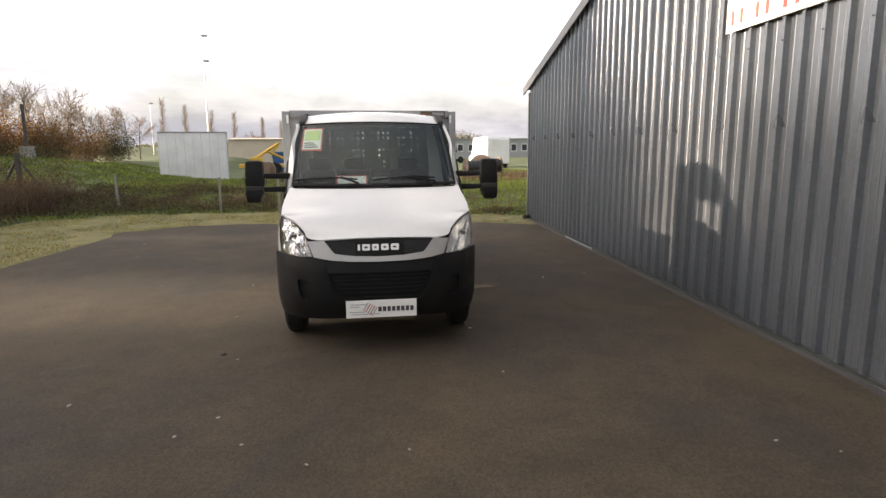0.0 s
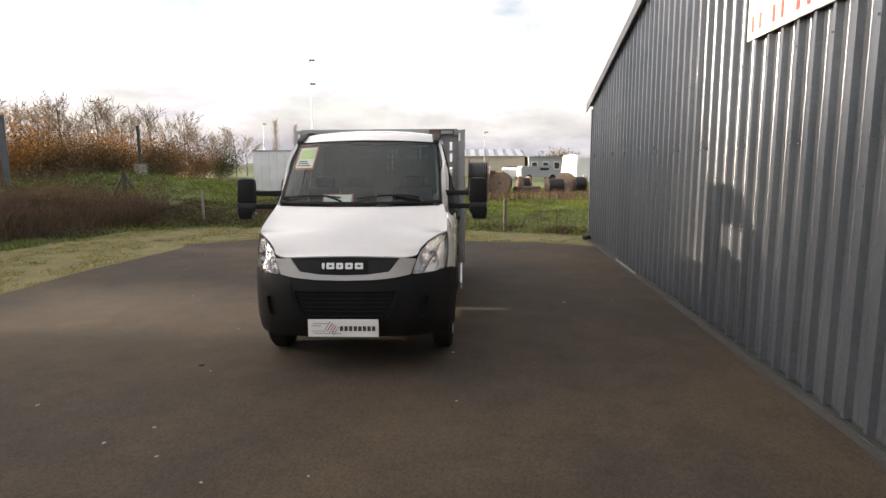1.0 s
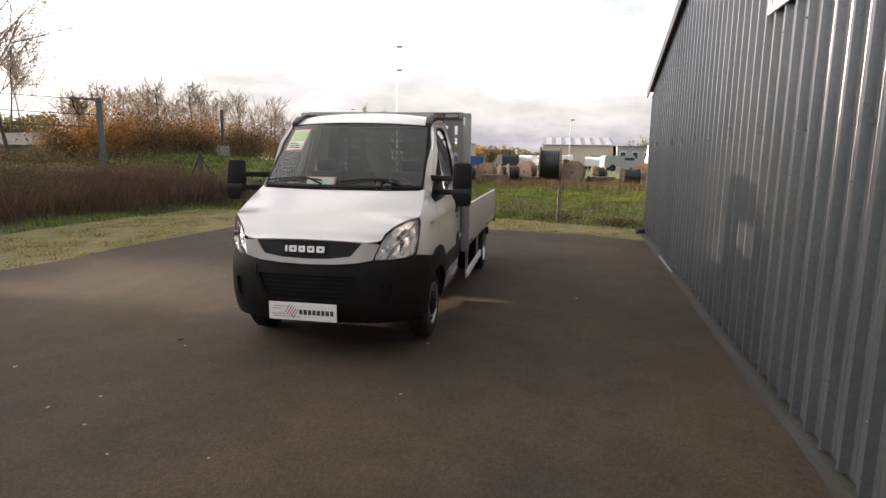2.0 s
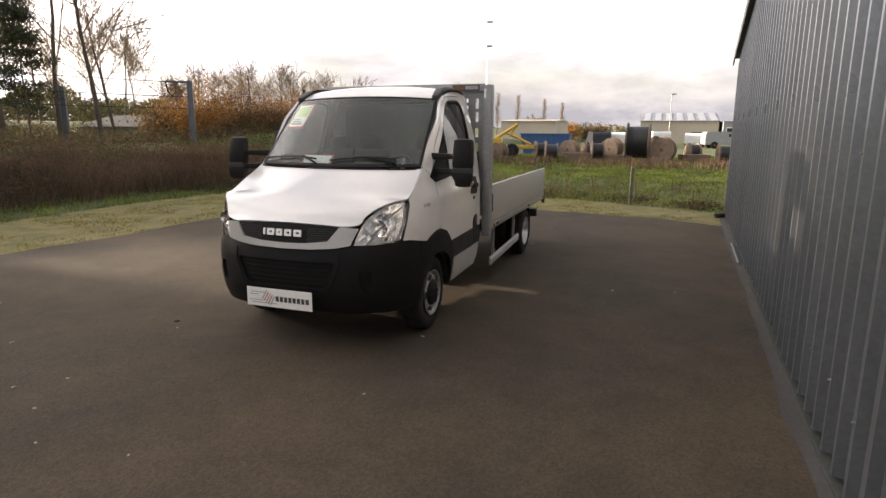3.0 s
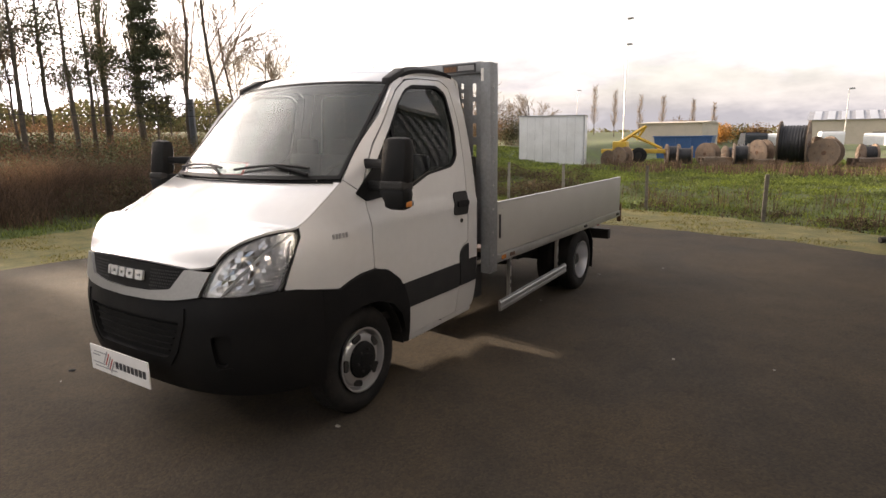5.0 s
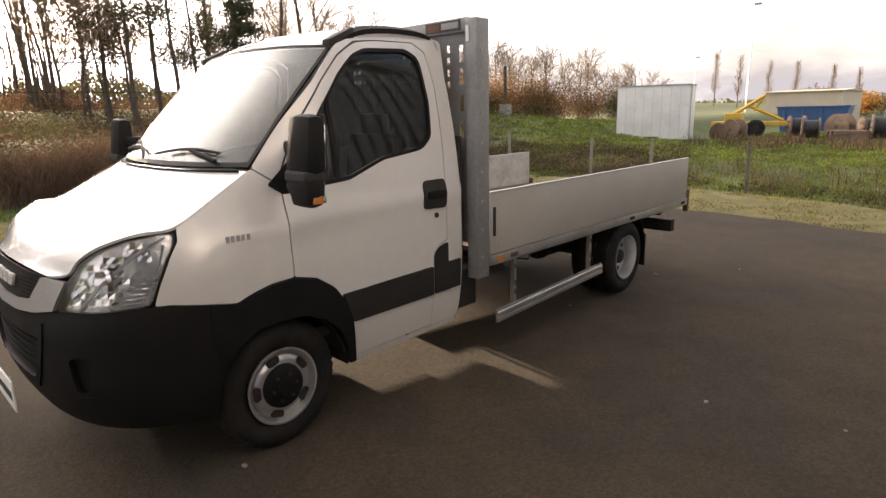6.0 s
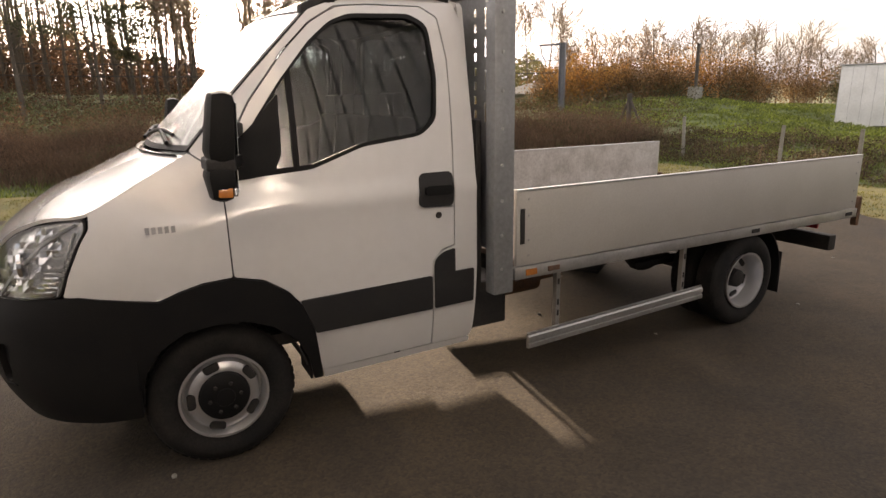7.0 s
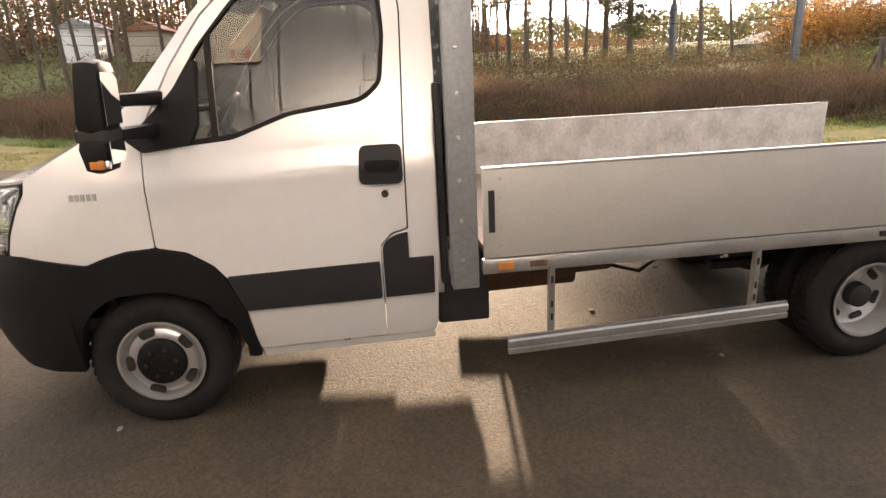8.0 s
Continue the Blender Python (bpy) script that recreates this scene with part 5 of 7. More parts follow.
def build_nose(cab):
    part("bonnet", sheet(top_skin(HOOD_MID, HOOD_RIM), -0.995, 0.995, 44, 0.008, 0.985, 24, 0.014), M_WHITE, cab, "", True)
    # bumper
    end = arc_at(y=0.668)
    half_top = [(0.0, 0.862), (0.35, 0.868), (arc_at(x=0.58), 0.902), (arc_at(y=0.40), 0.916), (arc_at(y=0.47), 0.922), (end, 0.890)]
    half_low = [(end, 0.335), (arc_at(y=0.45), 0.335), (arc_at(x=0.6), 0.345), (0.35, 0.355), (0.0, 0.358)]
    outline = rounded([(-a, b) for a, b in half_top[:0:-1]] + half_top + half_low + [(-a, b) for a, b in half_low[-2::-1]], 0.012, 2)
    intake = rounded([(0.655, 0.700), (0.775, 0.710), (0.765, 0.60), (0.735, 0.535), (0.675, 0.525)], 0.025)
    mouth = rounded([(-0.47, 0.775), (0.47, 0.775), (0.41, 0.62), (0.35, 0.555), (-0.35, 0.555), (-0.41, 0.62)], 0.03)
    bumper = part("bumper", skin(outline, bumper_face(0.014), 0.03, 0.05, [intake, mirrored(intake), mouth]), M_PLASTIC, cab, "scuffed black plastic bumper", True)
    for hole, n in ((intake, "air_intake"), (mirrored(intake), "air_intake"), (mouth, "lower_mouth")):
        part(n, skin(hole, bumper_face(-0.014), 0.008, 0.06), M_PLASTIC, bumper, "", True)
    for k in range(5):
        z = 0.592 + 0.038 * k
        w = 0.355 + 0.022 * k
        part("slat", skin([(-w, z - 0.005), (w, z - 0.005), (w, z + 0.005), (-w, z + 0.005)], bumper_face(0.0), 0.012, 0.08), M_PLASTIC, bumper)
    for sgn in (1, -1):
        fold = [(0.485, 0.845), (0.505, 0.845), (0.505, 0.76), (0.445, 0.60), (0.365, 0.51), (0.352, 0.52), (0.43, 0.61), (0.488, 0.765)]
        fold = fold if sgn > 0 else mirrored(fold)
        part("bumper_fold", skin(rounded(fold, 0.006, 2), bumper_face(0.022), 0.012, 0.05), M_PLASTIC, bumper, "", True)
        lip = [(0.675, 0.518), (0.755, 0.527), (0.765, 0.515), (0.685, 0.504)]
        lip = lip if sgn > 0 else mirrored(lip)
        part("lower_lip", skin(rounded(lip, 0.006, 2), bumper_face(0.020), 0.010, 0.06), M_PLASTIC, bumper, "", True)
    # grille
    a = arc_at(x=0.588)
    outer = [(-a, 0.914), (-0.45, 0.890), (-0.25, 0.876), (0.0, 0.872), (0.25, 0.876), (0.45, 0.890), (a, 0.914), (arc_at(x=0.612), 0.975), (arc_at(x=0.648), 1.046)]
    inner = [(0.500, 1.054), (0.405, 0.945), (0.22, 0.923), (0.0, 0.917), (-0.22, 0.923), (-0.405, 0.945), (-0.500, 1.054)]
    grille = part("grille_surround", skin(rounded(outer + inner + [(-arc_at(x=0.648), 1.046), (-arc_at(x=0.612), 0.975)], 0.008, 2), body(0.012), 0.03, 0.04), M_SILVER, cab, "silver-grey grille surround", True)
    mesh_hole = rounded([(-0.506, 1.058), (-0.26, 1.066), (0.0, 1.068), (0.26, 1.066), (0.506, 1.058), (0.408, 0.942), (0.22, 0.920), (0.0, 0.914), (-0.22, 0.920), (-0.408, 0.942)], 0.012, 3)
    part("grille_mesh", skin(mesh_hole, body(-0.004), 0.01, 0.05), M_PLASTIC, grille, "black grille")
    cells = bmesh.new()
    at = body(-0.0025)
    for row in range(7):
        for col in range(-26, 27):
            x, z = (col + 0.5 * (row % 2)) * 0.0195, 0.934 + row * 0.0175
            if inside((x, z), mesh_hole) and inside((x + 0.018 * (1 if x > 0 else -1), z + 0.009), mesh_hole) and abs(x) > 0.215:
                bmesh.ops.create_circle(cells, cap_ends=True, radius=0.0066, segments=6, matrix=Matrix.Translation(at(x, z)) @ Matrix.Rotation(radians(90), 4, "X"))
    tagged(part("grille_honeycomb", cells, M_INK, grille, "small dark grille cells"), kind="stuff")
    # maker's mark as plain silver shapes
    for k, w in enumerate((0.022, 0.070, 0.060, 0.066, 0.072)):
        x = (-0.186, -0.122, -0.038, 0.046, 0.136)[k]
        block = lambda d: rounded([(x - w / 2 + d, 0.970 + d), (x + w / 2 - d, 0.970 + d), (x + w / 2 - d, 1.024 - d), (x - w / 2 + d, 1.024 - d)], 0.010, 3)
        part("badge_shape", skin(block(0.0), body(0.014), 0.014, 0.03, [block(0.019)] if k else []), M_BADGE, grille, "silver badge block", True)
    for sgn in (1, -1):
        build_lamp(cab, sgn)
    # trade plate: grey sketch and lettering as plain bars
    plate = part("trade_plate", solid(-0.315, 0.315, -0.058, -0.050, 0.393, 0.548, 0.002), M_PAPER, cab, "white dealer plate with a grey sketch")
    for k in range(8):
        part("plate_word_bar", solid(-0.03 + 0.041 * k, -0.03 + 0.041 * k + 0.030, -0.0605, -0.0585, 0.446, 0.488), M_INK, plate)
    for k in range(5):
        part("plate_stroke", solid(-0.15 + 0.022 * k, -0.141 + 0.022 * k, -0.0605, -0.0585, 0.425, 0.512, 0, Matrix.Translation((-0.1, 0, 0.47)) @ Matrix.Rotation(radians(32), 4, "Y") @ Matrix.Translation((0.1, 0, -0.47))), M_RED if k % 2 else M_GREYINK, plate)
    for z, x0, x1 in ((0.512, -0.27, -0.13), (0.492, -0.285, -0.20), (0.445, -0.29, -0.15), (0.425, -0.27, -0.02)):
        part("sketch_line", solid(x0, x1, -0.0605, -0.0585, z - 0.003, z + 0.003), M_GREYINK, plate)


def build_sides(cab):
    for sgn in (1, -1):
        flip = sgn < 0
        fender = part("front_fender", skin(rounded(FENDER, 0.008, 2), side(sgn), 0.012, 0.05, flip=flip), M_WHITE, cab, "", True)
        part("cab_frame", skin(rounded(FRAME, 0.012, 2), side(sgn), 0.03, 0.06, flip=flip), M_WHITE, cab, "", True)
        window = rounded(WINDOW, 0.03, 3)
        part("frame_lining", skin(rounded(FRAME, 0.012, 2), side(sgn, -0.034), 0.006, 0.08, flip=flip), M_DASH, cab, "dark inner pillar lining", True)
        rebate = [((p[0] - 1.75) * 1.018 + 1.75, (p[1] - 1.78) * 1.03 + 1.78) for p in window]
        door = part("cab_door", skin(rounded(DOOR, 0.012, 2), side(sgn), 0.02, 0.05, [rebate], flip=flip), M_WHITE, cab, "white cab door", True)
        pane = part("side_window", skin(window, side(sgn, -0.012), 0.004, 0.09, flip=flip), M_GLASS, door, "tinted side window", True)
        pane.visible_shadow = False
        part("window_seal", skin(rebate, side(sgn, 0.001), 0.024, 0.07, [[((p[0] - 1.75) * 0.978 + 1.75, (p[1] - 1.78) * 0.965 + 1.78) for p in window]], flip=flip), M_PLASTIC, door, "black window seal", True)
        part("door_lining", skin(rounded(DOOR, 0.012, 2), side(sgn, -0.026), 0.012, 0.07, [rebate], flip=flip), M_DASH, door, "dark inner door lining", True)
        quarter = [(1.440, 1.392), (1.468, 1.394), (1.475, 1.842), (1.447, 1.812)]
        part("quarter_bar", skin(quarter, side(sgn, -0.004), 0.014, 0.06, flip=flip), M_PLASTIC, door, "black quarter light bar")
        part("door_trim", skin(rounded([(1.412, 0.766), (2.140, 0.780), (2.140, 0.594), (1.480, 0.588)], 0.012, 3), side(sgn, 0.014), 0.02, 0.06, flip=flip), M_TRIM, door, "black rubbing strip", True)
        part("rear_trim", skin(rounded([(2.157, 0.782), (2.157, 0.862, 0.05), (2.215, 0.905, 0.04), (2.284, 0.915), (2.284, 0.786), (2.405, 0.788), (2.402, 0.600), (2.157, 0.595)], 0.006, 3), side(sgn, 0.012), 0.018, 0.06, flip=flip), M_TRIM, cab, "black rubbing strip with fuel flap", True)
        grip = part("door_handle", skin(rounded([(2.072, 1.155), (2.279, 1.147), (2.281, 1.330), (2.085, 1.330)], 0.035, 4), side(sgn, 0.012), 0.02, 0.04, flip=flip), M_TRIM, door, "black recessed door handle", True)
        part("handle_bar", skin(rounded([(2.105, 1.215), (2.265, 1.212), (2.265, 1.262), (2.105, 1.265)], 0.02, 4), side(sgn, 0.026), 0.014, 0.04, flip=flip), M_PLASTIC, door, "", True)
        lock = lathe([(0.0, 0.017), (sgn * 0.008, 0.017), (sgn * 0.010, 0.012), (sgn * 0.006, 0.006)], "x", 16, (sgn * (side_x(2.19, 1.105) - 0.001), 2.19, 1.105))
        part("door_lock", lock, M_BLACK, door, "", True)
        part("wheel_arch", skin(rounded(ARCH, 0.012, 2), side(sgn, 0.016), 0.05, 0.05, flip=flip), M_PLASTIC, cab, "black plastic wheel arch moulding", True)
        part("sill", skin(rounded([(1.515, 0.362), (2.40, 0.368), (2.40, 0.335), (1.525, 0.315)], 0.008, 2), side(sgn, -0.005), 0.03, 0.07, flip=flip), M_WHITE, cab, "", True)
        part("mirror_base", skin(rounded([(1.045, 1.405), (1.12, 1.352), (1.34, 1.376), (1.385, 1.46), (1.40, 1.735), (1.28, 1.605), (1.15, 1.49)], 0.012, 2), side(sgn, 0.012), 0.03, 0.05, flip=flip), M_PLASTIC, door, "black mirror mount", True)
        # model mark as plain grey bars
        for k in range(5):
            y0 = 0.775 + 0.026 * k
            part("mark_bar", skin([(y0, 1.160), (y0 + 0.017, 1.161), (y0 + 0.017, 1.190), (y0, 1.189)], side(sgn, 0.003), 0.003, 0.03, flip=flip), M_GREYINK, fender)
        # mirror on its arm
        head = bmesh.new()
        box(head, -0.098, 0.098, -0.066, 0.052, -0.072, 0.205, 0.048)
        for v in head.verts:
            if v.co.z > 0.1:
                v.co.y = v.co.y * 0.86 + 0.010
                v.co.x *= 0.95
        mirror = part("wing_mirror", head, M_PLASTIC, cab, "large black wing mirror", True)
        mirror.matrix_basis = pose(sgn * 1.225, 1.09, 1.535, -3, 0, 0)
        part("mirror_neck", solid(-0.088, 0.088, -0.070, 0.045, -0.10, -0.05, 0.012), M_BLACK, mirror)
        foot = bmesh.new()
        box(foot, -0.098, 0.098, -0.070, 0.048, -0.218, -0.078, 0.045)
        for v in foot.verts:
            if v.co.z < -0.15:
                v.co.x = v.co.x * 0.82 + 0.012 * sgn
                v.co.y *= 0.85
        part("mirror_foot", foot, M_PLASTIC, mirror, "", True)
        part("mirror_glass", solid(-0.076, 0.076, 0.0525, 0.056, -0.035, 0.160, 0.002), M_MIRROR, mirror, "mirror glass")
        part("wide_mirror_glass", solid(-0.072, 0.072, 0.0485, 0.052, -0.180, -0.095, 0.002), M_MIRROR, mirror, "small wide-angle mirror glass")
        part("indicator", solid(0.080 * sgn - 0.014, 0.080 * sgn + 0.014, -0.030, 0.028, -0.200, -0.160, 0.010), M_AMBER, mirror, "amber indicator lens", True)
        part("indicator_lens", solid(0.079 * sgn - 0.013, 0.079 * sgn + 0.013, 0.029, 0.046, -0.196, -0.162, 0.007), M_BOWL, mirror, "clear lamp lens", True)
        for z in (-0.085, 0.050):
            arm = bmesh.new()
            box(arm, -0.16, 0.16, -0.040, 0.025, -0.024, 0.024, 0.014)
            for v in arm.verts:
                if v.co.x * sgn < 0:
                    v.co.y += 0.12
                    v.co.z *= 1.3
            o = part("mirror_arm", arm, M_PLASTIC, mirror, "", True)
            o.matrix_basis = pose(sgn * -0.20, 0.010, z, 0, 0, 0)
        # black roof trim
        rail = bmesh.new()
        rings = []
        for k in range(13):
            v = 0.03 + 0.88 * k / 12
            e, m = curve_at(ROOF_RIM, v), top_skin(ROOF_MID, ROOF_RIM)(0.93, v)
            grow = 0.004 + 0.020 * smooth(0.0, 0.3, v) - 0.012 * smooth(0.8, 0.91, v)
            rings.append([rail.verts.new((sgn * p.x, p.y, p.z + dz)) for p, dz in ((e, -0.012), (e, grow * 0.7), (m, grow + 0.006), (m, -0.012))])
        for r0, r1 in zip(rings, rings[1:]):
            for i in range(4):
                rail.faces.new((r0[i], r0[(i + 1) % 4], r1[(i + 1) % 4], r1[i]))
        rail.faces.new(rings[0])
        rail.faces.new(rings[-1])
        bmesh.ops.recalc_face_normals(rail, faces=rail.faces)
        part("roof_trim", rail, M_PLASTIC, cab, "black roof edge trim", True)
        tip = bmesh.new()
        box(tip, -0.045, 0.045, -0.06, 0.12, -0.03, 0.045, 0.012)
        for v in tip.verts:
            v.co.z += 0.26 * v.co.y - (0.03 if v.co.y < 0 and v.co.z > 0 else 0.0)
            v.co.x *= 0.75 if v.co.y < 0 else 1.0
        o = part("clearance_lamp", tip, M_TRIM, cab, "dark roof marker lamp", True)
        o.matrix_basis = pose(sgn * 0.765, 1.63, 2.138, 0, 0, sgn * 4)


def build_cabin(cab):
    screen = part("windscreen", sheet(top_skin(SCREEN_MID, SCREEN_RIM, 2.2, 0.002), -0.972, 0.972, 40, 0.03, 0.972, 24, 0.004), M_SCREEN, cab, "wide sloping windscreen", True)
    screen.visible_shadow = False
    part("screen_border", skin(strip_outline(0.988, 0.004, 0.988), top_skin(SCREEN_MID, SCREEN_RIM, 2.2, 0.005), 0.012, 0.08, [strip_outline(0.960, 0.055, 0.962)]), M_PLASTIC, screen, "black screen border", True)
    part("roof", sheet(top_skin(ROOF_MID, ROOF_RIM), -0.998, 0.998, 32, 0.0, 1.0, 20, 0.025), M_WHITE, cab, "", True)
    back = skin(rounded([(-0.93, 0.55), (0.93, 0.55), (0.93, 1.4), (0.80, 2.19), (-0.80, 2.19), (-0.93, 1.4)], 0.05), lambda x, z: Vector((x, 2.428, z)), 0.03, 0.12,
                [rounded([(-0.74, 1.50), (0.74, 1.50), (0.70, 2.11), (-0.70, 2.11)], 0.06)])
    part("rear_panel", back, M_WHITE, cab)
    pane = part("rear_window", skin(rounded([(-0.74, 1.50), (0.74, 1.50), (0.70, 2.11), (-0.70, 2.11)], 0.06), lambda x, z: Vector((x, 2.440, z)), 0.004, 0.2), M_REARGLASS, cab)
    pane.visible_shadow = False
    part("cab_floor", solid(-0.90, 0.90, 0.55, 2.40, 0.52, 0.58), M_BLACK, cab)
    part("engine_block", solid(-0.62, 0.62, 0.22, 0.75, 0.45, 1.00, 0.03), M_BLACK, cab)
    part("bulkhead", solid(-0.86, 0.86, 0.78, 0.83, 0.58, 1.36, 0.01), M_BLACK, cab)
    dash = bmesh.new()
    box(dash, -0.82, 0.82, 0.95, 1.32, 1.20, 1.43, 0.05)
    for v in dash.verts:
        v.co.y -= 0.10 * (1 - abs(v.co.x) / 0.9)
    part("dashboard", dash, M_DASH, cab, "dark grey dashboard", True)
    part("headliner", solid(-0.70, 0.70, 1.72, 2.38, 2.13, 2.15, 0.005), M_LINING, cab)
    for x, w in ((0.45, 0.50), (-0.22, 0.44), (-0.64, 0.40)):
        seat = bmesh.new()
        box(seat, x - w / 2, x + w / 2, 1.55, 2.05, 0.85, 1.00, 0.04)
        part("seat", seat, M_SEAT, cab, "dark cloth seat", True)
        rest = bmesh.new()
        box(rest, x - w / 2, x + w / 2, 2.02, 2.14, 0.98, 1.62, 0.05, Matrix.Translation((0, 2.05, 1)) @ Matrix.Rotation(radians(-9), 4, "X") @ Matrix.Translation((0, -2.05, -1)))
        part("seat_back", rest, M_SEAT, cab, "", True)
        head = bmesh.new()
        box(head, x - 0.12, x + 0.12, 2.13, 2.21, 1.60, 1.74, 0.035)
        part("head_rest", head, M_SEAT, cab, "", True)
        stalk = bmesh.new()
        for dx in (-0.06, 0.06):
            tube(stalk, (x + dx, 2.14, 1.54), (x + dx, 2.17, 1.62), 0.008, None, 6)
        part("head_rest_stalk", stalk, M_BLACK, cab)
    wheel = bmesh.new()
    ring = [(0.19 * math.cos(a), 0.19 * math.sin(a), 0) for a in np.linspace(0, 2 * math.pi, 29)]
    pipe(wheel, ring, 0.016, 8)
    for a in (0.3, 2.84, 4.71):
        tube(wheel, (0, 0, -0.02), (0.185 * math.cos(a), 0.185 * math.sin(a), 0), 0.014, 0.012, 6)
    tube(wheel, (0, 0, -0.04), (0, 0, 0.01), 0.055, 0.05, 14)
    tube(wheel, (0, 0, -0.24), (0, 0, -0.03), 0.03, 0.03, 8)
    sw = part("steering_wheel", wheel, M_PLASTIC, cab, "black steering wheel", True)
    sw.matrix_basis = pose(0.45, 1.36, 1.40, -58, 0, 180) @ pose(0, 0, 0, 0, 0, 0)
    # notices behind the screen
    at = top_skin(SCREEN_MID, SCREEN_RIM, 2.2, -0.012)
    for name, u0, u1, v0, v1, ink in (("price_notice", -0.93, -0.66, 0.55, 0.91, M_GREENINK),):
        card = part(name, skin([(u0, v0), (u1, v0), (u1, v1), (u0, v1)], at, 0.002, 0.1), M_RED, cab, "red-edged price notice behind the screen")
        up = top_skin(SCREEN_MID, SCREEN_RIM, 2.2, -0.009)
        part("notice_paper", skin([(u0 + 0.02, v0 + 0.025), (u1 - 0.02, v0 + 0.025), (u1 - 0.02, v1 - 0.025), (u0 + 0.02, v1 - 0.025)], up, 0.002, 0.1), M_PAPER, card)
        up2 = top_skin(SCREEN_MID, SCREEN_RIM, 2.2, -0.006)
        part("notice_band", skin([(u0 + 0.035, v0 + 0.16), (u1 - 0.035, v0 + 0.16), (u1 - 0.035, v1 - 0.05), (u0 + 0.035, v1 - 0.05)], up2, 0.002, 0.1), ink, card, "green printed band")
        for k in range(3):
            part("notice_bar", skin([(u0 + 0.04, v0 + 0.045 + 0.035 * k), (u1 - 0.05 - 0.03 * k, v0 + 0.045 + 0.035 * k), (u1 - 0.05 - 0.03 * k, v0 + 0.062 + 0.035 * k), (u0 + 0.04, v0 + 0.062 + 0.035 * k)], up2, 0.002, 0.1), M_INK, card)
    card = part("dash_notice", solid(-0.40, -0.08, -0.004, 0.004, 0.0, 0.11), M_RED, cab, "white notice lying on the dashboard")
    card.matrix_basis = pose(0, 0.975, 1.492, -40, 0, 0)
    part("notice_paper", solid(-0.385, -0.095, -0.0075, -0.0045, 0.012, 0.098), M_PAPER, card)
    # wipers
    on = top_skin(SCREEN_MID, SCREEN_RIM, 2.2, 0.028)
    for u0, v0, u1, v1, um, vm in ((-0.20, 0.02, -0.93, 0.055, -0.40, 0.115), (0.73, 0.02, -0.02, 0.06, 0.40, 0.115)):
        w = bmesh.new()
        pipe(w, [on(u0, v0), on((u0 + um) / 2, (v0 + vm) / 2 + 0.012), on(um, vm)], 0.011, 6)
        wiper = part("wiper", w, M_PLASTIC, cab, "black windscreen wiper", True)
        b = bmesh.new()
        pipe(b, [on(u0 + (u1 - u0) * k / 8 - 0.01, v1 + 0.01 + 0.05 * math.sin(math.pi * (0.15 + 0.85 * k / 8)) * (1 if k < 8 else 1)) for k in range(9)], 0.009, 6)
        part("wiper_blade", b, M_PLASTIC, wiper, "", True)
    cowl = skin(strip_outline(0.96, -0.02, 0.05), top_skin([(0, 0.82, 1.468), (0, 0.845, 1.478), (0, 1.50, 2.135)], [(0.86, 0.97, 1.472), (0.862, 0.99, 1.487), (0.80, 1.60, 2.108)], 2.2, -0.004), 0.02, 0.08)
    part("scuttle", cowl, M_PLASTIC, cab, "", True)


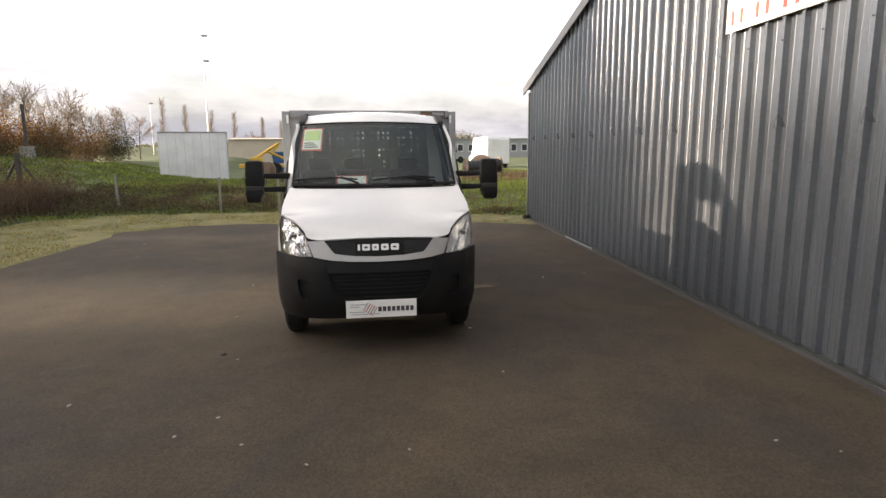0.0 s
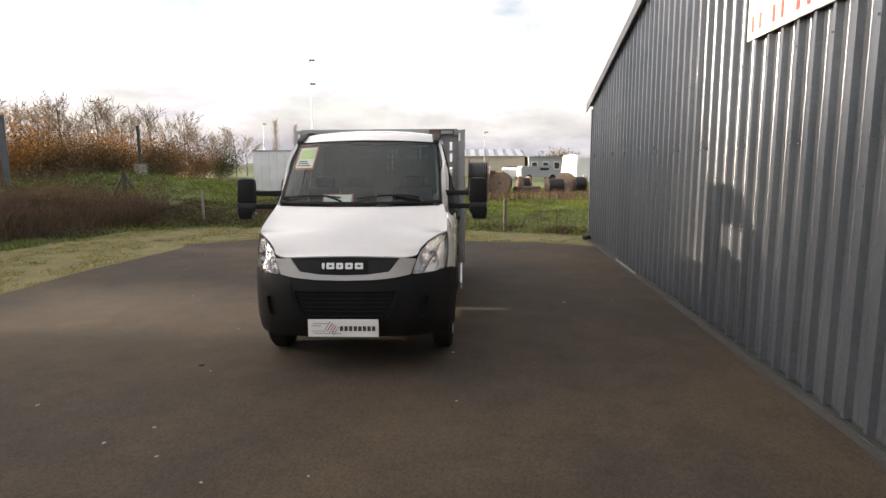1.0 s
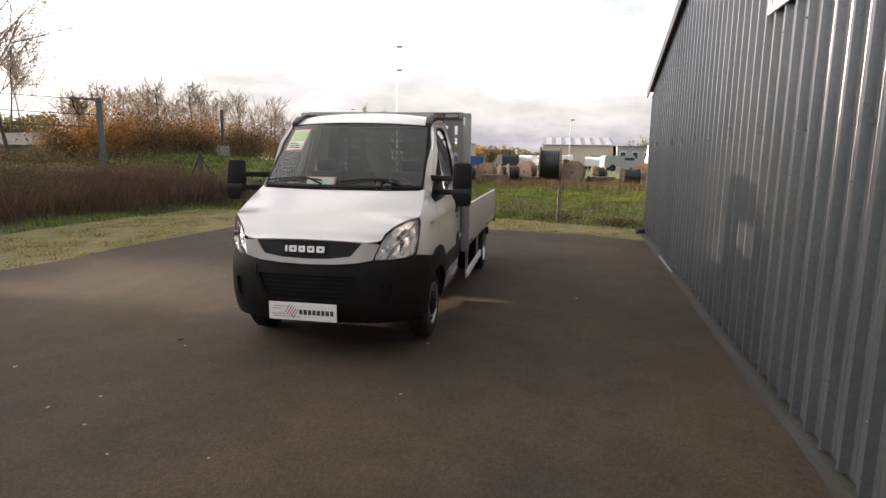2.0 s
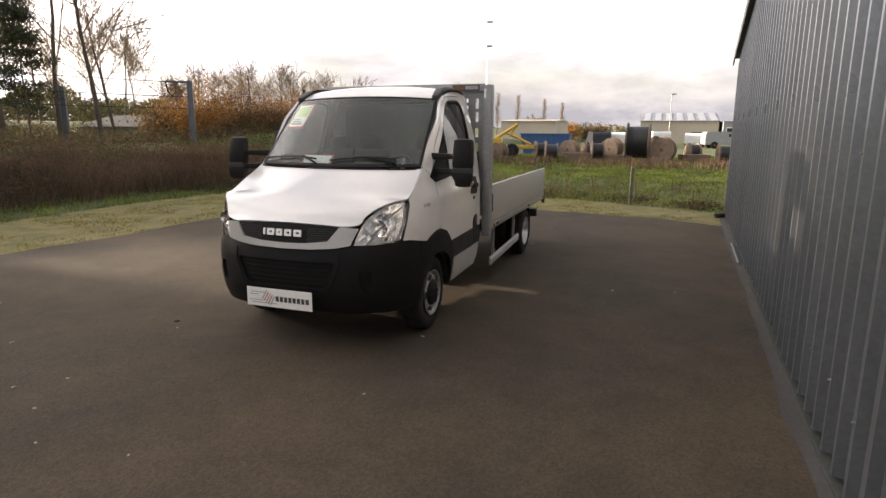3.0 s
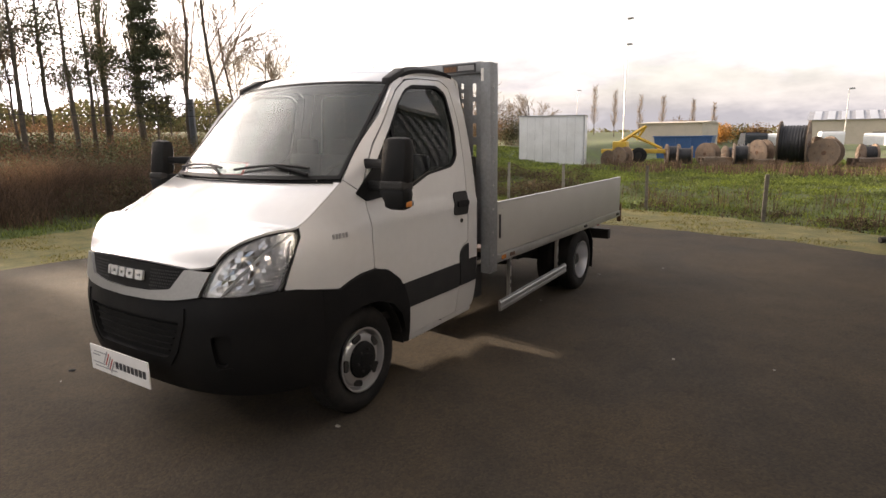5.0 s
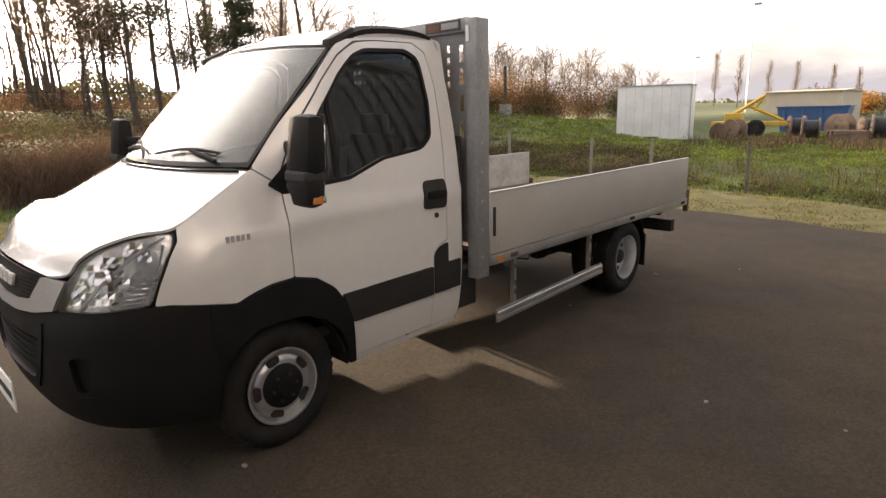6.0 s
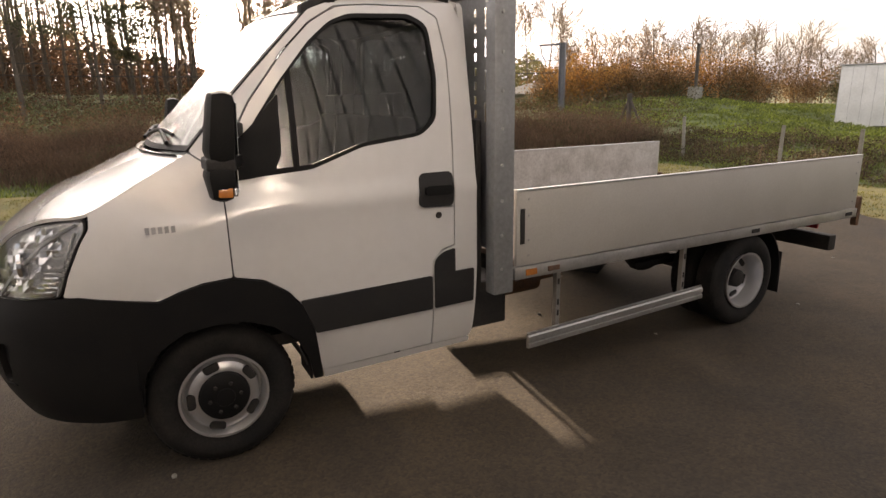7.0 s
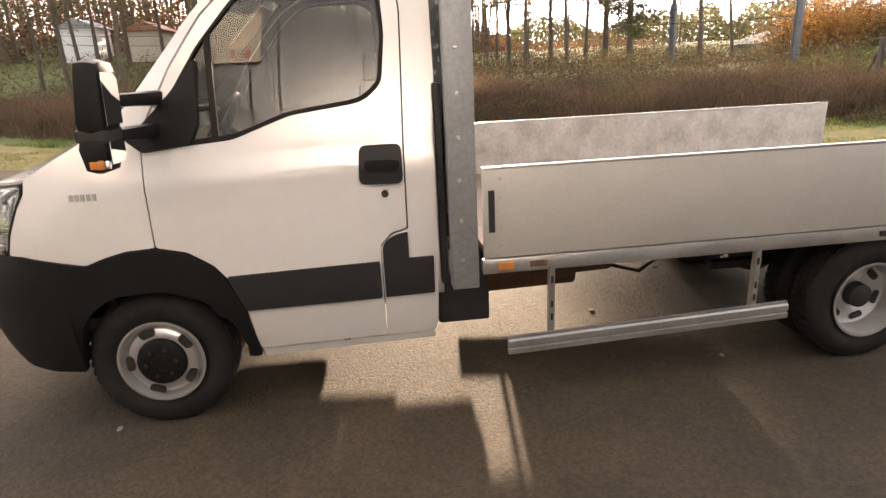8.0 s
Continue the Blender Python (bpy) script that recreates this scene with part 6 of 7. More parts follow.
def wheel_parts(root, x, y, sgn, dual):
    """A tyre on a pressed steel rim; dual: the rear pair with a deep dish."""
    hub = 0.345
    out = 1 if sgn > 0 else -1
    w = 0.195
    r = 0.347
    prof = [(-w / 2 + 0.03, 0.196), (-w / 2, 0.24), (-w / 2 - 0.004, 0.29), (-w / 2 + 0.012, 0.328), (-w / 2 + 0.035, r - 0.003), (0.0, r), (w / 2 - 0.035, r - 0.003), (w / 2 - 0.012, 0.328), (w / 2 + 0.004, 0.29), (w / 2, 0.24), (w / 2 - 0.03, 0.196)]
    wheel = new("wheel")
    wheel.parent = root
    wheel.matrix_basis = pose(x, y, hub)
    for k, dx in enumerate((0.0, -0.235 * out) if dual else (0.0,)):
        tyre = part("tyre", lathe([(a + dx, b) for a, b in prof], "x", 48, (0, 0, 0), False), M_RUBBER, wheel, "black road tyre", True)
        tread = bmesh.new()
        for g in (-0.045, 0.0, 0.045):
            for i in range(48):
                a0 = 2 * math.pi * (i + 0.5 * (g == 0)) / 48
                box(tread, dx + g - 0.017, dx + g + 0.017, -0.016, 0.016, r - 0.006, r + 0.003, 0, Matrix.Rotation(a0, 4, "X"))
        part("tread", tread, M_RUBBER, wheel)
    f = w / 2 * out
    face = Matrix.Diagonal((1.0, 0.935, 0.935, 1.0))
    if not dual:
        rim = [(f - 0.002 * out, 0.218), (f + 0.006 * out, 0.226), (f + 0.006 * out, 0.214), (f - 0.020 * out, 0.208), (f - 0.048 * out, 0.200), (f - 0.046 * out, 0.190), (f - 0.018 * out, 0.178), (f - 0.006 * out, 0.158), (f - 0.008 * out, 0.120), (f - 0.012 * out, 0.02)]
        ring_r, ring_x = 0.163, f - 0.0075 * out
    else:
        rim = [(f - 0.002 * out, 0.222), (f + 0.004 * out, 0.228), (f + 0.002 * out, 0.212), (f - 0.05 * out, 0.200), (f - 0.105 * out, 0.188), (f - 0.118 * out, 0.160), (f - 0.112 * out, 0.120), (f - 0.112 * out, 0.02)]
        ring_r, ring_x = 0.150, f - 0.1145 * out
    rim_ob = part("rim", lathe(rim, "x", 48), M_RIM, wheel, "silver painted steel rim", True)
    rim_ob.matrix_basis = face
    for i in range(6 if dual else 5):
        a = 2 * math.pi * (i + 0.25) / (6 if dual else 5)
        bm = bmesh.new()
        slot = rounded([(-0.038, -0.021), (0.038, -0.021), (0.044, 0.021), (-0.044, 0.021)], 0.018, 4)
        ends = [[bm.verts.new((dx, p[0], p[1])) for p in slot] for dx in (-0.005, 0.005)]
        bm.faces.new(ends[0][::-1])
        bm.faces.new(ends[1])
        for q in range(len(slot)):
            bm.faces.new((ends[0][q - 1], ends[0][q], ends[1][q], ends[1][q - 1]))
        o = part("rim_slot", bm, M_BLACK, wheel, "dark oval rim slot")
        o.matrix_basis = face @ Matrix.Translation((ring_x, 0, 0)) @ Matrix.Rotation(a, 4, "X") @ Matrix.Translation((0, 0, ring_r))
    if not dual:
        cap = part("hub_cap", lathe([(f - 0.010 * out, 0.130), (f + 0.010 * out, 0.124), (f + 0.020 * out, 0.098), (f + 0.020 * out, 0.050), (f + 0.026 * out, 0.046), (f + 0.026 * out, 0.001)], "x", 36), M_PLASTIC, wheel, "dull black hub cap", True)
    else:
        cap = part("hub", lathe([(f - 0.112 * out, 0.075), (f - 0.06 * out, 0.070), (f - 0.05 * out, 0.055), (f - 0.05 * out, 0.001)], "x", 24), M_BLACK, wheel, "", True)
    cap.matrix_basis = face
    for i in range(6):
        a = 2 * math.pi * (i + 0.1) / 6
        bm = bmesh.new()
        tube(bm, (0, 0, 0), (0.014 * out, 0, 0), 0.011, 0.009, 6)
        o = part("wheel_nut", bm, M_BLACK if not dual else M_RIM, wheel)
        o.matrix_basis = face @ Matrix.Translation((f + 0.018 * out if not dual else f - 0.112 * out, 0.078 * math.cos(a) if not dual else 0.098 * math.cos(a), 0.078 * math.sin(a) if not dual else 0.098 * math.sin(a)))


def perforated(xs, zs, is_hole, y, thick):
    """A flat sheet on a grid of lines with square holes left open, with real edges."""
    bm = bmesh.new()
    vs = {}

    def vert(i, j, k):
        if (i, j, k) not in vs:
            vs[i, j, k] = bm.verts.new((xs[i], y + (thick if k else 0), zs[j]))
        return vs[i, j, k]
    solid_cell = lambda i, j: 0 <= i < len(xs) - 1 and 0 <= j < len(zs) - 1 and not is_hole((xs[i] + xs[i + 1]) / 2, (zs[j] + zs[j + 1]) / 2)
    for i in range(len(xs) - 1):
        for j in range(len(zs) - 1):
            if not solid_cell(i, j):
                continue
            bm.faces.new((vert(i, j, 0), vert(i + 1, j, 0), vert(i + 1, j + 1, 0), vert(i, j + 1, 0)))
            bm.faces.new((vert(i, j + 1, 1), vert(i + 1, j + 1, 1), vert(i + 1, j, 1), vert(i, j, 1)))
            for di, dj, a, b in ((-1, 0, (i, j + 1), (i, j)), (1, 0, (i + 1, j), (i + 1, j + 1)), (0, -1, (i, j), (i + 1, j)), (0, 1, (i + 1, j + 1), (i, j + 1))):
                if not solid_cell(i + di, j + dj):
                    bm.faces.new((vert(*b, 0), vert(*a, 0), vert(*a, 1), vert(*b, 1)))
    return bm


def build_headboard(truck):
    board = truck
    for sgn in (1, -1):
        post = part("corner_post", solid(sgn * 1.05 - 0.045, sgn * 1.05 + 0.045, 2.485, 2.615, 0.635, 2.300, 0.008), M_GALV, board, "", True)
        for z in np.arange(0.78, 2.25, 0.19):
            bolt = bmesh.new()
            tube(bolt, (sgn * 1.095, 2.535, z), (sgn * 1.102, 2.535, z), 0.011, 0.008, 6)
            part("bolt", bolt, M_ALU, post)
        part("end_slot", solid(sgn * 1.025 - 0.012, sgn * 1.025 + 0.012, 2.479, 2.484, 2.16, 2.255), M_PAPER, post, "pale slot in the post head")
    part("top_rail", solid(-1.004, 1.004, 2.50, 2.60, 2.225, 2.312, 0.010), M_GALV, board, "", True)
    holes = []
    for sgn in (1, -1):
        for z in (1.62, 1.79, 1.96, 2.10):
            holes.append((sgn * 0.915, z, 0.017, 0.052))
        for z in np.arange(1.46, 2.14, 0.075):
            holes.append((sgn * 0.80, z, 0.012, 0.022))
        for x in (0.10, 0.16, 0.22, 0.36, 0.42, 0.52, 0.60):
            for z in np.arange(1.62, 2.14, 0.07):
                if (int(z * 100) + int(x * 50)) % 3 != 0 or x in (0.16, 0.52):
                    holes.append((sgn * x, z, 0.011, 0.015))
    xs = sorted({-1.005, 1.005} | {round(h[0] + d * h[2], 4) for h in holes for d in (-1, 1)})
    zs = sorted({0.86, 2.224} | {round(h[1] + d * h[3], 4) for h in holes for d in (-1, 1)})
    is_hole = lambda x, z: any(abs(x - h[0]) < h[2] and abs(z - h[1]) < h[3] for h in holes)
    part("punched_sheet", perforated(xs, zs, is_hole, 2.545, 0.003), M_GALV, board)
    plaque = part("maker_plaque", solid(0.64, 0.955, 2.492, 2.499, 2.235, 2.300, 0.002), M_INK, board, "dark maker plaque")
    part("plaque_bar", solid(0.79, 0.94, 2.489, 2.4915, 2.250, 2.288), M_GREYINK, plaque)
    part("plaque_mark", solid(0.655, 0.775, 2.489, 2.4915, 2.245, 2.285), M_RUSTY, plaque)
    part("cab_back_guard", solid(-0.88, 0.88, 2.468, 2.480, 0.42, 1.45, 0.003), M_BLACK, board, "black panel between cab and bed")
    # unseen far-side boxes, added to cut sun passing between cab and tank
    part("tool_locker", solid(-0.90, -0.48, 2.36, 2.80, 0.345, 0.69, 0.015), M_BLACK, board, "black box added under the bed to limit the sunlit patch")
    part("locker_bracket", solid(-0.94, -0.56, 2.802, 3.015, 0.47, 0.69, 0.006), M_BLACK, board)
    for sgn in (1, -1):
        part("air_baffle", solid(sgn * 0.93 - 0.035, sgn * 0.93 + 0.035, 2.446, 2.483, 0.62, 1.585, 0.012), M_BLACK, board, "black ribbed panel behind the cab", True)


def build_bed(truck):
    bed = truck
    y0, y1 = 2.645, 6.10
    for k in range(9):
        yy = 2.66 + 0.382 * k
        part("floor_plank", solid(-1.03, 1.03, yy, yy + 0.378, 0.768, 0.802, 0.003), M_PLY, bed)
    for sgn in (1, -1):
        rail = part("side_rail", solid(sgn * 1.063 - 0.022, sgn * 1.063 + 0.022, y0 - 0.01, y1 + 0.03, 0.695, 0.768, 0.006), M_ALU, bed, "aluminium edge rail", True)
        board = bmesh.new()
        box(board, sgn * 1.066 - 0.014, sgn * 1.066 + 0.014, y0, y1, 0.774, 1.196, 0.004)
        side_board = part("side_board", board, M_PANEL, bed, "pale aluminium side board", True)
        inner = part("board_lining", solid(sgn * 1.050 - 0.0015, sgn * 1.050 + 0.0005, y0 + 0.02, y1 - 0.02, 0.81, 1.19), M_PANEL_IN, side_board, "scratched inner face")
        part("top_edge", solid(sgn * 1.066 - 0.017, sgn * 1.066 + 0.017, y0, y1, 1.197, 1.207, 0.003), M_ALU, side_board, "bright aluminium top edge")
        part("latch_slot", solid(sgn * 1.082 - 0.002, sgn * 1.082 + 0.002, y0 + 0.025, y0 + 0.055, 0.90, 1.10), M_BLACK, side_board, "dark latch slot")
        for z in (0.83, 0.92, 1.06, 1.15):
            for yy in (y0 + 0.085, y1 - 0.06):
                rivet = bmesh.new()
                tube(rivet, (sgn * 1.080, yy, z), (sgn * 1.085, yy, z), 0.008, 0.006, 6)
                part("rivet", rivet, M_ALU, side_board)
        part("side_marker", solid(sgn * 1.088 - 0.004, sgn * 1.088 + 0.004, 2.71, 2.79, 0.713, 0.750, 0.003), M_AMBER, rail, "amber side marker")
        for yy in (2.87, 4.75, 5.96):
            part("hinge_block", solid(sgn * 1.089 - 0.005, sgn * 1.089 + 0.005, yy, yy + 0.085, 0.718, 0.747, 0.003), M_RUSTY if yy < 3 else M_BLACK, rail)
        part("corner_bracket", solid(sgn * 1.063 - 0.025, sgn * 1.063 + 0.025, y1 + 0.032, y1 + 0.075, 0.62, 0.86, 0.006), M_RUSTY, bed, "rusty rear corner bracket", True)
        # side guard
        guard = bmesh.new()
        prof = [(0.0, 0.0), (0.026, 0.004), (0.026, 0.030), (0.018, 0.034), (0.018, 0.044), (0.026, 0.048), (0.026, 0.074), (0.014, 0.082), (0.014, 0.092), (0.0, 0.096)]
        rings = []
        for yy, zz in ((2.765, 0.240), (4.31, 0.292)):
            rings.append([guard.verts.new((sgn * (1.03 + px), yy, zz + pz)) for px, pz in prof])
        for i in range(len(prof)):
            j = (i + 1) % len(prof)
            guard.faces.new((rings[0][i], rings[0][j], rings[1][j], rings[1][i]))
        guard.faces.new(rings[0])
        guard.faces.new(rings[1])
        bmesh.ops.recalc_face_normals(guard, faces=guard.faces)
        g = part("side_guard", guard, M_ALU, bed, "ribbed aluminium side guard rail")
        for yy in (3.0, 4.12):
            leg = part("guard_leg", solid(sgn * 1.012 - 0.017, sgn * 1.012 + 0.017, yy - 0.016, yy + 0.016, 0.30, 0.70, 0.003), M_ALU, bed, "slotted aluminium upright")
            for z in (0.42, 0.49, 0.62):
                part("leg_slot", solid(sgn * 1.030 - 0.002, sgn * 1.030 + 0.002, yy - 0.006, yy + 0.006, z - 0.018, z + 0.018), M_BLACK, leg)
    for k in range(7):
        yy = 2.75 + 0.53 * k
        part("cross_bearer", solid(-1.02, 1.02, yy, yy + 0.06, 0.70, 0.767, 0.004), M_BLACK, bed)
    part("rear_sill", solid(-1.02, 1.02, y1 - 0.005, y1 + 0.03, 0.70, 0.80, 0.005), M_ALU, bed)


def build_chassis(truck):
    frame = truck
    for sgn in (1, -1):
        part("frame_rail", solid(sgn * 0.39 - 0.035, sgn * 0.39 + 0.035, 0.5, 6.03, 0.52, 0.695, 0.008), M_BLACK, frame)
        part("leaf_spring", solid(sgn * 0.50 - 0.035, sgn * 0.50 + 0.035, 4.17, 5.42, 0.40, 0.45, 0.01), M_BLACK, frame)
        flap = skin([(sgn * 0.69, radians(-12)), (sgn * 1.03, radians(-12)), (sgn * 1.03, radians(128)), (sgn * 0.69, radians(128))], lambda x, a: Vector((x, 4.80 + 0.43 * math.cos(a), 0.345 + 0.42 * math.sin(a))), 0.010, 0.12)
        part("rear_mudguard", flap, M_PLASTIC, frame, "black plastic rear mudguard", True)
        part("mud_flap", solid(sgn * 0.86 - 0.16, sgn * 0.86 + 0.16, 5.255, 5.267, 0.17, 0.50, 0.003), M_RUBBER, frame, "black rubber mud flap")
        part("front_mud_flap", solid(sgn * 0.86 - 0.10, sgn * 0.86 + 0.10, 1.445, 1.458, 0.33, 0.56, 0.004), M_RUBBER, frame, "black rubber mud flap")
        liner = skin([(sgn * 0.60, radians(10)), (sgn * 0.96, radians(10)), (sgn * 0.96, radians(172)), (sgn * 0.60, radians(172))], lambda x, a: Vector((x, 1.02 + 0.415 * math.cos(a), 0.345 + 0.385 * math.sin(a))), 0.008, 0.12)
        part("wheel_liner", liner, M_BLACK, frame, "", True)
    for y in (1.02, 4.80):
        bm = bmesh.new()
        tube(bm, (-0.85, y, 0.345), (0.85, y, 0.345), 0.055, None, 12)
        if y > 2:
            bmesh.ops.create_uvsphere(bm, u_segments=16, v_segments=10, radius=0.17, matrix=Matrix.Translation((0, y, 0.345)))
        part("axle", bm, M_BLACK, frame, "", True)
    # tank lengthened to stop sun streaks reaching the ground under the bed
    part("fuel_tank", solid(-0.92, -0.50, 3.02, 4.12, 0.27, 0.68, 0.04), M_BLACK, frame, "black fuel tank", True)
    part("battery_box", solid(0.50, 0.90, 2.425, 2.70, 0.38, 0.66, 0.02), M_BLACK, frame, "black battery box")
    # unseen block added under the cab to shorten the sunlit patch
    part("air_reservoir", solid(-0.90, -0.56, 1.38, 1.94, 0.225, 0.60, 0.05), M_BLACK, frame, "", True)
    part("gearbox", solid(-0.22, 0.22, 1.3, 2.2, 0.32, 0.66, 0.06), M_BLACK, frame, "", True)
    shaft = bmesh.new()
    tube(shaft, (0, 2.2, 0.48), (0, 4.67, 0.36), 0.045, None, 10)
    part("prop_shaft", shaft, M_BLACK, frame, "", True)
    ex = bmesh.new()
    pipe(ex, [(0.24, 1.6, 0.36), (0.26, 2.4, 0.36), (0.30, 3.0, 0.40), (0.30, 3.6, 0.42)], 0.035, 10)
    tube(ex, (0.28, 2.75, 0.40), (0.30, 3.35, 0.42), 0.10, None, 16)
    part("exhaust", ex, M_RUSTY, frame, "rusty exhaust with silencer", True)
    hose = bmesh.new()
    pipe(hose, [(0.62, 3.35, 0.62), (0.66, 3.45, 0.54), (0.70, 3.62, 0.50), (0.66, 3.78, 0.58), (0.6, 3.85, 0.66)], 0.010, 6)
    part("brake_hose", hose, M_RUBBER, frame, "", True)
    part("underrun_bar", solid(-0.98, 0.98, 5.98, 6.08, 0.40, 0.53, 0.012), M_BLACK, frame, "black rear underrun bar", True)
    for sgn in (1, -1):
        part("bar_bracket", solid(sgn * 0.39 - 0.03, sgn * 0.39 + 0.03, 5.94, 6.02, 0.45, 0.62, 0.005), M_BLACK, frame)
        part("tail_lamp", solid(sgn * 0.70 - 0.13, sgn * 0.70 + 0.13, 6.032, 6.062, 0.56, 0.66, 0.008), M_REDLENS, frame, "red tail lamp")


def build_truck():
    truck = thing("flatbed_truck", "white single-cab flatbed truck with black bumper and aluminium bed", "truck")
    truck.matrix_basis = truck.matrix_basis @ Matrix.Diagonal((1.0, 1.0, 1.027, 1.0))
    build_nose(truck)
    build_sides(truck)
    build_cabin(truck)
    build_headboard(truck)
    build_bed(truck)
    build_chassis(truck)
    for sgn in (1, -1):
        wheel_parts(truck, sgn * 0.855, 1.02, sgn, False)
        wheel_parts(truck, sgn * 0.945, 4.80, sgn, True)


build_truck()


# ---- fence, masts and the storage yard ----
def build_fence():
    for x, y, lean in ((-7.6, 14.3, 2.0), (-4.4, 13.6, -1.0), (-2.6, 13.3, 0.5), (-0.3, 12.9, 1.0), (2.3, 12.1, -1.5)):
        bm = bmesh.new()
        box(bm, -0.038, 0.038, -0.038, 0.038, -0.2, 1.10 if x < 2 else 1.0, 0.010)
        for v in bm.verts:
            if v.co.z > 1.0:
                v.co.x *= 0.85
                v.co.y *= 0.85
        post = part("fence_post", bm, M_POST if x < -1 else M_GREYPOST)
        post.matrix_basis = pose(x, y, ground_z(x, y), lean, -lean * 0.6, 12)
        tagged(post, "weathered concrete fence post in the bank" if x < -1 else "weathered wooden fence post in the bank", "post", "old fence posts")
    # braced corner post
    brace = thing("braced_post", "dark wooden fence post with two slanting stays", "post", (-11.0, 15.6, ground_z(-11.0, 15.6)))
    part("upright", solid(-0.06, 0.06, -0.06, 0.06, -0.2, 1.35, 0.012), M_WOODPOST, brace)
    for sx in (-1, 1):
        bm = bmesh.new()
        tube(bm, (sx * 0.72, 0.1, -0.05), (sx * 0.05, 0.0, 1.12), 0.042, 0.036, 8)
        part("stay", bm, M_WOODPOST, brace)
    # dark pole in a concrete block on the mound
    z = ground_z(-14.2, 22.6)
    pole = thing("marker_pole", "dark post set in a pale concrete block", "post", (-14.2, 22.6, z))
    part("block", solid(-0.22, 0.22, -0.22, 0.22, -0.15, 0.48, 0.03), M_CONCRETE, pole)
    part("pole", solid(-0.055, 0.055, -0.055, 0.055, 0.48, 2.25, 0.01), M_WOODPOST, pole)


def gantry(place, height, arm):
    """A steel H-section line mast with a bracket arm."""
    mast = thing("line_mast", "grey steel line mast with a bracket arm", "mast", place, 35, "line masts")
    bm = bmesh.new()
    box(bm, -0.12, -0.10, -0.11, 0.11, -0.3, height)
    box(bm, 0.10, 0.12, -0.11, 0.11, -0.3, height)
    box(bm, -0.10, 0.10, -0.012, 0.012, -0.3, height)
    part("column", bm, M_TRIMSTEEL, mast)
    if arm:
        bm = bmesh.new()
        box(bm, -1.0, 0.12, -0.05, 0.05, height - 0.10, height - 0.02)
        part("bracket", bm, M_TRIMSTEEL, mast)
        bm = bmesh.new()
        pipe(bm, [(-0.95, 0, height - 0.1), (-0.9, 0, height - 0.45), (-0.7, 0, height - 0.75)], 0.025, 6)
        part("insulator", bm, M_PLASTIC, mast)


def lamp_mast(place, height, r, heads, label):
    mast = thing("light_mast", label, "light mast", place, 0, "light masts")
    bm = bmesh.new()
    tube(bm, (0, 0, -0.3), (0, 0, height), r * 0.55, r * 0.3, 10)
    part("pole", bm, M_ALU, mast, "", True)
    for z in heads:
        bm = bmesh.new()
        box(bm, -r * 0.4, r * 4.5, -r * 1.5, r * 1.5, height * z - r * 0.7, height * z + r * 0.7, r * 0.4)
        part("lamp_head", bm, M_GREYINK, mast)


def build_masts():
    gantry((-16.6, 17.3, ground_z(-16.6, 17.3)), 3.95 - ground_z(-16.6, 17.3), True)
    gantry((-21.9, 15.4, ground_z(-21.9, 15.4)), 3.7 - ground_z(-21.9, 15.4), False)
    lamp_mast((-17.9, 70, 0), 15.0, 0.14, (1.0, 0.81), "tall pale light mast with two lamp heads")
    lamp_mast((4.2, 80, 0), 6.6, 0.12, (1.0,), "distant pale light mast")
    lamp_mast((-25.2, 36.6, ground_z(-25.2, 36.6)), 5.4, 0.07, (1.0,), "slim street lamp among the trees")
    lamp_mast((-27.5, 80, 0), 8.0, 0.10, (1.0,), "distant slim light mast")
    for k, z in enumerate((2.75, 3.25, 3.85)):
        wire = bmesh.new()
        a, b = Vector((-16.7, 17.2, z)), Vector((-46.0, -34.0, z + 3.0))
        pipe(wire, [a.lerp(b, w / 14) - Vector((0, 0, 0.9 * math.sin(math.pi * w / 14))) for w in range(15)], 0.014, 4)
        tagged(part("overhead_wire", wire, M_CABLE), "thin dark overhead line wire", "wire", "overhead wires")


def build_trailer():
    t = thing("box_trailer", "white box trailer with stained lower edge on the grass", "trailer", (-8.35, 26.2, ground_z(-8.35, 26.2) + 0.02), 14)
    t.matrix_basis = t.matrix_basis @ Matrix.Scale(0.8, 4)
    h = (2.74 - ground_z(-8.35, 26.2)) / 0.8
    part("body", solid(-1.95, 1.95, -1.0, 1.0, 0.50, h - 0.06, 0.03), M_TRAILER, t, "", True)
    part("roof_lip", solid(-2.0, 2.0, -1.05, 1.05, h - 0.055, h, 0.015), M_GREYINK, t)
    for k in range(9):
        part("panel_joint", solid(-1.93 + 0.48 * k, -1.92 + 0.48 * k, -1.006, -1.001, 0.54, h - 0.10), M_GREYINK, t)
    part("rear_post", solid(1.951, 1.99, -0.98, -0.90, 0.52, h - 0.08, 0.005), M_GREYINK, t)
    part("lower_edge", solid(-1.96, 1.96, -1.02, 1.02, 0.44, 0.498, 0.008), M_ALU, t)
    part("drawbar", solid(1.9, 3.3, -0.05, 0.05, 0.40, 0.47, 0.01), M_BLACK, t)
    for y in (-0.86, 0.86):
        w = part("wheel", lathe([(-0.09, 0.14), (-0.09, 0.25), (-0.06, 0.29), (0.06, 0.29), (0.09, 0.25), (0.09, 0.14)], "y", 24, (0, y * 1.12, 0.27), False), M_RUBBER, t, "", True)
        part("disc", lathe([(-0.05, 0.15), (-0.06, 0.10), (-0.06, 0.01)], "y", 18, (0, y * 1.12, 0.27)), M_RIM, w, "", True)
    part("wheel_box", solid(-0.38, 0.38, -1.012, -0.75, 0.42, 0.66, 0.04), M_BLACK, t)


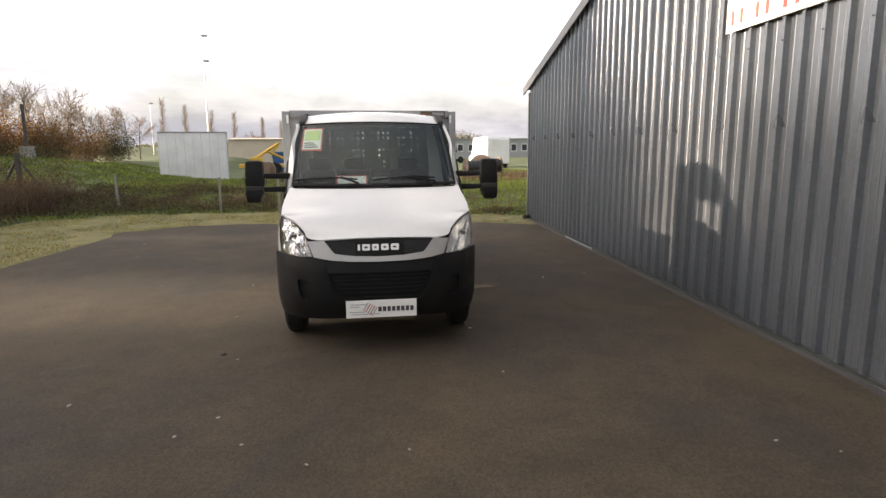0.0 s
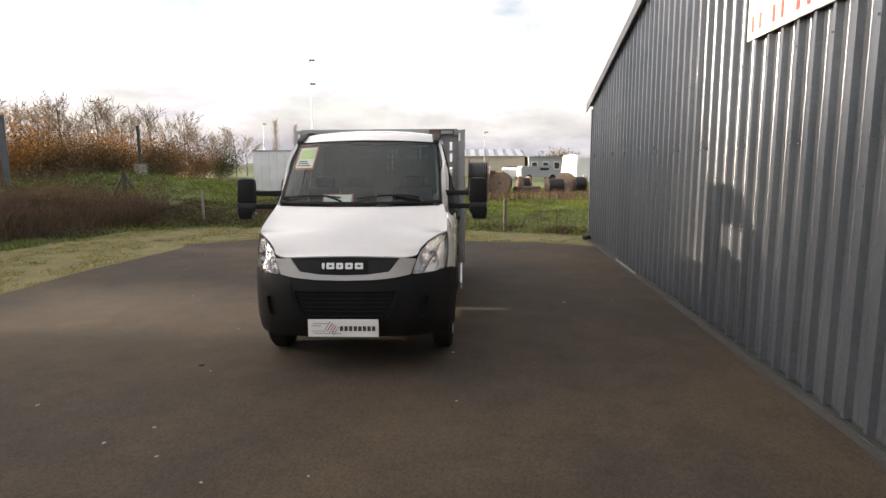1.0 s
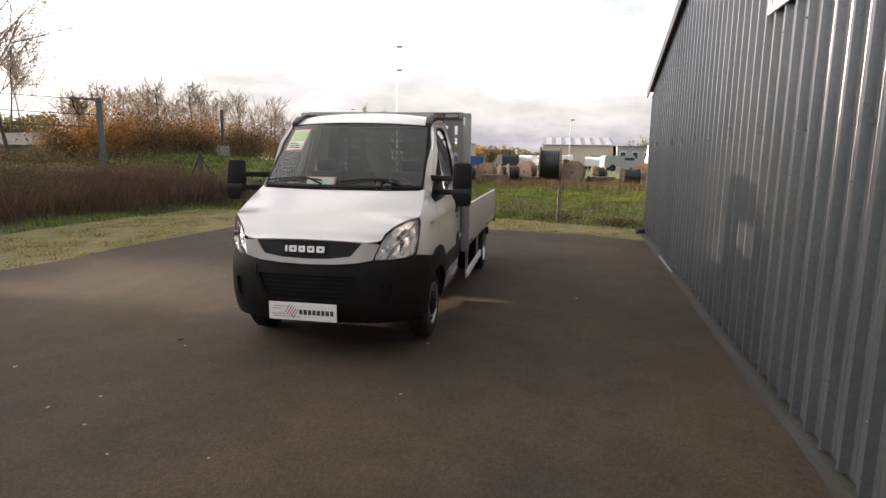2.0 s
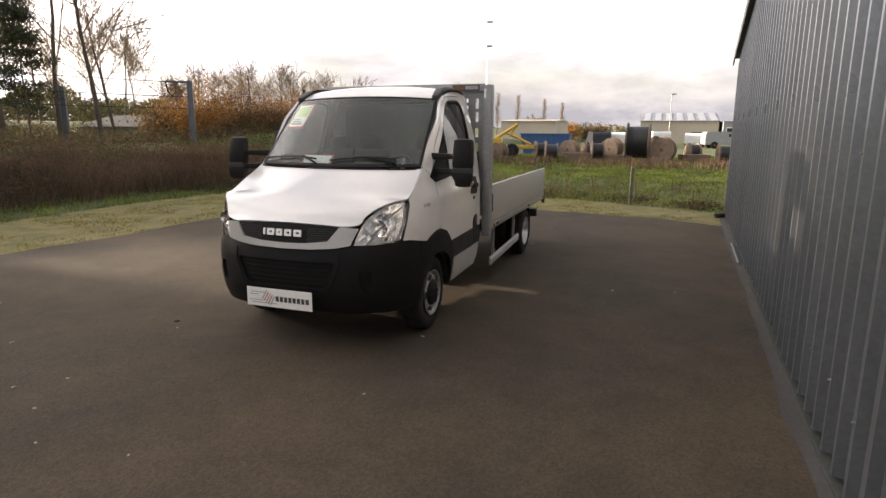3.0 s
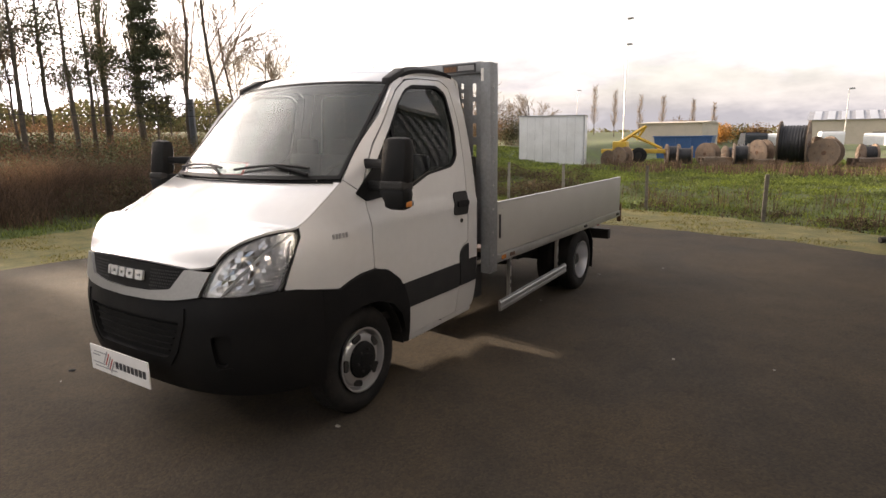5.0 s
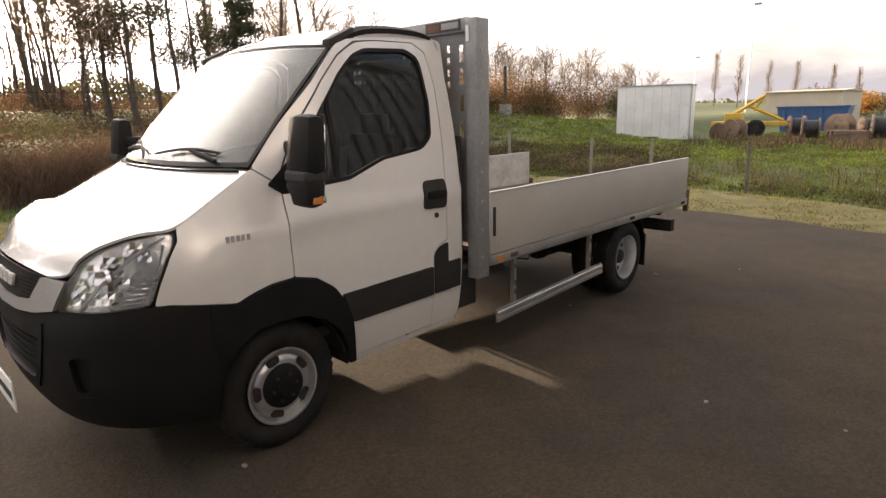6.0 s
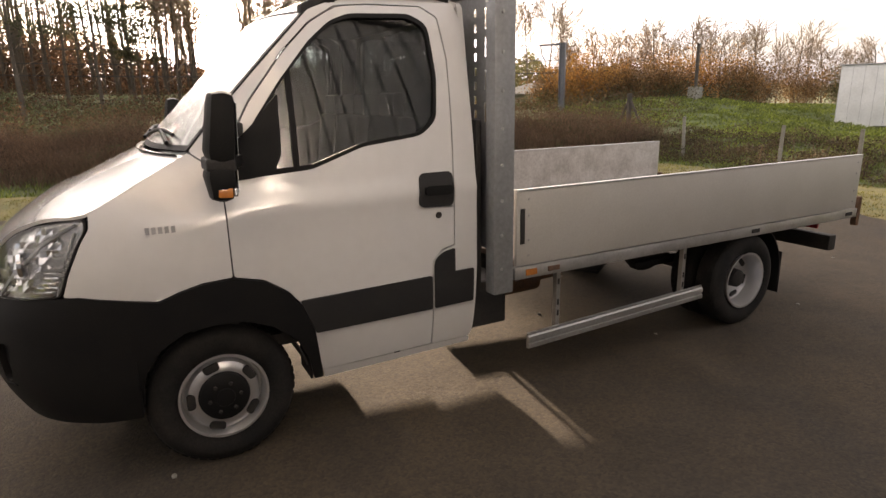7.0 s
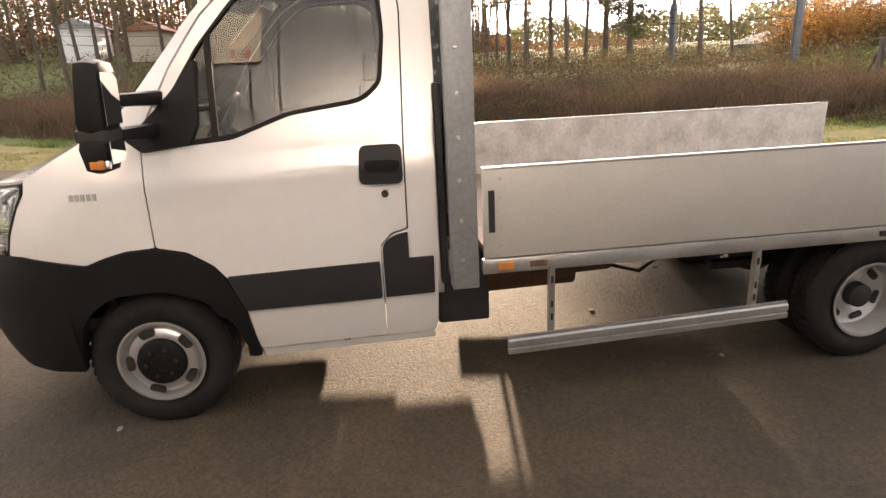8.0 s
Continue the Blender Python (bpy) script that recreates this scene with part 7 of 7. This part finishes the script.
def drum(place, radius, width, turn, loaded=True):
    """A wooden cable drum: two flanges of boards with a bolt ring, a barrel, and cable wound on it."""
    d = thing("cable_drum", "weathered wooden drum wound with black cable" if loaded else "weathered empty wooden cable drum", "cable drum", place, turn, "cable drums")
    for sgn in (-1, 1):
        x = sgn * width / 2
        f = part("flange", lathe([(x - 0.03, 0.05), (x - 0.03, radius), (x + 0.03, radius), (x + 0.03, 0.05)], "x", 32, (0, 0, radius), False), M_DRUMWOOD, d)
        part("hub_plate", lathe([(x + sgn * 0.032, 0.16 * radius), (x + sgn * 0.045, 0.15 * radius), (x + sgn * 0.045, 0.03)], "x", 16, (0, 0, radius)), M_RUSTY, d)
        for k in range(6):
            a = 2 * math.pi * k / 6
            bm = bmesh.new()
            tube(bm, (x + sgn * 0.03, 0.55 * radius * math.cos(a), radius + 0.55 * radius * math.sin(a)), (x + sgn * 0.05, 0.55 * radius * math.cos(a), radius + 0.55 * radius * math.sin(a)), 0.03 * radius + 0.01, None, 6)
            part("flange_bolt", bm, M_RUSTY, d)
    inner = 0.80 if loaded else 0.45
    n = 9
    prof = []
    for k in range(n * 4 + 1):
        w = k / (n * 4)
        prof.append((-width / 2 + 0.03 + (width - 0.06) * w, radius * inner * (1 + (0.018 * math.sin(w * n * 2 * math.pi) if loaded else 0))))
    part("winding" if loaded else "barrel", lathe(prof, "x", 32, (0, 0, radius), False), M_CABLE if loaded else M_DRUMWOOD, d, "", loaded)


def build_drums():
    g = lambda x, y: (x, y, ground_z(x, y) - 0.02)
    drum(g(1.95, 27.6), 0.97, 1.05, -3, True)
    drum(g(3.15, 27.0), 0.58, 0.50, 72, False)
    drum(g(3.0, 28.6), 0.62, 0.60, 40, False)
    drum(g(6.0, 26.6), 0.47, 0.85, 8, True)
    drum(g(6.8, 28.2), 0.56, 0.45, 60, False)
    drum(g(7.6, 28.6), 0.50, 0.70, 15, True)
    drum(g(0.0, 27.2), 0.50, 0.55, 12, True)
    drum(g(0.65, 28.6), 0.58, 0.40, 50, False)
    drum(g(-2.4, 27.6), 0.45, 0.60, 15, True)
    drum(g(-3.2, 28.8), 0.48, 0.55, 25, True)
    drum(g(-1.6, 28.8), 0.52, 0.42, 66, False)
    drum(g(-0.7, 29.4), 0.46, 0.50, 30, True)
    drum(g(4.6, 29.0), 0.48, 0.50, 20, True)
    drum(g(-5.5, 26.6), 0.44, 0.50, 70, False)
    drum(g(-4.9, 26.3), 0.44, 0.45, 62, False)
    # stacked pallets and planks between the drums
    for x, y, n in ((-1.0, 27.0, 3), (1.0, 27.4, 2), (4.6, 27.4, 3)):
        for k in range(n):
            p = thing("pallet", "grey weathered wooden pallet lying among the drums", "pallet", (x, y, ground_z(x, y) + 0.14 * k), 14 + 9 * k, "stacked pallets")
            for j in range(6):
                part("deck_board", solid(-0.6, 0.6, -0.4 + 0.15 * j, -0.30 + 0.15 * j, 0.115, 0.137), M_DRUMWOOD, p)
            for j in (-0.37, 0.0, 0.37):
                part("bearer", solid(-0.6, 0.6, j - 0.05, j + 0.05, 0.0, 0.113), M_DRUMWOOD, p)


def build_loader():
    """A yellow skip loader trailer with its folded arm."""
    x, y = -5.0, 28.9
    m = thing("skip_loader", "yellow machine with a folded lifting arm on dark wheels", "machine", (x, y, ground_z(x, y)), 8)
    m.matrix_basis = m.matrix_basis @ Matrix.Scale(0.84, 4)
    part("chassis_beam", solid(-2.0, 1.8, -0.35, 0.35, 0.55, 0.80, 0.03), M_YELLOW, m, "", True)
    part("front_box", solid(-1.3, -0.5, -0.6, 0.6, 0.80, 1.25, 0.05), M_YELLOW, m, "", True)
    for a, b, r in (((-1.2, -0.3, 1.0), (0.55, -0.3, 2.15), 0.11), ((0.55, -0.3, 2.15), (0.05, -0.3, 1.35), 0.08), ((-0.2, -0.3, 1.62), (1.5, -0.3, 0.85), 0.09), ((0.9, 0.3, 1.1), (1.5, 0.3, 0.7), 0.08)):
        bm = bmesh.new()
        tube(bm, a, b, r, r * 0.8, 4)
        part("lifting_arm", bm, M_YELLOW, m)
    for wx in (-0.75, 0.25):
        w = part("wheel", lathe([(-0.12, 0.2), (-0.12, 0.40), (-0.08, 0.46), (0.08, 0.46), (0.12, 0.40), (0.12, 0.2)], "y", 26, (wx, -0.62, 0.44), False), M_RUBBER, m, "", True)
        part("disc", lathe([(-0.06, 0.22), (-0.08, 0.12), (-0.08, 0.01)], "y", 18, (wx, -0.62, 0.44)), M_BLACK, w, "", True)


def van(place, turn, label, mat, length=4.2, height=1.75):
    v = thing("parked_van", label, "van", place, turn, "parked vans")
    bm = bmesh.new()
    prof = [(-length / 2, 0.35), (length / 2, 0.35), (length / 2, 0.85), (length / 2 - 0.7, 0.98), (length / 2 - 1.25, height), (-length / 2 + 0.15, height), (-length / 2, height - 0.2)]
    a = [bm.verts.new((px, -0.85, pz)) for px, pz in prof]
    b = [bm.verts.new((px, 0.85, pz)) for px, pz in prof]
    bm.faces.new(a)
    bm.faces.new(b[::-1])
    for i in range(len(prof)):
        bm.faces.new((a[i - 1], b[i - 1], b[i], a[i]))
    bmesh.ops.recalc_face_normals(bm, faces=bm.faces)
    bmesh.ops.bevel(bm, geom=list(bm.edges), offset=0.05, segments=2, affect="EDGES")
    part("body", bm, mat, v, "", True)
    part("side_glass", solid(length / 2 - 2.1, length / 2 - 1.2, -0.856, -0.84, 1.02, height - 0.18, 0.006), M_WINDARK, v)
    part("screen_glass", solid(-0.02, 0.02, -0.70, 0.70, -0.36, 0.36, 0.006), M_WINDARK, v).matrix_basis = Matrix.Translation((length / 2 - 0.96, 0, (0.98 + height) / 2)) @ Matrix.Rotation(radians(-36), 4, "Y")
    for wx in (-length / 2 + 0.8, length / 2 - 0.8):
        for wy in (-0.80, 0.80):
            part("wheel", lathe([(-0.1, 0.05), (-0.1, 0.26), (-0.06, 0.31), (0.06, 0.31), (0.1, 0.26), (0.1, 0.05)], "y", 20, (wx, wy, 0.31), False), M_RUBBER, v, "", True)


def building(name, label, x0, x1, y0, y1, z0, z1, wall, roof, pitch, windows, strips=0):
    b = thing(name, label, "building", (0, 0, 0))
    part("wall", solid(x0, x1, y0, y1, z0, z1), wall, b)
    bm = bmesh.new()
    mid = (y0 + y1) / 2
    pts = [(x, y, z) for x in (x0 - 0.2, x1 + 0.2) for y, z in ((y0 - 0.3, z1 + 0.01), (mid, z1 + pitch), (y1 + 0.3, z1 + 0.01))]
    bmesh.ops.convex_hull(bm, input=[bm.verts.new(p) for p in pts])
    r = part("roof", bm, roof, b)
    slope = math.atan2(pitch, mid - y0 + 0.3)
    for k in range(strips):
        x = x0 + (k + 0.6) * (x1 - x0) / strips
        w = (x1 - x0) / strips * 0.28
        bm = bmesh.new()
        run = math.hypot(pitch, mid - y0 + 0.3)
        box(bm, x - w, x + w, 0.15, run - 0.1, 0.01, 0.04)
        o = part("roof_light", bm, M_SKYLIGHT, b)
        o.matrix_basis = Matrix.Translation((0, y0 - 0.3, z1 + 0.01)) @ Matrix.Rotation(slope, 4, "X")
    for k in range(windows):
        x = x0 + (k + 0.5) * (x1 - x0) / windows
        w = part("window", solid(x - 0.45, x + 0.45, y0 - 0.04, y0 - 0.001, z0 + (z1 - z0) * 0.45, z0 + (z1 - z0) * 0.78), M_PAPER, b)
        part("pane", solid(x - 0.38, x + 0.38, y0 - 0.05, y0 - 0.041, z0 + (z1 - z0) * 0.48, z0 + (z1 - z0) * 0.75), M_WINDARK, w)


def build_yard_things():
    skip = thing("long_skip", "long blue steel skip behind the machine", "skip", (-4.45, 37.8, ground_z(-4.45, 37.8) + 0.22), 4)
    skip.matrix_basis = skip.matrix_basis @ Matrix.Diagonal((1.15, 1.0, 1.0, 1.0))
    bm = bmesh.new()
    a = [bm.verts.new((sx * (1.25 + 0.2 * (z > 0.5)), sy * (1.1 + 0.1 * (z > 0.5)), z)) for z in (-0.25, 1.05) for sx in (-1, 1) for sy in (-1, 1)]
    bmesh.ops.convex_hull(bm, input=a)
    part("hull", bm, M_BLUE, skip)
    for k in range(4):
        part("stiffener", solid(-1.2 + 0.76 * k, -1.1 + 0.76 * k, -1.26, -1.14, 0.0, 1.00), M_BLUE, skip)
    part("rim", solid(-1.5, 1.5, -1.27, 1.27, 1.051, 1.12), M_BLUE, skip)
    building("beige_workshop", "long low beige workshop behind the yard", -14.9, -8.4, 66, 76, -0.2, 3.0, M_BEIGE, M_BEIGE, 0.25, 0)
    building("pale_warehouse", "pale warehouse with roof lights in its grey roof", 0.4, 10.6, 86, 100, -0.5, 3.3, M_BEIGE, M_ROOFGREY, 1.25, 0, 7)
    building("grey_offices", "grey flat office building with dark windows", 11.0, 26.0, 84, 94, -0.3, 3.2, M_GREYBLD, M_GREYBLD, 0.1, 9)
    building("grey_shed", "low pale shed with a dark roof behind the thicket", -31.5, -24.5, 24.0, 29.0, 0.9, 2.0, M_GREYBLD, M_SLATE, 0.75, 0)
    building("garden_hut", "small pale hut on the wooded slope", -40.0, -37.6, -16.5, -14.5, 2.0, 4.9, M_TRAILER, M_ROOFGREY, 0.6, 0)
    building("brick_hut", "small red-roofed hut on the wooded slope", -41.0, -37.4, -12.5, -10.5, 2.0, 4.6, M_BEIGE, M_BRICKRED, 0.6, 0)
    gz = lambda x, y: (x, y, ground_z(x, y))
    van(gz(-0.4, 58.0), 75, "white car parked beyond the drums", M_TRAILER, 3.9, 1.4)
    van(gz(3.0, 60.0), 96, "white van parked beyond the drums", M_TRAILER, 4.0, 1.5)
    van(gz(6.6, 62.0), 78, "white car parked behind the cable drums", M_TRAILER, 3.9, 1.35)
    van(gz(9.8, 40.0), 95, "white high-roofed van by the shed corner", M_TRAILER, 5.0, 2.3)
    van(gz(8.6, 54.0), 10, "pale grey car parked far off", M_GREYBLD, 4.0, 1.45)
    van(gz(-2.6, 56.0), 105, "dark car parked by the blue skip", M_WINDARK, 4.0, 1.45)
    # small stones and scraps on the yard
    rng = np.random.default_rng(8)
    for k, (x, y, r, m) in enumerate([(0.96, 0.75, 0.015, M_CONCRETE), (-1.475, 0.31, 0.022, M_BLACK)] + [(rng.uniform(-5, 3.4), rng.uniform(-4.5, 8), rng.uniform(0.008, 0.018), M_CONCRETE) for _ in range(40)]):
        bm = bmesh.new()
        bmesh.ops.create_icosphere(bm, subdivisions=1, radius=r)
        for v in bm.verts:
            v.co = Vector((v.co.x * 1.5, v.co.y, v.co.z * 0.45)) * (1 + 0.25 * noise.noise(v.co * 60 + Vector((k, 0, 0))))
        o = part("pebble" if k else "white_scrap", bm, m)
        o.matrix_basis = pose(x, y, r * 0.3, 0, 0, 40 * k)
        tagged(o, "small pale pebble lying on the asphalt" if k else "small white scrap lying by the front wheel", "pebble" if k else "scrap", "pebbles" if k else "")


build_fence()
build_masts()
build_trailer()
build_drums()
build_loader()
build_yard_things()
